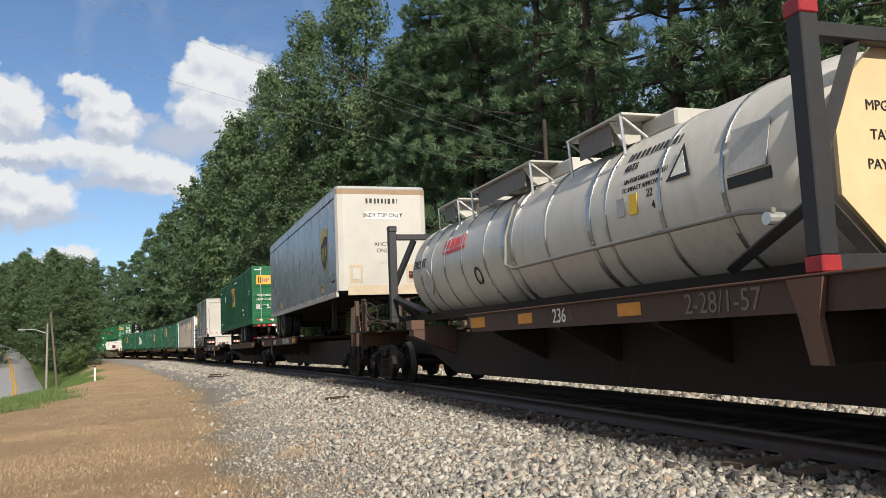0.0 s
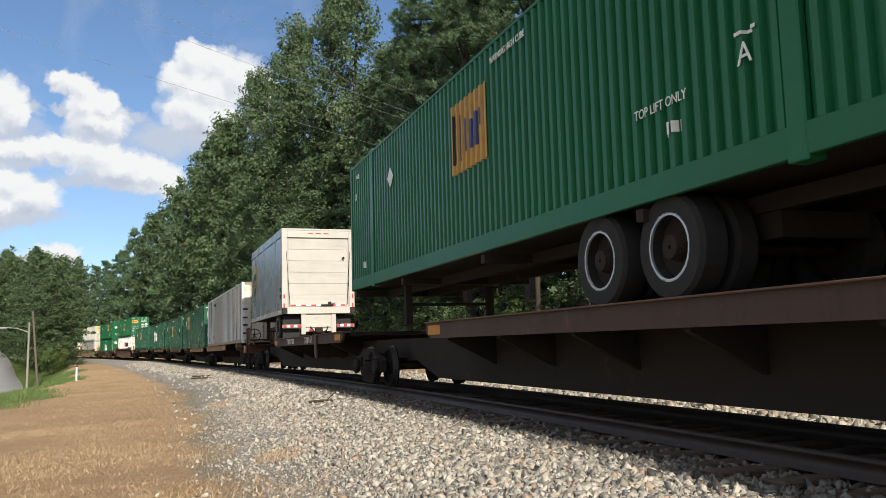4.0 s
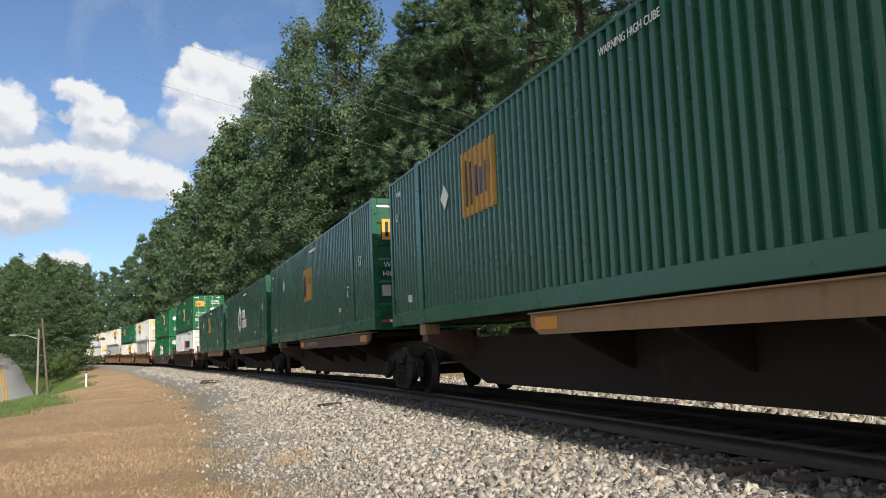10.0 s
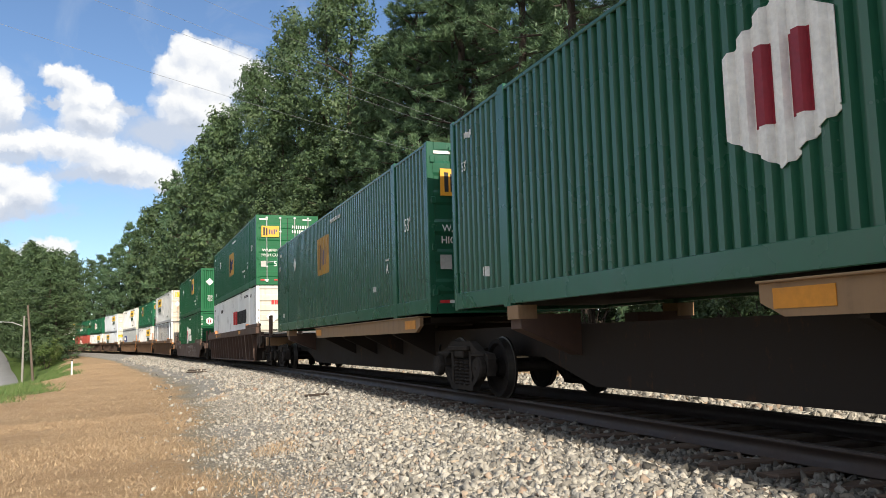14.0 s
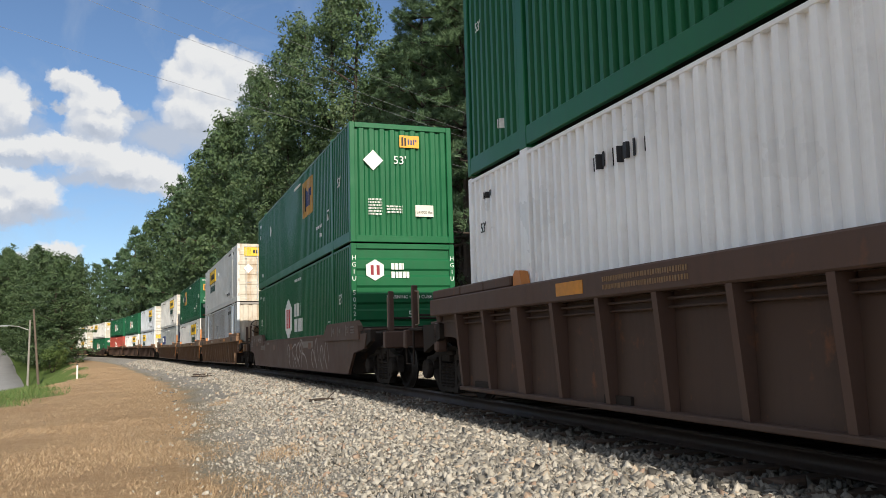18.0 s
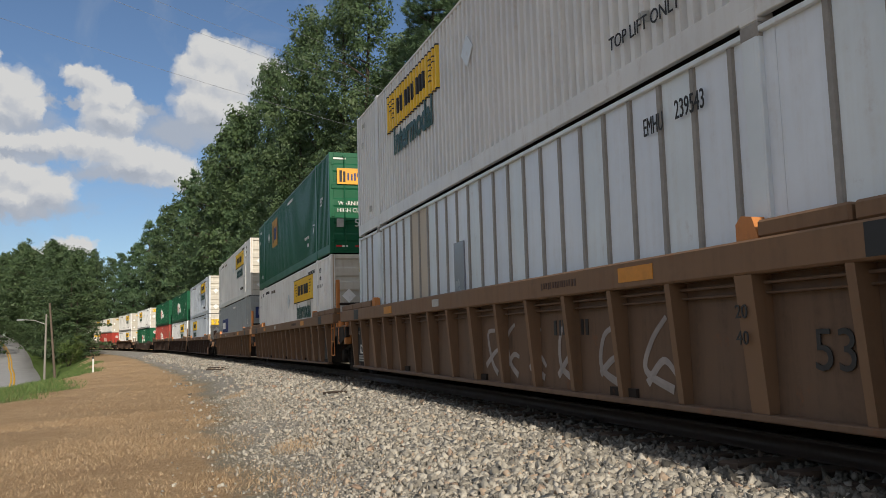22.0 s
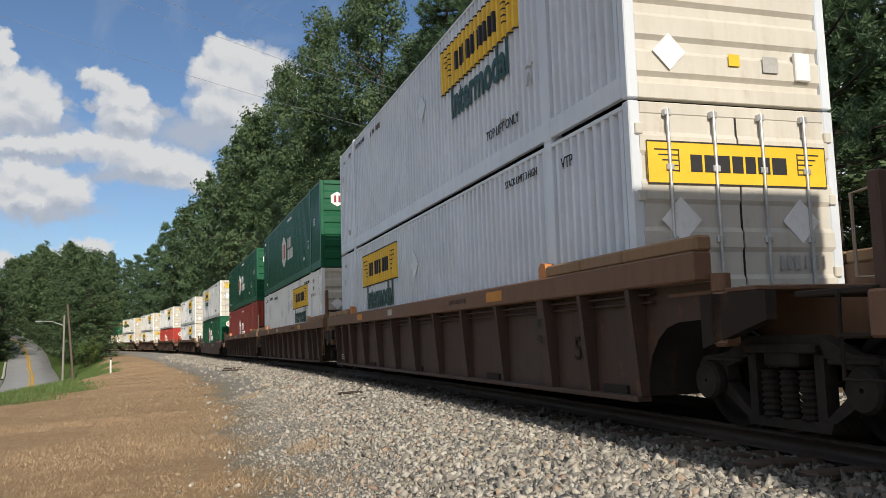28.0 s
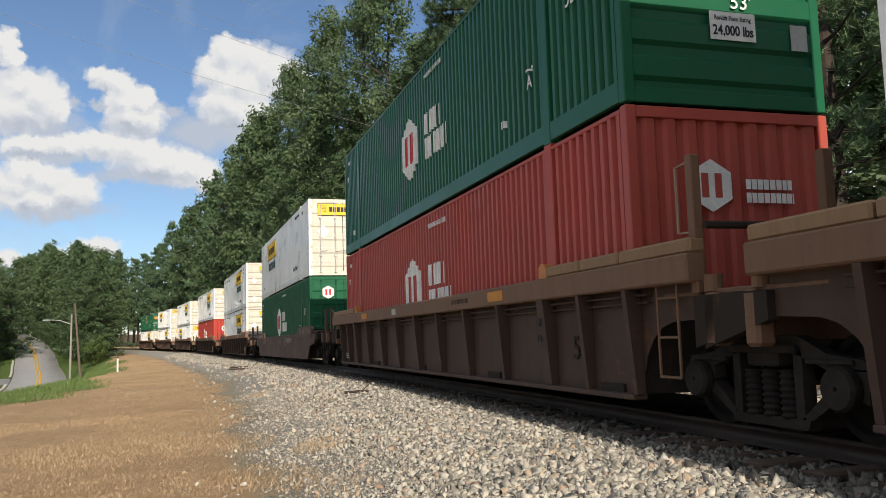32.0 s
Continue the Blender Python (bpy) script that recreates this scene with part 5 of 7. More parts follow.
        for e in (-1, 1):
            x = e * 6.1
            if smooth_sides:
                continue
            part("corner_guide", prism(B(), [(x - 0.13, 1.56), (x + 0.13, 1.56), (x + 0.06, 1.74), (x - 0.06, 1.76), (x - 0.13, 1.70)], *sorted((s * 1.32, s * 1.44))), GUIDE_ORANGE, w, "orange corner guide")
            cuboid("reflector", AMBER_PATCH, w, (e * 4.6 - 0.3, e * 4.6 + 0.3, *sorted((s * 1.521, s * 1.526)), 1.36, 1.50), 0.0, "amber reflector plate")
    for k, x in enumerate((-7.6, -4.0, 0.0, 4.0, 7.6)):
        cuboid("floor_beam", BLACK_STEEL, w, (x - 0.25, x + 0.25, -1.36, 1.36, 0.22, 0.34), 0.0)
    for e, xb in ((1, x_front), (-1, x_rear)):
        xs = sorted((e * (b + 0.25), xb + e * 0.7))
        part("end_frame", prism(B(), [(xs[0], 0.78), (xs[1], 0.78), (xs[1], 1.18), (xs[0], 1.18)], -0.55, 0.55), mat, w)
        cuboid("bulkhead", BLACK_STEEL, w, (*sorted((e * (b - 0.24), e * (b - 0.16))), -1.31, 1.31, 0.256, 1.298), 0.0)
        cuboid("end_deck", mat, w, (*sorted((e * (b + 0.3), e * (b + 1.55))), -1.33, 1.33, 1.185, 1.23), 0.01)
        for s in (-1, 1):
            xs2 = sorted((e * (b + 0.9), e * (b + 1.75)))
            part("end_gusset", prism(B(), [(xs2[0], 1.18), (xs2[1], 1.18), (xs2[1], 0.95), (xs2[0], 0.72)], *sorted((s * 1.30, s * 1.40))), BLACK_STEEL, w)
    if own_front:
        bogie(w, x_front)
    if own_rear:
        bogie(w, x_rear)
    if end_front:
        e = end_platform(w, x_front, 1, mat)
        if brake:
            brake_wheel(w, e - 0.25, -0.75, 1.95, BLACK_STEEL)
            cuboid("brake_stand", mat, w, (e - 0.48, e - 0.32, -0.88, -0.62, 1.15, 1.95), 0.03)
    else:
        iron = GUIDE_ORANGE if panels else OCHRE_DARK
        for y in (-1.36, 1.36):
            ladder(w, 8.85, y * 1.04, 0.45, 1.55, iron, 0.34)
            cuboid("stand_post", iron, w, (9.24, 9.34, y - 0.05, y + 0.05, 1.20, 2.45), 0.012)
            grab(w, [(9.26, y, 1.75), (9.02, y, 1.77), (9.02, y, 2.38), (9.26, y, 2.40)], IRON_RAIL, 0.015)
        cuboid("stand_post", iron, w, (9.45, 9.56, -0.16, -0.04, 1.20, 2.50), 0.012)
        part("cross_rail", rod(B(), (9.40, -1.34, 1.80), (9.50, 1.34, 1.80), 0.035, 6), BLACK_STEEL, w)
    if end_rear:
        end_platform(w, x_rear, -1, mat)
    for text, x, z, size, m in marks:
        write(text, size, m, w, side(x, z, -1.34 if not smooth_sides else -1.424))
    return w


# ---- boxes ----
POST_RED = paint("worn reddish primer", (0.30, 0.17, 0.12), 0.6, 0.5, (0.20, 0.16, 0.12), 0.3)

CL, CW, CH = 16.15, 2.59, 2.90


def corrugated(x0, x1, y_in, s, z0, z1, pitch, depth):
    """A closed, pressed sheet; the waves stand out on side s."""
    n = max(2, round((x1 - x0) / pitch))
    p = (x1 - x0) / n
    out = []
    for k in range(n):
        x = x0 + k * p
        out += [(x, 0.028), (x + p * 0.40, 0.028), (x + p * 0.51, 0.028 + depth), (x + p * 0.89, 0.028 + depth)]
    out.append((x1, 0.03))
    out = out + [(x1, 0.0), (x0, 0.0)]
    return prism(B(), [(x, y_in + s * v) for x, v in out], z0, z1, "xy")


def doors(c, mat, xe, ribs, rods_mat, ch=CH):
    """Two doors with pressed ribs, lock rods and hinges on the leading end."""
    for s in (-1, 1):
        prof = [(xe - 0.05, 0.16), (xe - 0.012, 0.16)]
        for z in ribs:
            prof += [(xe - 0.012, z - 0.13), (xe + 0.012, z - 0.08), (xe + 0.012, z + 0.08), (xe - 0.012, z + 0.13)]
        prof += [(xe - 0.012, ch - 0.12), (xe - 0.05, ch - 0.12)]
        bm = prism(B(), prof, *sorted((s * 0.012, s * 1.19)))
        d = part("door", bm, mat, c)
        for y in (0.30, 0.86):
            bm = B()
            rod(bm, (xe + 0.035, s * y, 0.12), (xe + 0.035, s * y, ch - 0.08), 0.018, 8)
            for z in (0.14, 0.75, 1.45, 2.2, ch - 0.12):
                box(bm, xe - 0.012, xe + 0.05, s * y - 0.045, s * y + 0.045, z - 0.035, z + 0.035, 0.008)
            part("lock_rod", bm, rods_mat, d, "galvanised lock rod")
            bm = B()
            rod(bm, (xe + 0.05, s * y - 0.02, 0.92), (xe + 0.05, s * (y - 0.28) - 0.02, 0.95), 0.016, 6)
            part("handle", bm, rods_mat, d)
        for z in (0.35, 1.1, 1.9, 2.6):
            cuboid("hinge", mat, d, (xe - 0.03, xe + 0.025, *sorted((s * 1.15, s * 1.24)), z - 0.06, z + 0.06), 0.01)
    cuboid("door_seal", BLACK, c, (xe - 0.03, xe - 0.006, -0.012, 0.012, 0.17, ch - 0.13))


def shipping_container(label, mat, end="doors", post_type=False, length=CL, group="shipping containers", ribs=(0.45, 0.95, 1.45, 1.95, 2.45), frame_mat=None, far_end="panel", patchy=False):
    c = thing("shipping_container", label, "shipping container", group)
    h, y = length / 2, CW / 2
    fm = frame_mat or mat
    # sunward ends of white boxes take a darker copy of the white
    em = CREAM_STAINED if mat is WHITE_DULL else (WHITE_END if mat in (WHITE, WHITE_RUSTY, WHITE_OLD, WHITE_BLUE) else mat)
    cuboid("floor", BLACK_STEEL, c, (-h + 0.05, h - 0.05, -y + 0.09, y - 0.09, 0.06, 0.16))
    cuboid("roof", mat, c, (-h + 0.02, h - 0.02, -y + 0.03, y - 0.03, CH - 0.045, CH - 0.012))
    for s in (-1, 1):
        edge = s * y
        for nm, z0, z1 in (("bottom_rail", 0.020, 0.17 if post_type else 0.26), ("top_rail", CH - 0.075, CH - 0.024)):
            cuboid(nm, mat if post_type and (patchy or nm == "top_rail") else fm, c, (-h + 0.13, h - 0.13, *sorted((edge, edge - s * 0.07)), z0, z1), 0.008)
        if post_type:
            n = 30
            p = (length - 0.3) / n
            if patchy and s < 0:
                for k in range(n):
                    x = -h + 0.15 + k * p
                    cuboid("side_panel", mat if k % 7 in (0, 3) else (PANEL_TAN if k in (8, 9, 10) else WHITE_BLUE), c, (x + 0.002, x + p - 0.002, *sorted((edge - s * 0.045, edge - s * 0.07)), 0.17, CH - 0.07))
            else:
                cuboid("side_panel", mat, c, (-h + 0.13, h - 0.13, *sorted((edge - s * 0.045, edge - s * 0.07)), 0.17, CH - 0.07))
            wd, fl = (0.032, 0.042) if patchy else (0.020, 0.034)
            for k in range(1, n):
                x = -h + 0.15 + k * p
                if abs(abs(x) - 6.1) > 0.25:
                    hat = [(x - fl, edge - s * 0.0445), (x - fl, edge - s * 0.040), (x - wd, edge - s * 0.040), (x - wd * 0.8, edge - s * 0.022), (x + wd * 0.8, edge - s * 0.022), (x + wd, edge - s * 0.040), (x + fl, edge - s * 0.040), (x + fl, edge - s * 0.0445)]
                    post = part("side_post", prism(B(), hat, 0.17, CH - 0.07, "xy"), fm, c)
                    if not patchy and s < 0 and 3.0 < x < 7.8:
                        zb = 1.1 + 0.9 * ((k * 37) % 10) / 10
                        cuboid("primer_patch", POST_RED if k % 3 else PANEL_TAN, post, (x - wd - 0.004, x + wd + 0.004, *sorted((edge - s * 0.042, edge - s * 0.019)), zb, min(CH - 0.08, zb + 1.1)), 0.0, "worn reddish primer")
        else:
            for x0, x1 in ((-h + 0.13, -6.2), (-6.0, 6.0), (6.2, h - 0.13)):
                part("side_panel", corrugated(x0, x1, edge - s * 0.096, s, 0.258, CH - 0.073, 0.195, 0.060), mat, c)
        for x in (-6.1, 6.1):
            cuboid("lift_post", mat if patchy else fm, c, (x - 0.10, x + 0.10, *sorted((edge - s * 0.07, edge + s * 0.006)), -0.012, CH + 0.012), 0.012)
            for z0, z1 in ((-0.016, 0.12), (CH - 0.11, CH + 0.016)):
                cuboid("corner_casting", fm, c, (x - 0.105, x + 0.105, *sorted((edge - s * 0.16, edge + s * 0.009)), z0, z1), 0.01)
        for e in (-1, 1):
            cuboid("corner_post", mat if post_type else fm, c, (*sorted((e * h, e * (h - 0.13))), *sorted((edge, edge - s * 0.13)), 0.0, CH), 0.012)
    for e, kind in ((1, end), (-1, far_end)):
        xe = e * h
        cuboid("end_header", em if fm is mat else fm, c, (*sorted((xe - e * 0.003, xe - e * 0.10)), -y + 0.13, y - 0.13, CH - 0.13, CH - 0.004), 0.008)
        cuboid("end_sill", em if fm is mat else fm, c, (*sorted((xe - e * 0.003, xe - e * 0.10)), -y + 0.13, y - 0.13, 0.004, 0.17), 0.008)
        if kind == "doors":
            doors(c, em, xe, ribs, CHROME if e > 0 and not post_type and mat not in (GREEN_SPINE, GREEN_DARK) else fm)
        elif kind == "vertical":
            n = 5 if post_type else 9
            p = (CW - 0.26) / n
            prof = []
            for k in range(n):
                yy = -y + 0.13 + k * p
                prof += [(xe - 0.07, yy), (xe - 0.07, yy + p * 0.3), (xe - 0.028, yy + p * 0.45), (xe - 0.028, yy + p * 0.85)]
            prof += [(xe - 0.07, y - 0.13), (xe - 0.10, y - 0.13), (xe - 0.10, -y + 0.13)]
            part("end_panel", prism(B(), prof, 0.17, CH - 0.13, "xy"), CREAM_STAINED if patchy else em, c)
        else:
            prof = [(xe - e * 0.10, 0.17), (xe - e * 0.052, 0.17)]
            for z in (0.25, 0.65, 1.05, 1.45, 1.85, 2.25):
                prof += [(xe - e * 0.052, z), (xe - e * 0.010, z + 0.05), (xe - e * 0.010, z + 0.25), (xe - e * 0.052, z + 0.30)]
            prof += [(xe - e * 0.052, CH - 0.13), (xe - e * 0.10, CH - 0.13)]
            bm = prism(B(), prof, -y + 0.13, y - 0.13)
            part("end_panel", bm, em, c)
    return c


def add(thing_, middle, half, z):
    moving.append((thing_, middle, half, z))
    return thing_


def sign(c, mat, m, w, h, label="", name="sign_panel", t=0.004):
    bm = box(B(), -w / 2, w / 2, -h / 2, h / 2, -t, t)
    ob = part(name, bm, mat, c, label)
    ob.matrix_local = m
    return ob


# ---- decals that lie on the pressed sides ----
def wave():
    """Depth of the near side along a box: (x, y) of each fold."""
    h = CL / 2
    pts = []
    for x0, x1 in ((-h + 0.13, -6.2), (-6.0, 6.0), (6.2, h - 0.13)):
        n = max(2, round((x1 - x0) / 0.195))
        p = (x1 - x0) / n
        for k in range(n):
            x = x0 + k * p
            pts += [(x, -1.227), (x + p * 0.40, -1.227), (x + p * 0.51, -1.287), (x + p * 0.89, -1.287)]
        pts += [(x1, -1.227), (x1 + 0.001, -1.301), (x1 + 0.199, -1.301)]
    return pts[:-2]


WAVE = np.array(wave())
DECALS = ("marking", "sign_panel", "block", "wordmark_block", "border", "scroll", "emblem", "emblem_bar", "sticker")


def drape(c):
    """Press the markings of the near side into the folds of the sheet."""
    todo = [(k, k.matrix_basis.copy()) for k in c.children]
    while todo:
        ob, m = todo.pop()
        todo += [(k, m @ k.matrix_basis) for k in ob.children]
        if ob.name.split(".")[0] not in DECALS or ob.data is None:
            continue
        bm = bmesh.new()
        bm.from_mesh(ob.data)
        bm.transform(m)
        ys = [v.co.y for v in bm.verts]
        if not ys or min(ys) < -1.36 or max(ys) > -1.27:
            bm.free()
            continue
        a, b = min(v.co.x for v in bm.verts), max(v.co.x for v in bm.verts)
        for x in WAVE[(WAVE[:, 0] > a + 0.002) & (WAVE[:, 0] < b - 0.002), 0]:
            bmesh.ops.bisect_plane(bm, geom=bm.verts[:] + bm.edges[:] + bm.faces[:], dist=0.0005, plane_co=(x, 0, 0), plane_no=(1, 0, 0))
        for v in bm.verts:
            v.co.y += float(np.interp(v.co.x, WAVE[:, 0], WAVE[:, 1])) + 1.287
        bm.transform(m.inverted())
        bm.to_mesh(ob.data)
        bm.free()


# ---- signs on the boxes ----
def hexagon(c, m, r, mat, bars_mat, label):
    out = [(r * 0.866 * a, r * b) for a, b in ((0, 1), (1, 0.5), (1, -0.5), (0, -1), (-1, -0.5), (-1, 0.5))]
    ob = part("emblem", prism(B(), out, -0.004, 0.004, "xy"), mat, c, label)
    ob.matrix_local = m
    for k in (-0.44, 0.14):
        part("emblem_bar", box(B(), r * k, r * (k + 0.30), -r * 0.46, r * 0.46, 0.004, 0.008), bars_mat, ob)
    return ob


def bars(c, m, w, h, mat, rows=1, gap=0.35, name="marking", seed=1):
    """Writing that cannot be made out: broken bars of its size."""
    r = random.Random(seed)
    bm = B()
    rh = h / (rows + (rows - 1) * gap)
    word = name == "wordmark_blocks"
    for k in range(rows):
        y1 = h / 2 - k * rh * (1 + gap)
        x = -w / 2
        while x < w / 2 - 0.01:
            step = min(rh * (r.uniform(0.5, 0.95) if not word else r.uniform(0.55, 0.8)), w / 2 - x)
            if word:
                ob = part("wordmark_block", box(B(), x, x + step * 0.80, y1 - rh, y1, -0.003, 0.003), mat, c)
                ob.matrix_local = m
            else:
                box(bm, x, x + step * 0.52, y1 - rh * r.uniform(0.82, 1.0), y1, -0.003, 0.003)
            x += step
    if word:
        bm.free()
        return None
    ob = part(name, bm, mat, c)
    ob.matrix_local = m
    return ob


def amber_sign(c, m, w, h, ground=None):
    """Amber panel with plain slim strokes of a two-colour wordmark on it."""
    ob = sign(c, ground or ORANGE, m, w, h, "amber sign with dark strokes")
    for x0, x1, y0, y1, mt in ((-0.40, -0.30, -0.36, 0.36, DARK), (-0.25, -0.16, -0.36, 0.30, DARK), (-0.08, -0.01, -0.26, 0.20, MARK_BLUE), (0.06, 0.13, -0.26, 0.14, MARK_BLUE), (0.19, 0.26, -0.26, 0.20, MARK_BLUE), (0.31, 0.37, -0.02, 0.20, MARK_BLUE)):
        part("block", box(B(), x0 * w, x1 * w, y0 * h, y1 * h, 0.004, 0.008), mt, ob)
    return ob


def yellow_sign(c, m, w, h):
    ob = sign(c, YELLOW, m, w, h, "yellow sign with a dark border")
    bm = B()
    t = h * 0.035
    for a in ((-w / 2, w / 2, h / 2 - t, h / 2), (-w / 2, w / 2, -h / 2, -h / 2 + t), (-w / 2, -w / 2 + t * 0.5, -h / 2 + t, h / 2 - t), (w / 2 - t * 0.5, w / 2, -h / 2 + t, h / 2 - t)):
        box(bm, *a, 0.004, 0.008)
    part("border", bm, DARK, ob)
    r = random.Random(4)
    x = -w * 0.27
    while x < w * 0.27:
        q = w * r.uniform(0.055, 0.085)
        part("wordmark_block", box(B(), x, x + q, -h * 0.20, h * 0.20, 0.004, 0.008), DARK, ob)
        x += q + w * 0.014
    for q in (-1, 1):
        comb = [(q * w * 0.33, -h * 0.22)]
        for k in range(5):
            z = h * (-0.20 + 0.12 * k)
            comb += [(q * w * 0.335, z), (q * w * (0.38 + 0.02 * k), z), (q * w * (0.38 + 0.02 * k), z + h * 0.03), (q * w * 0.335, z + h * 0.03)]
        comb += [(q * w * 0.33, h * 0.32)]
        part("scroll", prism(B(), comb, 0.004, 0.008, "xy"), DARK, ob)
    return ob


def diamond(c, m, r, mat):
    ob = part("placard_holder", prism(B(), [(0, r), (r, 0), (0, -r), (-r, 0)], -0.006, 0.006, "xy"), mat, c, "diamond placard holder")
    ob.matrix_local = m
    return ob


def rating_sign(c, m, k=1.0):
    ob = sign(c, WHITE_MARK, m, 0.62 * k, 0.34 * k, "white floor rating sign")
    write("Forklift Floor Rating", 0.085 * k, DARK, ob, pose(0, 0.09 * k, 0.006), squeeze=0.72)
    write("24,000 lbs", 0.17 * k, DARK, ob, pose(0, -0.06 * k, 0.006), bold=0.003, squeeze=0.8)
    return ob


def tape(c, m, w, n, h=0.05, flip=0):
    for k in range(n):
        x = -w / 2 + w * k / n
        white = (k + flip) % 2
        part("reflective_tape", box(B(), x, x + w / n - 0.004, -h / 2, h / 2, -0.003, 0.003), WHITE_MARK if white else MARK_RED, c, "white reflective tape" if white else "red reflective tape").matrix_local = m


E0 = CL / 2
NEAR = -CW / 2 - 0.008


def side_marks(c, mark=WHITE_MARK, z53=1.62, rear=(-7.5, 2.1, 0.20)):
    if z53:
        write("53'", 0.34, mark, c, side(6.95, z53, NEAR), squeeze=0.85)
    write("53'", rear[2], mark, c, side(rear[0], rear[1], NEAR), squeeze=0.85)
    write("A", 0.26, mark, c, side(5.62, 0.95, NEAR))
    bm = box(B(), -0.14, 0.14, 0.17, 0.20, -0.003, 0.003)
    part("marking", bm, mark, c).matrix_local = side(5.62, 0.95, NEAR)
    if mark is WHITE_MARK:
        write("WARNING HIGH CUBE", 0.13, mark, c, side(1.1, 2.60, NEAR), squeeze=0.85)
    else:
        write("STACK LIMIT 3 HIGH", 0.15, DARK, c, side(5.2, 2.62, NEAR), squeeze=0.8)
        write("VTP", 0.20, DARK, c, side(6.62, 2.55, NEAR), squeeze=0.9)
    bars(c, side(4.6, 0.62, NEAR), 0.25, 0.12, mark, seed=8)
    bars(c, side(-6.8, 0.5, NEAR), 0.22, 0.14, mark, seed=9)
    bars(c, side(-7.3, 2.55, NEAR), 0.35, 0.10, mark, seed=10)


def side_amber(c, x=-0.4, z=1.85, lift=True, w=1.5):
    amber_sign(c, side(x, z, NEAR - 0.002), w, w * 0.72, AMBER_FADED)
    diamond(c, side(-4.6, 2.0, NEAR), 0.20, WHITE_MARK)
    side_marks(c)
    if lift:
        write("TOP LIFT ONLY", 0.13, WHITE_MARK, c, side(4.45, 0.86, NEAR), squeeze=0.9)


def side_hex(c, x=-0.7, mat=None, bar=None, words=None, rear=(-7.5, 2.1, 0.20), z53=1.62):
    hexagon(c, side(x, 1.45, NEAR - 0.002), 0.67, mat or WHITE_MARK, bar or MARK_CRIMSON, "white hexagon with red bars")
    for k, (w, z) in enumerate(((0.95, 1.68), (1.45, 1.20))):
        bars(c, side(x + 1.15 + w / 2, z, NEAR - 0.002), w, 0.40, words or WHITE_MARK, seed=20 + k, name="wordmark_blocks")
    side_marks(c, WHITE_MARK, z53, rear)


def side_yellow(c, x, big=1.0, word=True):
    yellow_sign(c, side(x, 2.20, NEAR - 0.002), 3.50 * big, 0.80 * big)
    if word:
        write("Intermodal", 0.74 * big, MARK_GREEN, c, side(x + 0.1, 1.50, NEAR - 0.002), bold=0.022, squeeze=0.80)
    side_marks(c, GREY_MARK, None)
    if x > 0:
        write("OR", 0.17, DARK, c, side(6.62, 2.32, NEAR), squeeze=0.9)
        bars(c, side(6.62, 2.10, NEAR), 0.85, 0.10, GREY_MARK, seed=12)
        write("VTP", 0.20, DARK, c, side(-6.56, 2.58, NEAR), squeeze=0.9)
        write("STACK LIMIT 3 HIGH", 0.15, DARK, c, side(-5.2, 2.62, NEAR), squeeze=0.8)
        bars(c, side(-3.5, 2.56, NEAR), 1.1, 0.12, DIM_MARK, seed=13)
    write("TOP LIFT ONLY", 0.20, DARK, c, side(4.6, 0.55, NEAR), squeeze=0.9)
    diamond(c, side(x - 3.0 if x > 0 else x + 3.2, 1.95, NEAR), 0.26, WHITE_OLD)


def end_amber_doors(c):
    """Leading end with doors: amber sign, warnings and stickers."""
    x = E0 + 0.056
    amber_sign(c, face(-0.72, 2.20, x), 0.72, 0.46)
    write("WARNING", 0.17, WHITE_MARK, c, face(-0.66, 1.42, E0 + 0.018), squeeze=0.95)
    write("HIGH CUBE", 0.17, WHITE_MARK, c, face(-0.66, 1.22, E0 + 0.018), squeeze=0.95)
    write("53'", 0.32, WHITE_MARK, c, face(-0.40, 0.86, E0 + 0.018))
    sign(c, GREY_MARK, face(-1.0, 0.86, E0 + 0.016), 0.20, 0.24, name="sticker")
    bars(c, face(0.55, 2.30, E0 + 0.018), 0.72, 0.34, WHITE_MARK, 2, seed=31)
    diamond(c, face(0.86, 1.78, E0 + 0.02), 0.25, WHITE_MARK)
    sign(c, WHITE_MARK, face(0.36, 1.75, E0 + 0.016), 0.42, 0.20, name="sticker")
    write("H   D", 0.17, DARK, c, face(0.36, 1.75, E0 + 0.022))
    bars(c, face(0.62, 1.34, E0 + 0.018), 0.95, 0.32, WHITE_MARK, 5, 0.5, seed=32)
    sign(c, ORANGE, face(0.40, 0.84, E0 + 0.016), 0.36, 0.28, "orange sticker", "sticker")
    s = sign(c, WHITE_MARK, face(0.90, 0.83, E0 + 0.016), 0.52, 0.28, name="sticker")
    write("24,000 lbs", 0.11, DARK, s, pose(0, -0.05, 0.006), squeeze=0.9)
    for y in (-0.95, -0.40, 0.40, 0.95):
        tape(c, face(y, 0.20, E0 + 0.012), 0.34, 2)
    for y in (-1.15, 0.95):
        sign(c, WHITE_MARK, face(y * 0.86, 2.72, E0 + 0.004), 0.36, 0.05, name="reflector_strip")


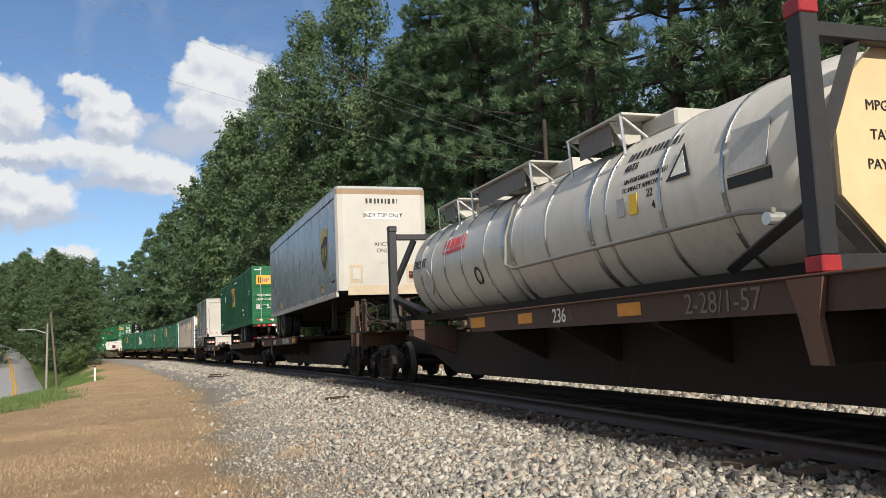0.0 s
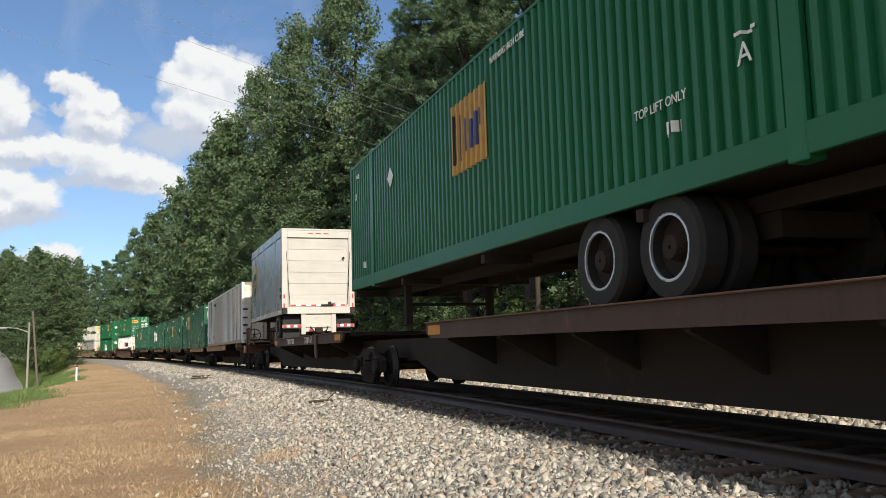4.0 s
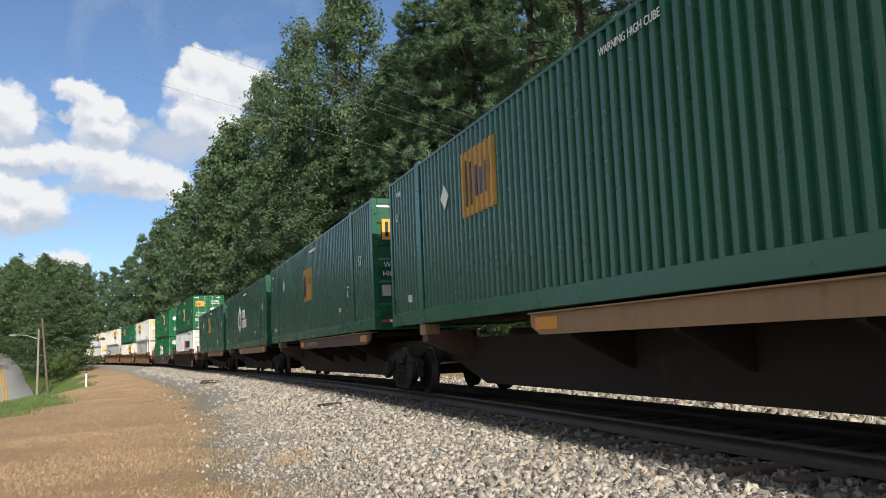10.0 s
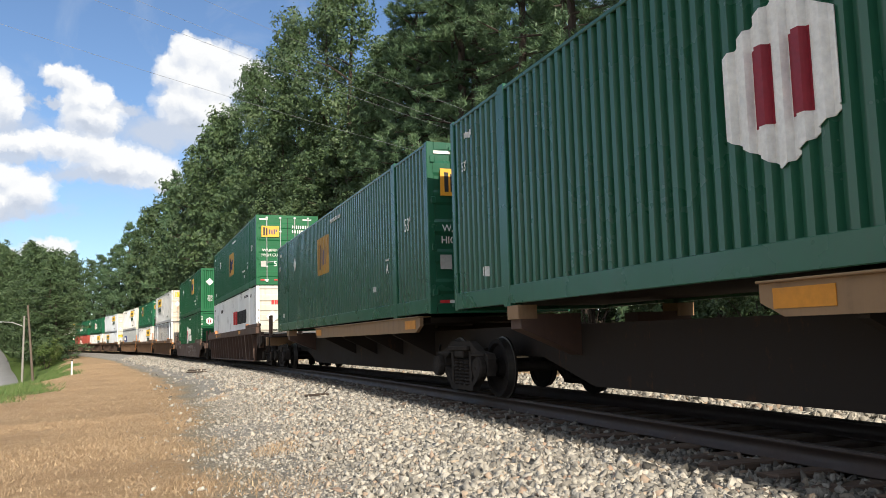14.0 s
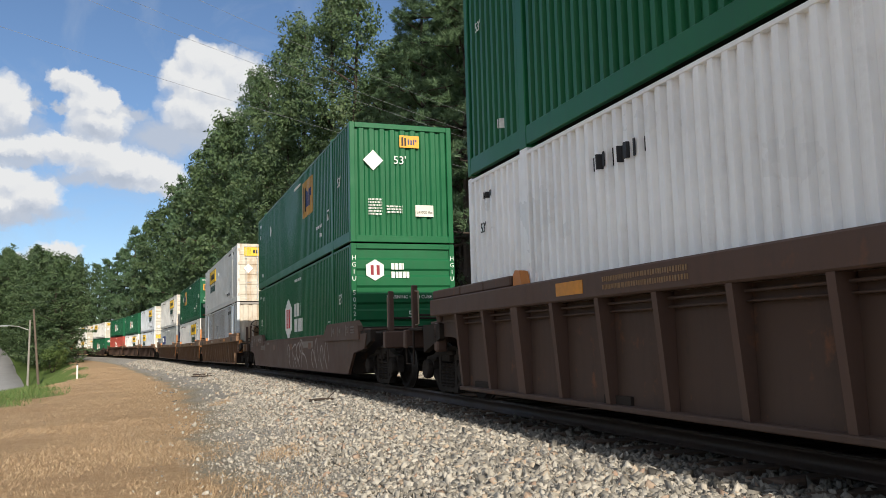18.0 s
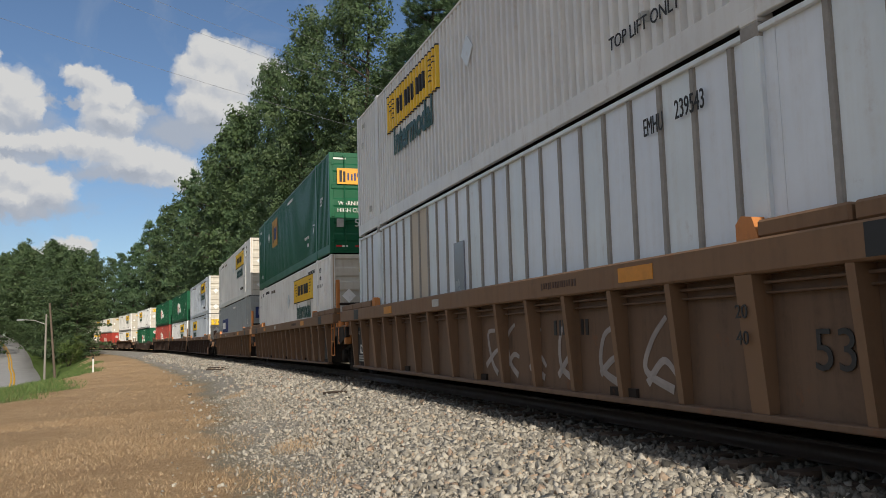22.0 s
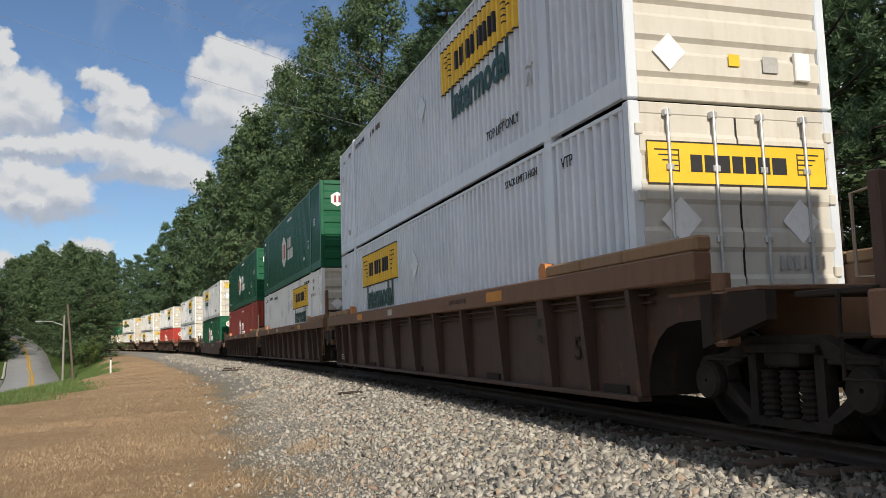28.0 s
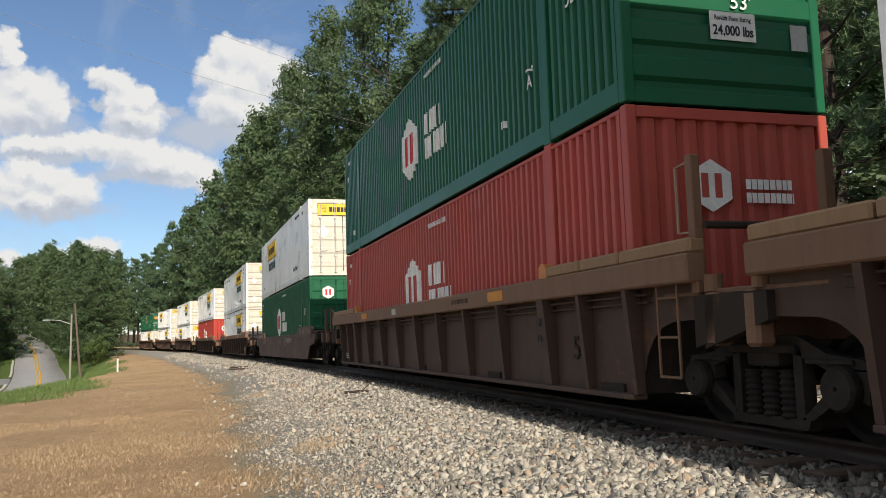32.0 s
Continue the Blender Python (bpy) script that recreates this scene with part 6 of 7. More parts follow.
def end_hex(c, doors_end, mat=None, bar=None, ids=True, sign_low=False):
    y0 = -0.72
    if not sign_low:
        hexagon(c, face(y0, 2.26 if not doors_end else 2.45, E0 + 0.012), 0.25, mat or WHITE_MARK, bar or MARK_CRIMSON, "white hexagon with red bars")
        for k, (w, z) in enumerate(((0.32, 0.09), (0.46, -0.11))):
            bars(c, face(y0 + 0.40 + w / 2, (2.26 if not doors_end else 2.45) + z, E0 + 0.012), w, 0.15, WHITE_MARK, seed=41 + k, name="wordmark_blocks")
        write("WARNING HIGH CUBE", 0.115, WHITE_MARK, c, face(0.12, 1.62, E0 + 0.012), squeeze=0.95)
        write("53'", 0.24, WHITE_MARK, c, face(0.22, 1.20, E0 + 0.014))
    else:
        rating_sign(c, face(0.10, 0.92, E0 + 0.012), 0.95)
        sign(c, GREY_MARK, face(0.98, 0.85, E0 + 0.012), 0.22, 0.30, name="document_holder")
    if ids:
        for y in (-1.225, 1.225):
            for k, ch in enumerate("HGIU 502264"):
                if ch != " ":
                    write(ch, 0.15, WHITE_MARK, c, face(y, 2.55 - k * 0.165, E0 + 0.004))


def end_yellow_panel(c, small=False):
    if small:
        yellow_sign(c, face(0.0, 2.5, E0 + 0.008), 0.95, 0.26)
        write("Intermodal", 0.19, MARK_GREEN, c, face(0.0, 2.26, E0 + 0.008), bold=0.004)
    else:
        yellow_sign(c, face(0.0, 2.52, E0 + 0.008), 0.95, 0.26)
        write("Intermodal", 0.17, MARK_GREEN, c, face(0.0, 2.28, E0 + 0.008), bold=0.004)
    bars(c, face(0.03, 1.92, E0 + 0.008), 0.7, 0.10, GREY_MARK, seed=52)
    for z in (1.72, 0.52):
        diamond(c, face(-0.78, z, E0 + 0.010), 0.20, WHITE)
    sign(c, YELLOW, face(0.03, 0.48, E0 + 0.008), 0.14, 0.13, name="sticker")
    sign(c, GREY_MARK, face(0.50, 0.46, E0 + 0.008), 0.20, 0.18, name="sticker")
    cuboid("document_box", WHITE, c, (E0 - 0.02, E0 + 0.03, 0.82, 1.02, 0.30, 0.62), 0.01)


def end_yellow_doors(c, wide=True):
    yellow_sign(c, face(0.0, 2.25 if wide else 2.5, E0 + 0.020), 2.25 if wide else 1.9, 0.46)
    for y in (-0.75, 0.75):
        diamond(c, face(y, 1.65, E0 + 0.016), 0.24, WHITE)
    bars(c, face(0.75, 1.2, E0 + 0.016), 0.6, 0.16, GREY_MARK, seed=55)


# ---- trailers ----
def tyre_pair(parent, x, z, r=0.50, inner=0.92, outer=1.22):
    for s in (-1, 1):
        for y0, y1 in ((inner - 0.32, inner - 0.06), (inner, outer)):
            bm = B()
            a, b = sorted((s * y0, s * y1))
            ring = [(r * 0.62, a), (r * 0.93, a), (r, a + 0.04), (r, b - 0.04), (r * 0.93, b), (r * 0.62, b)]
            n = 28
            rows = [[bm.verts.new((x + q * math.cos(2 * math.pi * k / n), y, z + q * math.sin(2 * math.pi * k / n))) for q, y in ring] for k in range(n)]
            for k in range(n):
                for j in range(len(ring)):
                    j2 = (j + 1) % len(ring)
                    bm.faces.new((rows[k][j], rows[(k + 1) % n][j], rows[(k + 1) % n][j2], rows[k][j2]))
            bmesh.ops.recalc_face_normals(bm, faces=bm.faces)
            w = part("wheel", bm, TYRE, parent, "worn black tyre")
            yc = (a + b) / 2
            yo = yc + s * 0.10
            bm = lathe(B(), [(r * 0.585, yo - 0.05), (r * 0.64, yo - 0.05), (r * 0.64, yo + 0.012 * s), (r * 0.60, yo + 0.02 * s)], False, 28, (x, 0, z))
            part("rim", bm, CHROME, w, "pale steel rim ring")
            bm = lathe(B(), [(0.02, yc - 0.02), (r * 0.58, yc - 0.02), (r * 0.58, yc + 0.02), (r * 0.30, yc + 0.03), (r * 0.22, yc + s * 0.14), (0.02, yc + s * 0.14)], False, 24, (x, 0, z))
            part("wheel_disc", bm, BLACK_STEEL, w, "dark wheel disc and hub")
    part("axle", rod(B(), (x, -1.0, z), (x, 1.0, z), 0.07, 10), BLACK_STEEL, parent)


def shield(c, x, z, h):
    """Plain shield emblem on the side: dark field, yellow edge."""
    def outline(k):
        return [(-0.40 * k, 0.42 * k), (-0.2 * k, 0.49 * k), (0, 0.51 * k), (0.2 * k, 0.49 * k), (0.40 * k, 0.42 * k), (0.40 * k, 0.0), (0.34 * k, -0.22 * k), (0.2 * k, -0.38 * k), (0, -0.50 * k), (-0.2 * k, -0.38 * k), (-0.34 * k, -0.22 * k), (-0.40 * k, 0.0)]
    gold = plain("gold emblem", (0.50, 0.38, 0.05), 0.45, 0.0, 5.0, 0.2)
    ob = part("emblem", prism(B(), outline(h), -0.004, 0.002, "xy"), gold, c, "gold-edged shield emblem")
    ob.matrix_local = side(x, z, -1.302)
    field = part("emblem_field", prism(B(), outline(h * 0.90), 0.0, 0.006, "xy"), DARK, ob, "dark brown field")
    cap = [(-0.36 * h, 0.40 * h), (0, 0.47 * h), (0.36 * h, 0.40 * h), (0.36 * h, 0.28 * h), (0.1 * h, 0.30 * h), (-0.36 * h, 0.12 * h)]
    part("emblem_cap", prism(B(), cap, 0.004, 0.010, "xy"), gold, ob)
    for k in range(3):
        part("emblem_block", box(B(), (-0.24 + 0.19 * k) * h, (-0.16 + 0.19 * k) * h, (-0.18, -0.26, -0.14)[k] * h, 0.08 * h, 0.005, 0.010), gold, ob)


def trailer_shell(L, nose_front, label, rib=1.2):
    """Van trailer body with posts, rails and a curb of reflective tape. Its bottom edge is at 0."""
    c = thing("semi_trailer", label, "semi-trailer", "trailers on spine wagons")
    h, y, H = L / 2, 1.295, 3.04
    out = [(-h, -y + 0.03), (-h + 0.02, -y), (h - 0.16, -y), (h - 0.05, -y + 0.05), (h, -y + 0.18), (h, y - 0.18), (h - 0.05, y - 0.05), (h - 0.16, y), (-h + 0.02, y), (-h, y - 0.03)]
    if not nose_front:
        out = [(h - 0.06, -y), (h - 0.06, y), (-h + 0.16, y), (-h, y - 0.18), (-h, -y + 0.18), (-h + 0.16, -y)]
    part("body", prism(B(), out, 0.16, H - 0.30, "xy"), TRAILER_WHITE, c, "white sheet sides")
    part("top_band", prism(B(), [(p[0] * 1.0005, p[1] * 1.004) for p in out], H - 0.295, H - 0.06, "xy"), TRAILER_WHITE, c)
    part("roof", prism(B(), [(p[0] * 0.998, p[1] * 0.985) for p in out], H - 0.058, H, "xy"), GREY_MARK, c)
    for s in (-1, 1):
        cuboid("bottom_rail", GREY_MARK, c, (-h + 0.02, h - 0.17, *sorted((s * 1.24, s * 1.312)), 0.0, 0.158), 0.01)
        cuboid("top_rail", BLACK_STEEL, c, (-h + 0.05, h - 0.18, *sorted((s * 1.296, s * 1.308)), H - 0.33, H - 0.305), 0.004)
        n = int(L / rib)
        for k in range(1, n):
            x = -h + L * k / n
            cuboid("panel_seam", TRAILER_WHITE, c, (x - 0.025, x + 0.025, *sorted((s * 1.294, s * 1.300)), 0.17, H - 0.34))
    for k in range(int(L / 0.85)):
        tape(c, side(-h + 0.5 + k * 0.85, 0.115, -1.314), 0.36, 2, 0.05, k)
    cuboid("floor_frame", BLACK, c, (-h + 0.1, h - 0.2, -1.2, 1.2, 0.125, 0.155))
    beam = mesh_of(prism(B(), [(-0.035, 0.01), (0.035, 0.01), (0.035, 0.02), (0.006, 0.024), (0.006, 0.124), (-0.006, 0.124), (-0.006, 0.024), (-0.035, 0.02)], -1.235, 1.235), BLACK)
    for k in range(int((L - 0.5) / 0.28)):
        ob = new("cross_member", beam)
        ob.parent = c
        ob.matrix_local = pose(-h + 0.25 + k * 0.28, 0, 0)
    return c


def landing_gear(c, x, z0):
    for s in (-1, 1):
        bm = B()
        box(bm, x - 0.07, x + 0.07, *sorted((s * 0.80, s * 0.94)), z0, 0.02, 0.01)
        box(bm, x - 0.14, x + 0.14, *sorted((s * 0.72, s * 1.02)), z0 - 0.03, z0, 0.005)
        rod(bm, (x - 0.05, s * 0.87, -0.1), (x - 0.75, s * 0.6, 0.05), 0.03, 6)
        part("landing_leg", bm, BLACK_STEEL, c)
    part("cross_brace", rod(B(), (x, -0.85, z0 * 0.55), (x, 0.85, z0 * 0.55), 0.03, 8), BLACK_STEEL, c)


def nose_trailer():
    L = 13.64
    c = trailer_shell(L, True, "long white van trailer, nose first, on a spine wagon")
    h = L / 2
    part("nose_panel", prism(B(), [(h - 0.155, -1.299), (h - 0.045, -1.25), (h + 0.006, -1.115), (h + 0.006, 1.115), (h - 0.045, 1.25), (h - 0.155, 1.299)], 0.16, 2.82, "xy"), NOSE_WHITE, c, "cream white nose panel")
    part("nose_cap", prism(B(), [(h - 0.17, -1.303), (h - 0.04, -1.255), (h + 0.012, -1.12), (h + 0.012, 1.12), (h - 0.04, 1.255), (h - 0.17, 1.303)], 2.82, 2.95, "xy"), plain("tan rubber cap", (0.30, 0.21, 0.13), 0.7), c, "tan weathered top cap")
    cuboid("nose_plate", plain("ply panel", (0.48, 0.40, 0.29), 0.6, 0.0, 6.0, 0.15), c, (h + 0.004, h + 0.016, -1.02, 1.02, 0.03, 0.30), 0.003, "tan lower plate")
    for y, lab in ((-0.78, "tan framed service hatch"), (0.82, "tan panel with air and light couplings")):
        ob = cuboid("hatch", plain("hatch tan", (0.46, 0.38, 0.27), 0.6, 0.0, 6.0, 0.15), c, (h + 0.004, h + 0.018, y - 0.18, y + 0.18, 0.36, 0.86), 0.004, lab)
        cuboid("hatch_plate", NOSE_WHITE if y < 0 else DARK, ob, (h + 0.018, h + 0.032, y - 0.11, y + 0.11, 0.46, 0.76 if y < 0 else 0.66), 0.004)
    for k, m in enumerate((MARK_RED, MARK_BLUE, DARK, MARK_RED)):
        part("coupling", rod(B(), (h + 0.03, 0.73 + 0.06 * k, 0.55), (h + 0.10, 0.73 + 0.06 * k, 0.58), 0.025, 8), m, c)
    bars(c, face(0.0, 2.62, h + 0.012), 0.92, 0.15, DARK, seed=61)
    sign(c, WHITE_MARK, face(0.02, 2.22, h + 0.010), 1.02, 0.20, name="notice")
    write("INDY TDP ONLY", 0.165, DARK, c, face(0.02, 2.22, h + 0.016), bold=0.004, squeeze=0.9)
    write("AHCTN", 0.16, DARK, c, face(0.02, 1.42, h + 0.010))
    write("ONLY", 0.16, DARK, c, face(0.02, 1.24, h + 0.010))
    bars(c, face(0.02, 0.92, h + 0.010), 0.30, 0.09, GREY_MARK, seed=63)
    shield(c, h - 1.75, 1.45, 1.30)
    write("LIFT", 0.10, DARK, sign(c, YELLOW, side(h - 2.12, 0.38, -1.300), 0.21, 0.25, "yellow lift sticker", "sticker"), pose(0, 0.03, 0.006), bold=0.003)
    sign(c, YELLOW, side(-h + 3.0, 0.36, -1.300), 0.22, 0.22, "yellow lift sticker", "sticker")
    bars(c, side(h - 0.6, 0.45, -1.300), 0.45, 0.06, DARK, seed=64)
    landing_gear(c, h - 2.6, -0.82)
    for x in (-h + 1.5, -h + 2.75):
        tyre_pair(c, x, -0.38)
    cuboid("suspension", BLACK_STEEL, c, (-h + 0.8, -h + 3.4, -0.55, 0.55, -0.30, 0.02))
    return c, L


def short_trailer():
    L = 8.0
    c = trailer_shell(L, False, "short white van trailer with its roller door forward")
    h = L / 2
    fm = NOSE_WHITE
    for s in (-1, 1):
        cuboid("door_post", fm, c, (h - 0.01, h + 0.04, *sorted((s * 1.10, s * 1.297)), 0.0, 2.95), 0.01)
        for z in (0.30, 0.62):
            cuboid("marker_light", MARK_RED, c, (h + 0.04, h + 0.055, *sorted((s * 1.20, s * 1.25)), z - 0.07, z + 0.07), 0.004)
        cuboid("dock_bumper", BLACK, c, (h + 0.0, h + 0.10, *sorted((s * 1.12, s * 1.30)), 0.02, 0.22), 0.02)
        cuboid("guard_leg", fm, c, (h - 0.12, h + 0.0, *sorted((s * 0.46, s * 0.62)), -0.72, 0.0), 0.01)
        tape(c, face(s * 0.95, -0.42, h + 0.02), 0.62, 5, 0.09)
        cuboid("guard_wing", fm, c, (h - 0.05, h + 0.012, *sorted((s * 0.64, s * 1.28)), -0.48, -0.37), 0.01)
        cuboid("mud_flap", BLACK, c, (h - 0.32, h - 0.30, *sorted((s * 0.62, s * 1.22)), -0.85, -0.05))
        bm = B()
        rod(bm, (h + 0.05, s * 1.02, 0.30), (h + 0.05, s * 1.14, 2.2), 0.008, 6)
        part("pull_strap", bm, BLACK, c)
    cuboid("door_header", fm, c, (h - 0.01, h + 0.04, -1.099, 1.099, 2.70, 2.95), 0.01)
    for y in (-0.28, 0.0, 0.28):
        cuboid("marker_light", MARK_RED, c, (h + 0.04, h + 0.055, y - 0.09, y + 0.09, 2.84, 2.87), 0.004)
    for k in range(6):
        cuboid("door_slat", NOSE_WHITE, c, (h - 0.06, h - 0.03, -1.06, 1.06, 0.26 + k * 0.405, 0.26 + (k + 1) * 0.405 - 0.008), 0.005)
    cuboid("rear_sill", fm, c, (h - 0.01, h + 0.05, -1.11, 1.11, 0.0, 0.24), 0.01)
    cuboid("door_gap", GREY_MARK, c, (h - 0.055, h - 0.045, -1.10, 1.10, 0.24, 2.70))
    tape(c, face(0.0, 0.30, h - 0.026), 1.95, 11, 0.05)
    bm = B()
    box(bm, h + 0.012, h + 0.06, 0.08, 0.52, 0.27, 0.33, 0.01)
    box(bm, h + 0.012, h + 0.07, 0.34, 0.44, 0.25, 0.42, 0.01)
    part("latch", bm, BLACK_STEEL, c, "dark cast door latch")
    cuboid("latch_plate", GREY_MARK, c, (h + 0.012, h + 0.03, 0.45, 0.60, 0.36, 0.41))
    part("chain_eye", rod(B(), (h + 0.03, 0.90, 1.98), (h + 0.05, 0.90, 1.98), 0.05, 10), BLACK_STEEL, c)
    cuboid("rear_plate", fm, c, (h - 0.08, h - 0.03, -0.46, 0.46, -0.62, 0.0))
    bars(c, face(-0.05, -0.16, h - 0.024), 0.24, 0.09, GREY_MARK, seed=71)
    cuboid("guard_bar", fm, c, (h - 0.10, h + 0.012, -0.46, 0.46, -0.48, -0.37), 0.01)
    bm = B()
    box(bm, h - 0.03, h + 0.20, -0.14, 0.10, -0.68, -0.48, 0.03)
    limb(bm, [Vector((h + 0.02, -0.3, -0.45)), Vector((h + 0.1, -0.2, -0.62)), Vector((h + 0.02, 0.0, -0.70)), Vector((h + 0.1, 0.25, -0.60)), Vector((h + 0.02, 0.32, -0.45))], 0.022, 0.022, 7)
    part("tow_hook", bm, BOGIE, c, "black tow hook and hanging chains")
    part("glad_hand", rod(B(), (h + 0.02, -0.3, -0.55), (h + 0.12, -0.3, -0.6), 0.04, 8), MARK_RED, c, "red air coupling")
    shield(c, -2.82, 1.62, 1.35)
    for x in (2.6,):
        tyre_pair(c, x, -0.40)
    cuboid("suspension", BLACK_STEEL, c, (1.6, 3.6, -0.5, 0.5, -0.28, 0.02))
    landing_gear(c, -1.9, -0.80)
    for z in (0.62, 0.86):
        cuboid("vent", BLACK_STEEL, c, (h - 0.42, h - 0.22, -1.303, -1.292, z - 0.07, z + 0.07))
    return c, L


def chassis():
    """Road chassis under the green box: twin rails, tandem axles, rear guard towards the camera."""
    c = thing("container_chassis", "black road chassis under a green box", "chassis")
    for s in (-1, 1):
        part("rail", prism(B(), [(-8.0, -0.16), (8.0, -0.16), (8.0, 0.0), (-8.0, 0.0)], *sorted((s * 0.42, s * 0.54))), BLACK_STEEL, c)
    for x in (-7.7, -4, 0, 4, 7.9):
        cuboid("cross_member", BLACK_STEEL, c, (x - 0.06, x + 0.06, -1.28, 1.28, -0.14, -0.02))
    for x in (4.35, 3.1):
        tyre_pair(c, x, -0.42)
    cuboid("suspension", BLACK_STEEL, c, (2.4, 5.0, -0.5, 0.5, -0.40, -0.16))
    landing_gear(c, -5.0, -0.85)
    cuboid("light_bar", BLACK_STEEL, c, (8.0, 8.06, -1.25, 1.25, -0.14, -0.01), 0.01)
    tape(c, face(0.0, -0.075, 8.07), 1.0, 6, 0.10)
    for s in (-1, 1):
        for y in (0.72, 0.98):
            part("tail_light", rod(B(), (8.06, s * y, -0.075), (8.09, s * y, -0.075), 0.06, 14), MARK_RED, c, "round red tail light")
        cuboid("guard_leg", BLACK_STEEL, c, (7.9, 8.0, *sorted((s * 0.42, s * 0.54)), -0.66, -0.14))
    cuboid("guard_bar", BLACK_STEEL, c, (7.92, 8.02, -1.27, 1.27, -0.74, -0.64), 0.01)
    tape(c, face(0.0, -0.69, 8.026), 2.5, 14, 0.08)
    pl = sign(c, WHITE_MARK, face(0.05, -0.36, 8.03), 0.34, 0.20, "white plate", "plate")
    bars(pl, pose(0, -0.02, 0.006), 0.24, 0.07, GREY_MARK, seed=77)
    cuboid("plate_bracket", BLACK_STEEL, c, (7.98, 8.02, -0.16, 0.26, -0.50, -0.14))
    return c


def tank_container():
    """A long tank between two black end frames, with walkways on top."""
    c = thing("tank_container", "long cream-white tank between black end frames on a spine wagon", "tank container")
    h, r, zc = 6.05, 0.97, 0.96
    tank = paint("stained tank cladding", (0.52, 0.50, 0.45), 0.34, 0.45, (0.22, 0.17, 0.11), 0.12)
    RED_CAST = plain("worn red casting", (0.30, 0.022, 0.028), 0.5, 0.0, 8.0, 0.25)
    steel = plain("stainless band", (0.42, 0.42, 0.41), 0.3, 0.8, 14.0)
    bm = B()
    n = 48
    prof = [(-5.8, 0.0), (-5.8, 0.50), (-5.72, 0.78), (-5.55, 0.91), (-5.3, r), (5.3, r), (5.55, 0.91), (5.72, 0.78), (5.8, 0.50), (5.8, 0.0)]
    rows = [[bm.verts.new((x, q * math.cos(2 * math.pi * k / n), zc + q * math.sin(2 * math.pi * k / n))) for x, q in prof[1:-1]] for k in range(n)]
    for k in range(n):
        a, b = rows[k], rows[(k + 1) % n]
        for j in range(len(a) - 1):
            bm.faces.new((a[j], b[j], b[j + 1], a[j + 1]))
    bm.faces.new([q[0] for q in rows])
    bm.faces.new([q[-1] for q in rows][::-1])
    bmesh.ops.recalc_face_normals(bm, faces=bm.faces)
    for f in bm.faces:
        f.smooth = len(f.verts) == 4
    barrel = part("barrel", bm, tank, c, "cream cladding with brown stains")
    for x, wd in ((-4.75, 0.04), (-4.1, 0.06), (-3.3, 0.05), (-2.4, 0.04), (-1.35, 0.05), (-0.55, 0.12), (-0.25, 0.12), (0.9, 0.05), (2.1, 0.10), (2.5, 0.05), (3.6, 0.05), (4.6, 0.05)):
        bm = B()
        ring = [(x - wd / 2, r + 0.002), (x - wd / 2, r + 0.016), (x + wd / 2, r + 0.016), (x + wd / 2, r + 0.002)]
        rows = [[bm.verts.new((a, q * math.cos(2 * math.pi * k / n), zc + q * math.sin(2 * math.pi * k / n))) for a, q in ring] for k in range(n)]
        for k in range(n):
            for j in range(3):
                bm.faces.new((rows[k][j], rows[(k + 1) % n][j], rows[(k + 1) % n][j + 1], rows[k][j + 1]))
        bmesh.ops.recalc_face_normals(bm, faces=bm.faces)
        part("band", bm, steel, barrel, "bright steel band")
    for e in (-1, 1):
        x = e * h
        for s in (-1, 1):
            cuboid("frame_post", FRAME_BLACK, c, (*sorted((x, x - e * 0.16)), *sorted((s * 1.30, s * 1.14)), 0.12, 1.90), 0.01)
            for z0, z1 in ((0.0, 0.12), (1.90, 2.02)):
                cuboid("corner_casting", RED_CAST if e > 0 else FRAME_BLACK, c, (*sorted((x + e * 0.005, x - e * 0.175)), *sorted((s * 1.305, s * 1.13)), z0, z1), 0.01, "red corner casting" if e > 0 else "dark corner casting")
            bm = B()
            rod(bm, (x - e * 0.08, s * 1.2, 0.75), (x - e * 0.10, s * 0.75, 1.72), 0.07, 4)
            rod(bm, (x - e * 0.08, s * 1.2, 0.55), (x - e * 0.10, s * 0.72, 0.10), 0.07, 4)
            rod(bm, (x - e * 0.2, s * 1.2, 0.5), (x - e * 1.5, s * 0.9, 0.15), 0.06, 4)
            part("brace", bm, FRAME_BLACK, c)
        for z in (0.06, 1.78):
            cuboid("frame_beam", FRAME_BLACK, c, (*sorted((x - e * 0.02, x - e * 0.14)), -1.14, 1.14, z - 0.05, z + 0.07), 0.01)
        if e < 0:
            continue
        out = [(0.98 * math.cos(math.pi / 8 + k * math.pi / 4), zc + 0.98 * math.sin(math.pi / 8 + k * math.pi / 4)) for k in range(8)]
        pl = part("end_panel", prism(B(), out, *sorted((x - e * 0.21, x - e * 0.17)), "yz"), plain("tan end panel", (0.62, 0.47, 0.27), 0.6, 0.0, 4.0, 0.14), c, "tan octagonal end panel with lettering")
    xe = h - 0.165
    write("MPGM", 0.115, DARK, c, face(-0.45, 1.28, xe))
    write("TARE", 0.115, DARK, c, face(-0.45, 1.05, xe))
    write("PAYLOAD", 0.115, DARK, c, face(-0.38, 0.82, xe))
    # bottom saddle and side pipe
    for s in (-1, 1):
        cuboid("skid_beam", BLACK_STEEL, c, (-h + 0.16, h - 0.16, *sorted((s * 0.55, s * 0.75)), 0.0, 0.14))
    bm = B()
    pts = [(-0.35, -0.55, 1.79), (-0.35, -0.86, 1.50), (-0.35, -1.01, 1.08), (-0.30, -1.05, 0.66), (0.0, -1.06, 0.58), (4.9, -1.06, 0.60), (5.3, -1.04, 0.56)]
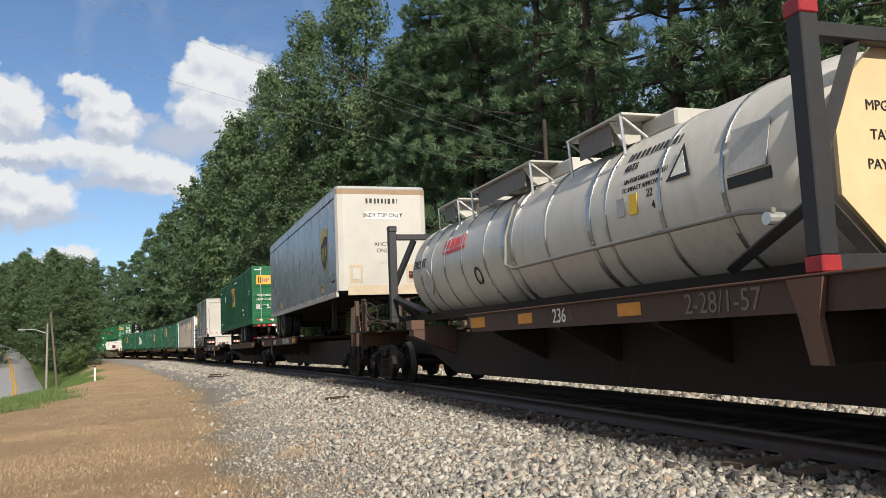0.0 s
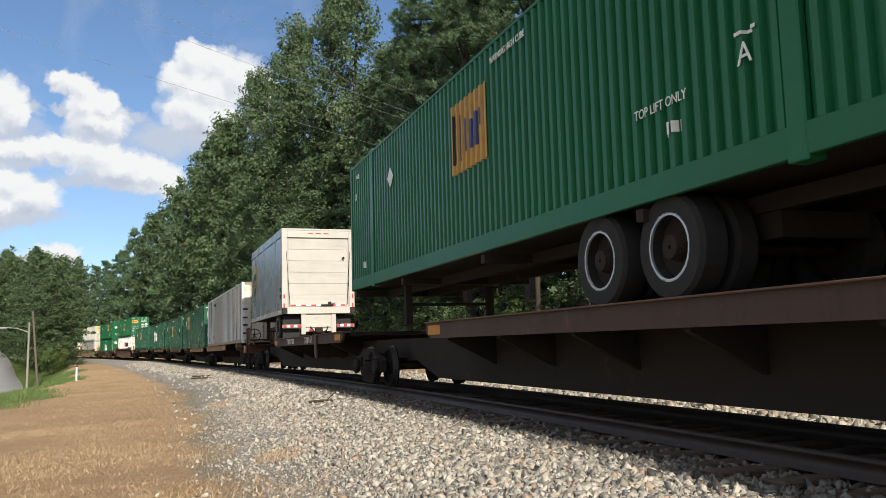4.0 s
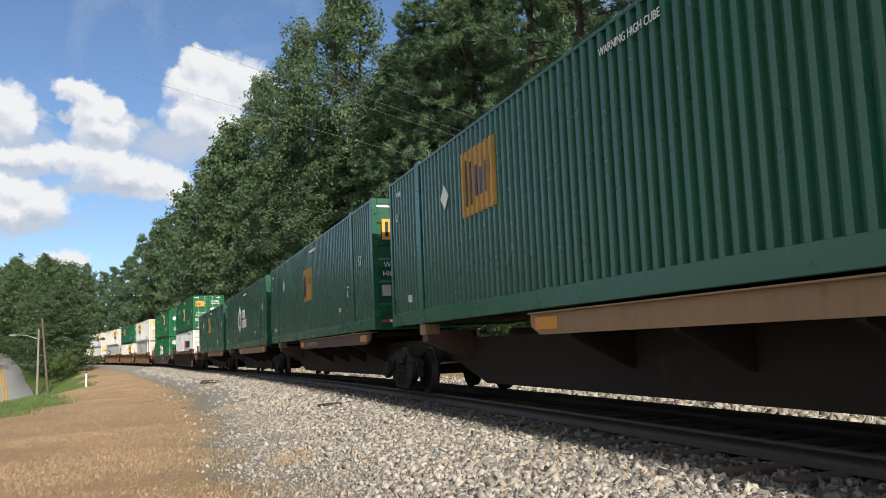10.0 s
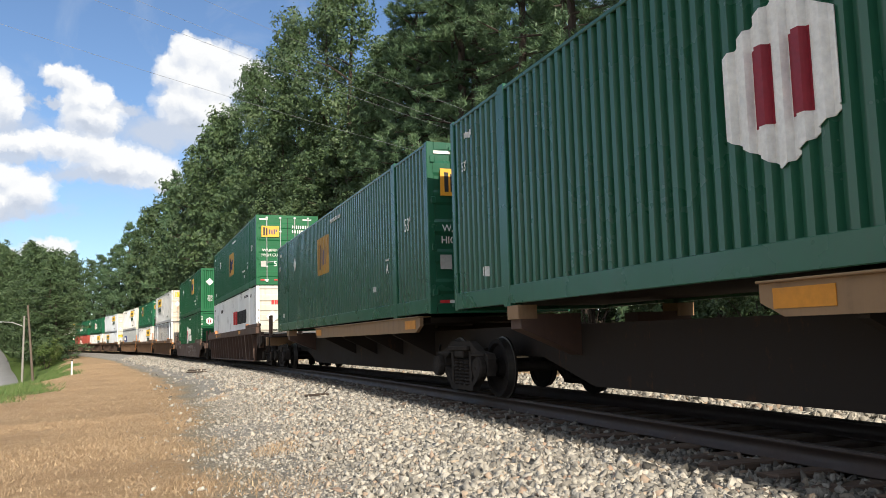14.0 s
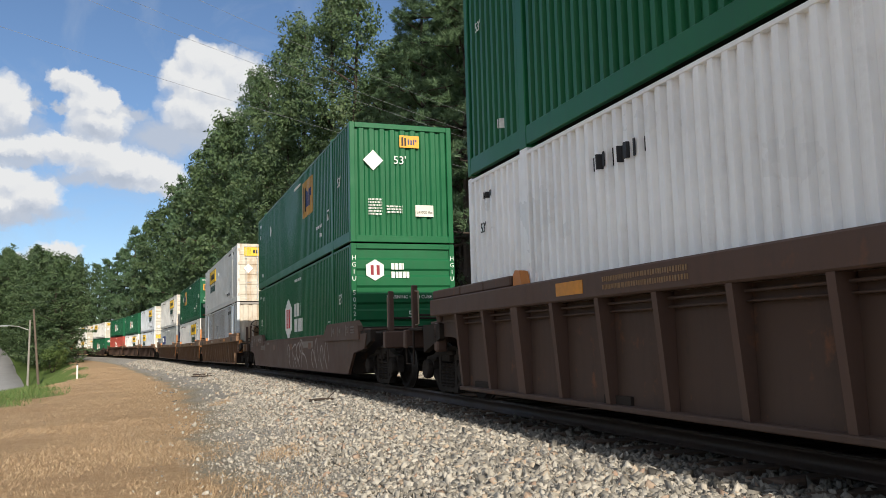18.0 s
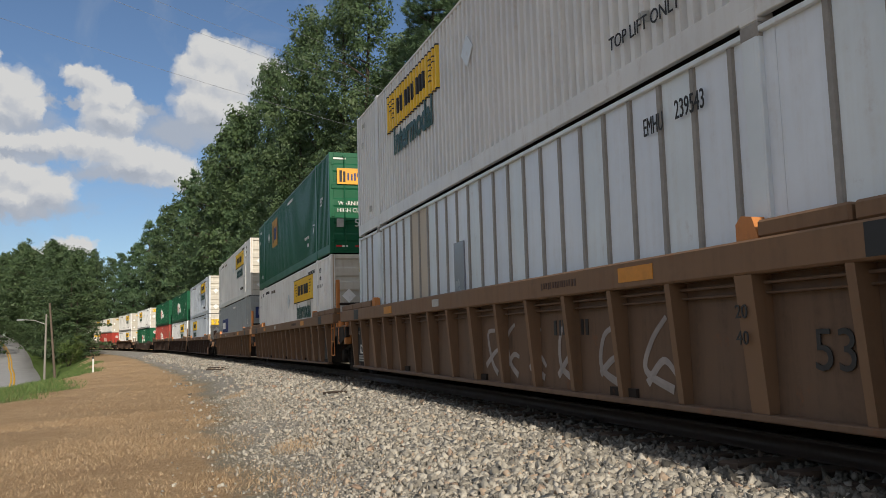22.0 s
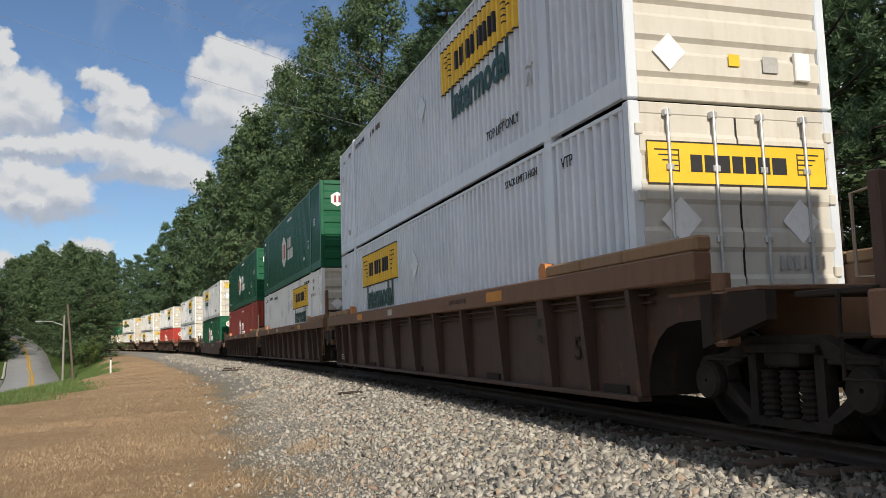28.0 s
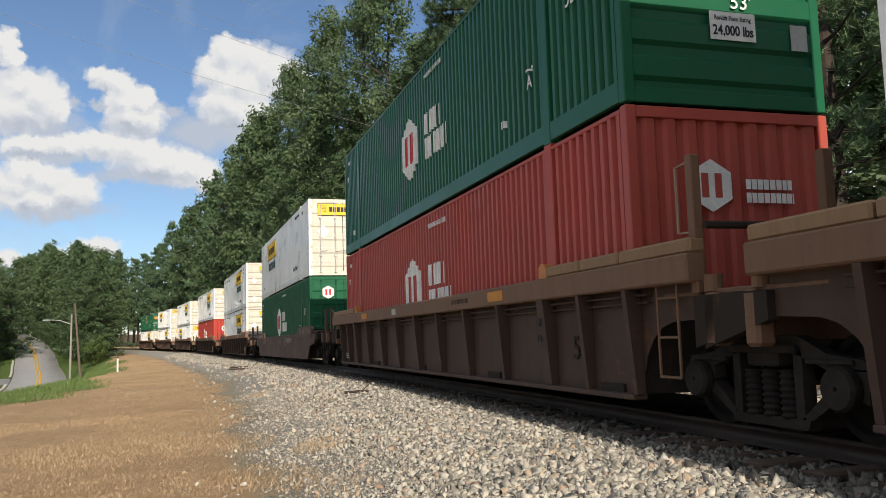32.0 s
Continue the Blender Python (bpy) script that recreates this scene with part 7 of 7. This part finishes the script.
    limb(bm, [Vector(p) for p in pts], 0.024, 0.024, 8)
    part("steam_pipe", bm, plain("grimy grey pipe", (0.22, 0.21, 0.19), 0.5), c, "grey pipe along the side")
    part("valve", rod(B(), (5.25, -1.08, 0.50), (5.25, -0.92, 0.50), 0.055, 12), CHROME, c)
    # walkways on the shoulders, with mesh skirts and cream spill boxes
    grate = plain("grating", (0.16, 0.15, 0.135), 0.6, 0.4, 30.0, 0.4)
    for x0, x1 in ((-4.1, -2.9), (-2.3, 0.2), (1.3, 2.7)):
        wk = cuboid("walkway", NOSE_WHITE, c, (x0, x1, -0.80, 0.30, 2.070, 2.100), 0.006, "pale walkway on top of the tank")
        cuboid("skirt", grate, wk, (x0 + 0.25, x1 - 0.35, -0.74, -0.72, 1.790, 2.065), 0.0, "grey mesh skirt")
        part("end_shield", prism(B(), [(-0.78, 2.065), (-0.30, 2.065), (-0.30, 1.880), (-0.62, 1.780)], x1 - 0.32, x1 - 0.29, "yz"), NOSE_WHITE, wk, "cream end shield")
        for x in (x0 + 0.06, x1 - 0.05):
            part("strut", rod(B(), (x, -0.79, 2.080), (x + 0.08, -0.80, 1.60), 0.018, 6), CHROME, wk)
            part("strut", rod(B(), (x, -0.79, 2.070), (x, -0.45, 1.830), 0.018, 6), CHROME, wk)
        cuboid("spill_box", NOSE_WHITE, c, (x1 - 0.28, x1 + 0.42, -0.38, 0.38, 1.850, 2.065), 0.03, "cream spill box")

    def curved(text, x, a, size, mat, kind="text", w=0.6, rows=1):
        ca, sa = math.cos(radians(a)), math.sin(radians(a))
        m = Matrix.Translation((x, -(r + 0.006) * ca, zc + (r + 0.006) * sa)) @ pose(0, 0, 0, 90 - a, 0, 0)
        if kind == "text":
            write(text, size, mat, barrel, m)
        elif kind == "bars":
            bars(barrel, m, w, size, mat, rows, 0.5, seed=int(x * 10) + 90)
        else:
            sign(barrel, mat, m, w, size, name="sticker")
    curved("FRONT", -5.0 + 0.15, 8, 0.24, DARK)
    curved("", -2.85, 20, 0.20, MARK_RED, "bars", 1.15)
    curved("", -2.85, 12, 0.06, MARK_RED, "plate", 1.15)
    curved("", 3.30, 36, 0.12, DARK, "bars", 1.0)
    curved("40T6", 2.95, 27, 0.13, DARK)
    curved("UN PORTABLE TANK T11", 3.30, 17, 0.075, DARK)
    curved("TC IMPACT APPROVED", 3.25, 11, 0.075, DARK)
    curved("", 2.85, 1, 0.20, GREY_MARK, "plate", 0.16)
    curved("", 3.10, 1, 0.22, YELLOW, "plate", 0.16)
    curved("22", 3.42, 5, 0.12, DARK)
    curved("4", 3.48, -3, 0.12, DARK)
    curved("", 4.95, 12, 0.42, GREY_MARK, "plate", 0.50)
    curved("", 4.95, -4, 0.10, DARK, "plate", 0.56)
    a = radians(17)
    tri = part("warning_mark", prism(B(), [(-0.20, -0.17), (0.20, -0.17), (0.0, 0.20)], -0.003, 0.003, "xy"), DARK, barrel, "black-edged triangle mark")
    tri.matrix_local = Matrix.Translation((3.95, -(r + 0.012) * math.cos(a), zc + (r + 0.012) * math.sin(a))) @ pose(0, 0, 0, 73, 0, 0)
    part("mark_field", prism(B(), [(-0.13, -0.13), (0.13, -0.13), (0.0, 0.12)], 0.0, 0.006, "xy"), CREAM_MARK, tri)
    for x in (-1.75,):
        ring = part("ring_mark", lathe(B(), [(0.11, -0.003), (0.15, -0.003), (0.15, 0.003), (0.11, 0.003)], False, 20), DARK, barrel, "dark ring mark")
        ring.matrix_local = Matrix.Translation((x, -(r + 0.008) * math.cos(0.35), zc - (r + 0.008) * math.sin(0.35))) @ pose(0, 0, 0, 20, 0, 0)
    for x in (-4.3,):
        ob = diamond(barrel, Matrix.Translation((x, -r * math.cos(0.25) - 0.012, zc - r * math.sin(0.25))) @ pose(0, 0, 0, 105, 0, 0), 0.26, GREY_MARK)
    return c


# ---- the train: what it is made of ----
TAU = [4.96, 22.12, 42.31, 68.79, 80.06, 98.71, 116.35, 133.84, 151.16, 172.60, 196.42, 219.92, 239.65, 259.21, 282.60, 302.22, 321.72, 345.03, 369.7, 395.7, 421.2, 446.6, 470.0]


def box_at(c, u, z, pressed=True):
    if pressed:
        drape(c)
    return add(c, TAU[u] + CL / 2, CL / 2, z)


def spine(u, mid, front, rear, deck, of, orr, ef, er, label, marks=()):
    w = spine_wagon(mid - front, mid - rear, deck, of, orr, ef, er, label, marks, RUST_STEEL if u < 4 else TAN_STEEL, u not in (1, 2, 3), SHEET_BROWN if u < 4 else (BROWN_STEEL if u == 6 else None), {0: (4.5,), 1: (-5.0,), 3: (4.9,)}.get(u, ()), (9.55,) if u == 1 else (), (2.0, -0.56) if u == 0 else ())
    return add(w, mid, 8.0, 0.0)


def dress_wagon(w, u):
    """Stencils and spray paint on the wagons' near sides."""
    if u == 9:
        bars(w, side(2.6, 0.85, -1.332), 0.9, 0.20, GREY_MARK, seed=201)
        bars(w, side(-3.2, 1.43, -1.523), 1.4, 0.13, TAN_STEEL, 2, 0.5, seed=202)
    elif u in (10, 17):
        bars(w, side(8.75, 1.22, -1.459), 0.35, 0.16, FADED_MARK, 3, 0.5, seed=203)
        bars(w, side(-6.45, 1.22, -1.459), 0.45, 0.20, FADED_MARK, 4, 0.5, seed=207)
        bars(w, side(-8.9, 1.10, -1.459), 0.45, 0.26, FADED_MARK, 4, 0.5, seed=208)
        cuboid("reflector", RUST_PLATE, w, (-7.55, -7.15, -1.460, -1.456, 0.99, 1.10), 0.0, "dull orange reflector plate")
        for x, t in ((8.3, "53"), (7.5, "48"), (6.8, "45"), (-8.05, "53"), (-7.40, "48"), (-6.90, "45")):
            write(t, 0.19, FADED_MARK, w, side(x, 1.22, -1.459))
            part("stencil_bar", box(B(), x - 0.20, x - 0.17, -1.461, -1.456, 1.10, 1.34), FADED_MARK, w)
        bars(w, side(-5.9, 0.92, -1.424), 1.1, 0.24, FADED_MARK, seed=204)
        bars(w, side(-4.5, 1.05, -1.424), 0.5, 0.08, FADED_MARK, seed=205)
        for x in (-3.0, 0.5, 3.6):
            cuboid("reflector", RUST_PLATE, w, (x - 0.22, x + 0.22, -1.428, -1.421, 0.82, 1.0), 0.0, "dull orange reflector plate")
        em = part("emblem", lathe(B(), [(0.15, -1.428), (0.20, -1.428), (0.20, -1.421), (0.15, -1.421)], False, 24, (2.2, 0, 0.93)), FADED_MARK, w, "pale ring emblem")
        bars(w, side(3.3, 0.95, -1.424), 1.5, 0.18, FADED_MARK, seed=206, name="wordmark_blocks")
        if u == 10:
            word = [[(-0.54, 0.28), (-0.88, 0.62), (-0.54, 0.93), (-0.08, 0.81), (0.27, 0.28)], [(0.04, 0.86), (0.73, 0.97), (1.07, 0.74), (0.61, 0.50), (0.27, 0.66), (0.96, 0.28)],
                       [(0.84, 0.74), (1.42, 1.01), (1.76, 0.70), (1.30, 0.47), (1.07, 0.62), (1.65, 0.31)], [(1.65, 0.81), (2.16, 1.08), (2.39, 0.81), (2.10, 0.58), (1.99, 0.28)], [(2.10, 0.70), (2.68, 0.66), (3.14, 0.47), (3.31, 0.26)], [(-1.34, 0.66), (-1.00, 0.97), (-0.65, 0.77), (-0.88, 0.43)]]
            scrawl(w, [[(0.75 * x + 0.75, z) for x, z in stroke] for stroke in word], SPRAY, -1.424)
            for x0, hh in ((5.6, 0.75), (5.0, 0.6), (4.3, 0.8), (3.8, 0.5)):
                scrawl(w, [[(x0 + 0.3, 0.3), (x0, 0.45 + hh * 0.3), (x0 + 0.25, 0.3 + hh), (x0 + 0.5, 0.5)]], SPRAY, -1.424)
    elif u in (11, 13):
        for k, x in enumerate((4.4, 3.5, 2.5, 1.7, 0.9, 0.2)):
            scrawl(w, [[(x + 0.45, 0.36), (x + 0.05 * k, 0.52), (x + 0.12, 0.80 + 0.05 * (k % 3)), (x + 0.38, 1.02 - 0.07 * (k % 2))], [(x + 0.02, 0.40 + 0.06 * (k % 2)), (x + 0.30, 0.62), (x + 0.50, 0.50 + 0.1 * (k % 3))]], SPRAY, -1.330, 0.044)
        bars(w, side(2.9, 0.95, -1.330), 0.9, 0.18, PANEL_BLACK, seed=211)
    if u in (11, 12, 13, 14, 15, 16):
        bars(w, side(3.0, 1.43, -1.523), 0.9, 0.08, BROWN_STEEL, seed=212)
        bars(w, side(-7.78, 0.42, -1.341), 0.55, 0.14, GREY_MARK, 3, 0.5, seed=213)
        s = sign(w, GREY_MARK, side(-1.5, 1.43, -1.523), 0.34, 0.12, name="sticker")
        for k, t in enumerate(("20", "40")):
            write(t, 0.15, PANEL_BLACK, w, side(6.05, 1.02 - 0.2 * k, -1.502))


def build_consist():
    # tank wagon and three trailer wagons
    spine(0, 9.3, 0.4, 18.2, (-2.75, 8.3), True, True, False, True, "rusty spine wagon that carries a tank container", [("236", 0.43, 0.24, CREAM_MARK), ("2-28/1-57", 3.45, 0.26, DIM_MARK)])
    spine(1, 30.4, 21.5, 40.1, (-8.6, 1.1), True, True, True, False, "rusty spine wagon that carries a white trailer", [("2-28/1-57", -4.35, 0.24, CREAM_MARK), ("TTRX 371026", -1.35, 0.27, CREAM_MARK)])
    spine(2, 48.6, 40.1, 58.0, (-4.4, 7.0), False, True, False, False, "rusty spine wagon under a green box on a chassis")
    spine(3, 67.5, 58.0, 76.8, (-2.8, 8.0), False, True, False, True, "rusty spine wagon that carries a short trailer", [("TTRX 371026", 0.65, 0.25, CREAM_MARK), ("2-28/1-57", 3.65, 0.28, CREAM_MARK)])
    c, L = nose_trailer()
    add(c, TAU[1] + L / 2, L / 2, 2.16)
    c, L = short_trailer()
    add(c, TAU[3] + L / 2, L / 2, 2.10)
    add(tank_container(), 10.75, 6.05, 1.265)
    c = shipping_container("bright green ribbed shipping container, doors forward, on a chassis", GREEN)
    side_amber(c)
    end_amber_doors(c)
    box_at(c, 2, 2.15)
    add(chassis(), TAU[2] + CL / 2, CL / 2, 2.148)
    # five-unit spine set
    mids = [88.2, 106.8, 124.3, 141.8, 159.2]
    joints = [79.8, 97.5, 115.1, 132.8, 150.4, 168.0]
    for k in range(5):
        deck = (-8.6, 1.5) if k == 0 else (-1.5, 7.5)
        spine(4 + k, mids[k], joints[k], joints[k + 1], deck, k == 0, True, k == 0, k == 4, "weathered tan spine wagon that carries one long box", [("ALL PURPOSE SPINE CAR", 0.55, 0.155, STENCIL_GREY)] if k == 2 else ())
    c = shipping_container("old white post-type container with grimy ribs", WHITE_OLD, "doors", True, ribs=(), frame_mat=paint("grimy tan posts", (0.27, 0.215, 0.155), 0.55, 0.5, (0.15, 0.10, 0.06), 0.3))
    for z in (0.45, 0.85, 1.2, 1.6):
        cuboid("hinge_strap", BLACK_STEEL, c, (E0 - 0.02, E0 + 0.03, -1.24, -1.02, z - 0.04, z + 0.04), 0.005)
    bars(c, side(-3.6, 2.45, NEAR), 1.2, 0.20, DARK, seed=101)
    sign(c, GREY_MARK, side(-3.9, 1.95, NEAR + 0.03), 0.6, 0.42, name="placard")
    diamond(c, side(0.6, 2.0, NEAR + 0.02), 0.30, GREY_MARK)
    write("TOP LIFT ONLY", 0.10, DARK, c, side(-4.7, 0.55, NEAR + 0.03))
    sign(c, DARK, side(-7.0, 0.42, NEAR + 0.02), 0.28, 0.10, name="maker_plate")
    bars(c, face(0.3, 1.3, E0 + 0.02), 0.5, 0.5, GREY_MARK, 6, 0.6, seed=102)
    box_at(c, 4, 1.28, False)
    for u in (5, 6, 7, 8):
        c = shipping_container("dark green ribbed shipping container on a spine wagon", GREEN_SPINE)
        if u == 7:
            side_hex(c, -1.05)
            hexagon(c, face(-0.80, 2.55, E0 + 0.018), 0.22, WHITE_MARK, MARK_RED, "white hexagon with red bars")
            bars(c, face(-0.28, 2.50, E0 + 0.018), 0.5, 0.30, WHITE_MARK, 2, seed=103, name="wordmark_blocks")
            write("WARNING", 0.18, WHITE_MARK, c, face(-0.58, 2.12, E0 + 0.018))
            write("HIGH CUBE", 0.18, WHITE_MARK, c, face(-0.52, 1.92, E0 + 0.018))
            rating_sign(c, face(-0.72, 1.52, E0 + 0.018))
        else:
            side_amber(c, {5: -3.1, 6: 0.12, 8: -0.4}[u], {5: 2.02, 6: 1.66, 8: 1.85}[u], False, 1.36)
            end_amber_doors(c)
        box_at(c, u, 1.28)
    # wells: upper and lower box of each stack, and which end leads
    G, GD, W, WO = GREEN, GREEN_DARK, WHITE, WHITE_OLD
    stacks = {
        9: ((G, "amber", "doors"), (W, "red_word", "panel")), 10: ((G, "amber", "vertical"), (G, "hex", "panel")),
        11: ((WHITE_DULL, "yellow", "doors"), (WO, "post", "vertical")), 12: ((GD, "amber", "doors"), (WHITE_RUSTY, "yellow", "panel")),
        13: ((WHITE_RUSTY, "yellow", "panel"), (GREY_BLUE, "violet", "doors")), 14: ((WHITE_BLUE, "yellow", "panel"), (WHITE_BLUE, "yellow", "doors")),
        15: ((GD, "hex", "panel"), (W, "yellow", "panel")), 16: ((GD, "hex", "panel"), (RED, "hex", "vertical")),
        17: ((W, "yellow", "doors"), (GD, "hex", "doors")), 18: ((W, "yellow", "panel"), (W, "yellow", "panel")),
        19: ((W, "yellow", "panel"), (RED_BRIGHT, "hex", "vertical")), 20: ((W, "yellow", "panel"), (W, "yellow", "doors")),
        21: ((W, "yellow", "doors"), (W, "yellow", "panel")), 22: ((GD, "amber", "doors"), (W, "yellow", "panel"))}
    colour = {"green paint": "bright green", "dark green paint": "dark green", "white paint": "white", "bluish white panel": "bluish white", "stained white paint": "stained white", "rust-streaked white paint": "rust-streaked white", "dull white paint": "dull stained white", "grey paint": "grey", "faded red paint": "faded red", "bright red paint": "bright red"}
    for u in range(9, 23):
        mid = TAU[u] + CL / 2
        ef = u in (9, 10, 11, 14, 17, 18, 19, 20, 21, 22)
        er = u in (9, 10, 13, 16, 17, 18, 19, 20, 21, 22)
        xr = -9.85 if er else -(TAU[u + 1] + TAU[u] + CL) / 2 + mid
        xf = 9.85 if ef else mid - (TAU[u] + TAU[u - 1] + CL) / 2
        plain_side = u in (10, 17)
        lab = "brown smooth-sided well wagon with faded graffiti" if plain_side else ("dark brown ribbed well wagon under two boxes" if u == 9 else "rusty ochre ribbed well wagon under two boxes")
        black = u in (11, 12, 13)
        marks = []
        if black:
            marks = [("53", 6.80, 0.72, 0.42, PANEL_BLACK), ("48", 7.65, 0.98, 0.17, WHITE_MARK), ("53", -7.50, 1.00, 0.13, WHITE_MARK), ("4", -8.05, 1.00, 0.13, WHITE_MARK), ("1251" if u == 12 else "125", -7.78, 0.62, 0.30, WHITE_MARK)]
        elif not plain_side:
            marks = [("53", 6.85, 0.70, 0.38, BLACK_STEEL)]
        add(well_wagon(xf, xr, ef, True, ef, er, BROWN_STEEL if u in (9, 10, 17) else (ORANGE_STEEL if black else OCHRE_DARK), lab, plain_side, marks, black, u > 13, u == 11), mid, 8.0, 0.0)
        dress_wagon(moving[-1][0], u)
        for k, (mat, look_, end) in enumerate(stacks[u]):
            lab = colour[mat.name] + {"doors": " ribbed container, doors forward, ", "panel": " ribbed container, plain end forward, ", "vertical": " container, upright-ribbed end, "}[end] + ("stacked on another" if k == 0 else "low in a well wagon")
            c = shipping_container(lab, mat, end, look_ == "post", frame_mat=None if look_ != "post" else plain("grey posts", (0.27, 0.255, 0.235), 0.6), patchy=look_ == "post")
            if look_ == "amber":
                side_amber(c, 2.75 if end == "vertical" else (-2.9 if u == 12 else 0.05), 1.60 if u == 9 else 2.0)
                if end == "doors":
                    end_amber_doors(c)
                else:
                    diamond(c, face(-0.72, 1.98, E0 + 0.004), 0.25, WHITE_MARK)
                    write("53'", 0.28, WHITE_MARK, c, face(-0.05, 2.0, E0 + 0.004))
                    bars(c, face(-0.68, 0.85, E0 + 0.002), 0.34, 0.40, WHITE_MARK, 6, 0.5, seed=110)
                    bars(c, face(-0.20, 0.80, E0 + 0.002), 0.40, 0.18, WHITE_MARK, 3, 0.5, seed=111)
                    s = sign(c, CREAM_MARK, face(0.55, 0.78, E0 + 0.004), 0.46, 0.28, name="sticker")
                    write("24,000 lbs", 0.10, DARK, s, pose(0, -0.04, 0.006))
                    amber_sign(c, face(0.2, 2.48, E0 + 0.004), 0.5, 0.30)
            elif look_ == "hex":
                red = mat in (RED, RED_BRIGHT)
                side_hex(c, bar=RED if red else MARK_RED, rear=(-6.99, 1.52, 0.36) if u == 10 else (-7.5, 2.1, 0.20), z53=None if red else 1.62)
                if u == 10:
                    write("VTP", 0.22, WHITE_MARK, c, side(-6.5, 2.45, NEAR))
                if red:
                    hexagon(c, face(-0.30, 2.05, E0 + 0.004), 0.29, WHITE_MARK, RED, "white hexagon with red bars")
                    bars(c, face(0.45, 2.0, E0 + 0.004), 0.62, 0.26, WHITE_MARK, 2, seed=112, name="wordmark_blocks")
                elif end != "doors":
                    end_hex(c, False, ids=u == 10, sign_low=False)
                    if u != 10:
                        rating_sign(c, face(0.10, 0.92, E0 + 0.012), 0.95)
                        sign(c, GREY_MARK, face(0.98, 0.85, E0 + 0.012), 0.22, 0.30, name="document_holder")
                else:
                    hexagon(c, face(-0.6, 2.3, E0 + 0.018), 0.25, WHITE_MARK, MARK_RED, "white hexagon with red bars")
            elif look_ == "yellow":
                side_yellow(c, -3.45 if end == "doors" else 3.55, word=True)
                if end == "doors":
                    end_yellow_doors(c, u == 14)
                else:
                    end_yellow_panel(c, u == 15)
            elif look_ == "red_word":
                bars(c, side(1.50, 1.80, NEAR - 0.002), 1.45, 0.62, MARK_RED, seed=113, name="wordmark_blocks")
                bars(c, side(3.72, 1.78, NEAR - 0.002), 2.85, 0.58, DARK, seed=114, name="wordmark_blocks")
                side_marks(c, DARK, None)
                bars(c, side(-3.9, 2.35, NEAR), 1.1, 0.18, DARK, seed=118)
                bars(c, face(-0.45, 2.22, E0 + 0.008), 0.46, 0.17, MARK_RED, seed=115, name="wordmark_blocks")
                bars(c, face(0.28, 2.22, E0 + 0.008), 0.92, 0.17, DARK, seed=116, name="wordmark_blocks")
                diamond(c, face(-0.65, 1.62, E0 + 0.010), 0.25, W)
                write("WARNING HIGH CUBE", 0.11, DARK, c, face(0.15, 1.62, E0 + 0.012))
                write("53'", 0.24, DARK, c, face(0.1, 1.22, E0 + 0.012))
                for q, ch in enumerate("413433"):
                    write(ch, 0.15, DARK, c, face(-1.225, 1.9 - q * 0.165, E0 + 0.004))
            elif look_ == "violet":
                s = sign(c, MARK_BLUE, face(0.0, 2.05, E0 + 0.020), 2.1, 0.55, "violet blue sign")
                part("wordmark_block", box(B(), -0.9, -0.05, -0.13, 0.14, 0.004, 0.009), WHITE_MARK, s)
                part("wordmark_block", box(B(), 0.12, 0.92, -0.09, 0.06, 0.004, 0.009), GREY_MARK, s)
                s = sign(c, MARK_BLUE, side(-4.0, 1.7, NEAR - 0.002), 3.2, 0.8, "violet blue sign")
                part("wordmark_block", box(B(), -1.3, 0.2, -0.2, 0.2, 0.004, 0.009), WHITE_MARK, s)
                side_marks(c)
            else:
                write("EMHU", 0.25, DARK, c, side(4.68, 2.46, NEAR + 0.012), squeeze=0.5)
                write("239543", 0.25, DARK, c, side(5.26, 2.50, NEAR + 0.012), squeeze=0.6)
                for q, ch in enumerate("239543"):
                    write(ch, 0.17, DARK, c, face(1.05, 2.3 - q * 0.185, E0 + 0.0))
                cuboid("patch_panel", TRAILER_WHITE, c, (-1.2, -0.75, NEAR + 0.02, NEAR + 0.05, 1.2, 2.0), 0.004)
            box_at(c, u, 0.37 if k else 3.30, look_ != "post")


def motions():
    """Everything on the track rolls by; the wheels turn with the distance run."""
    times = [float(t) for t in range(0, 33)]
    for ob, mid, half, z in moving:
        walk(ob, [(t, on_track(mid - run(t) - half, mid - run(t) + half, z)) for t in times])
    marks_t = [k / 15 for k in range(481)]
    for ws in wheels:
        x, y, z = ws.location
        walk(ws, [(t, pose(x, y, z, 0, math.degrees(run(t) / 0.43), 0)) for t in marks_t])


build_consist()
motions()
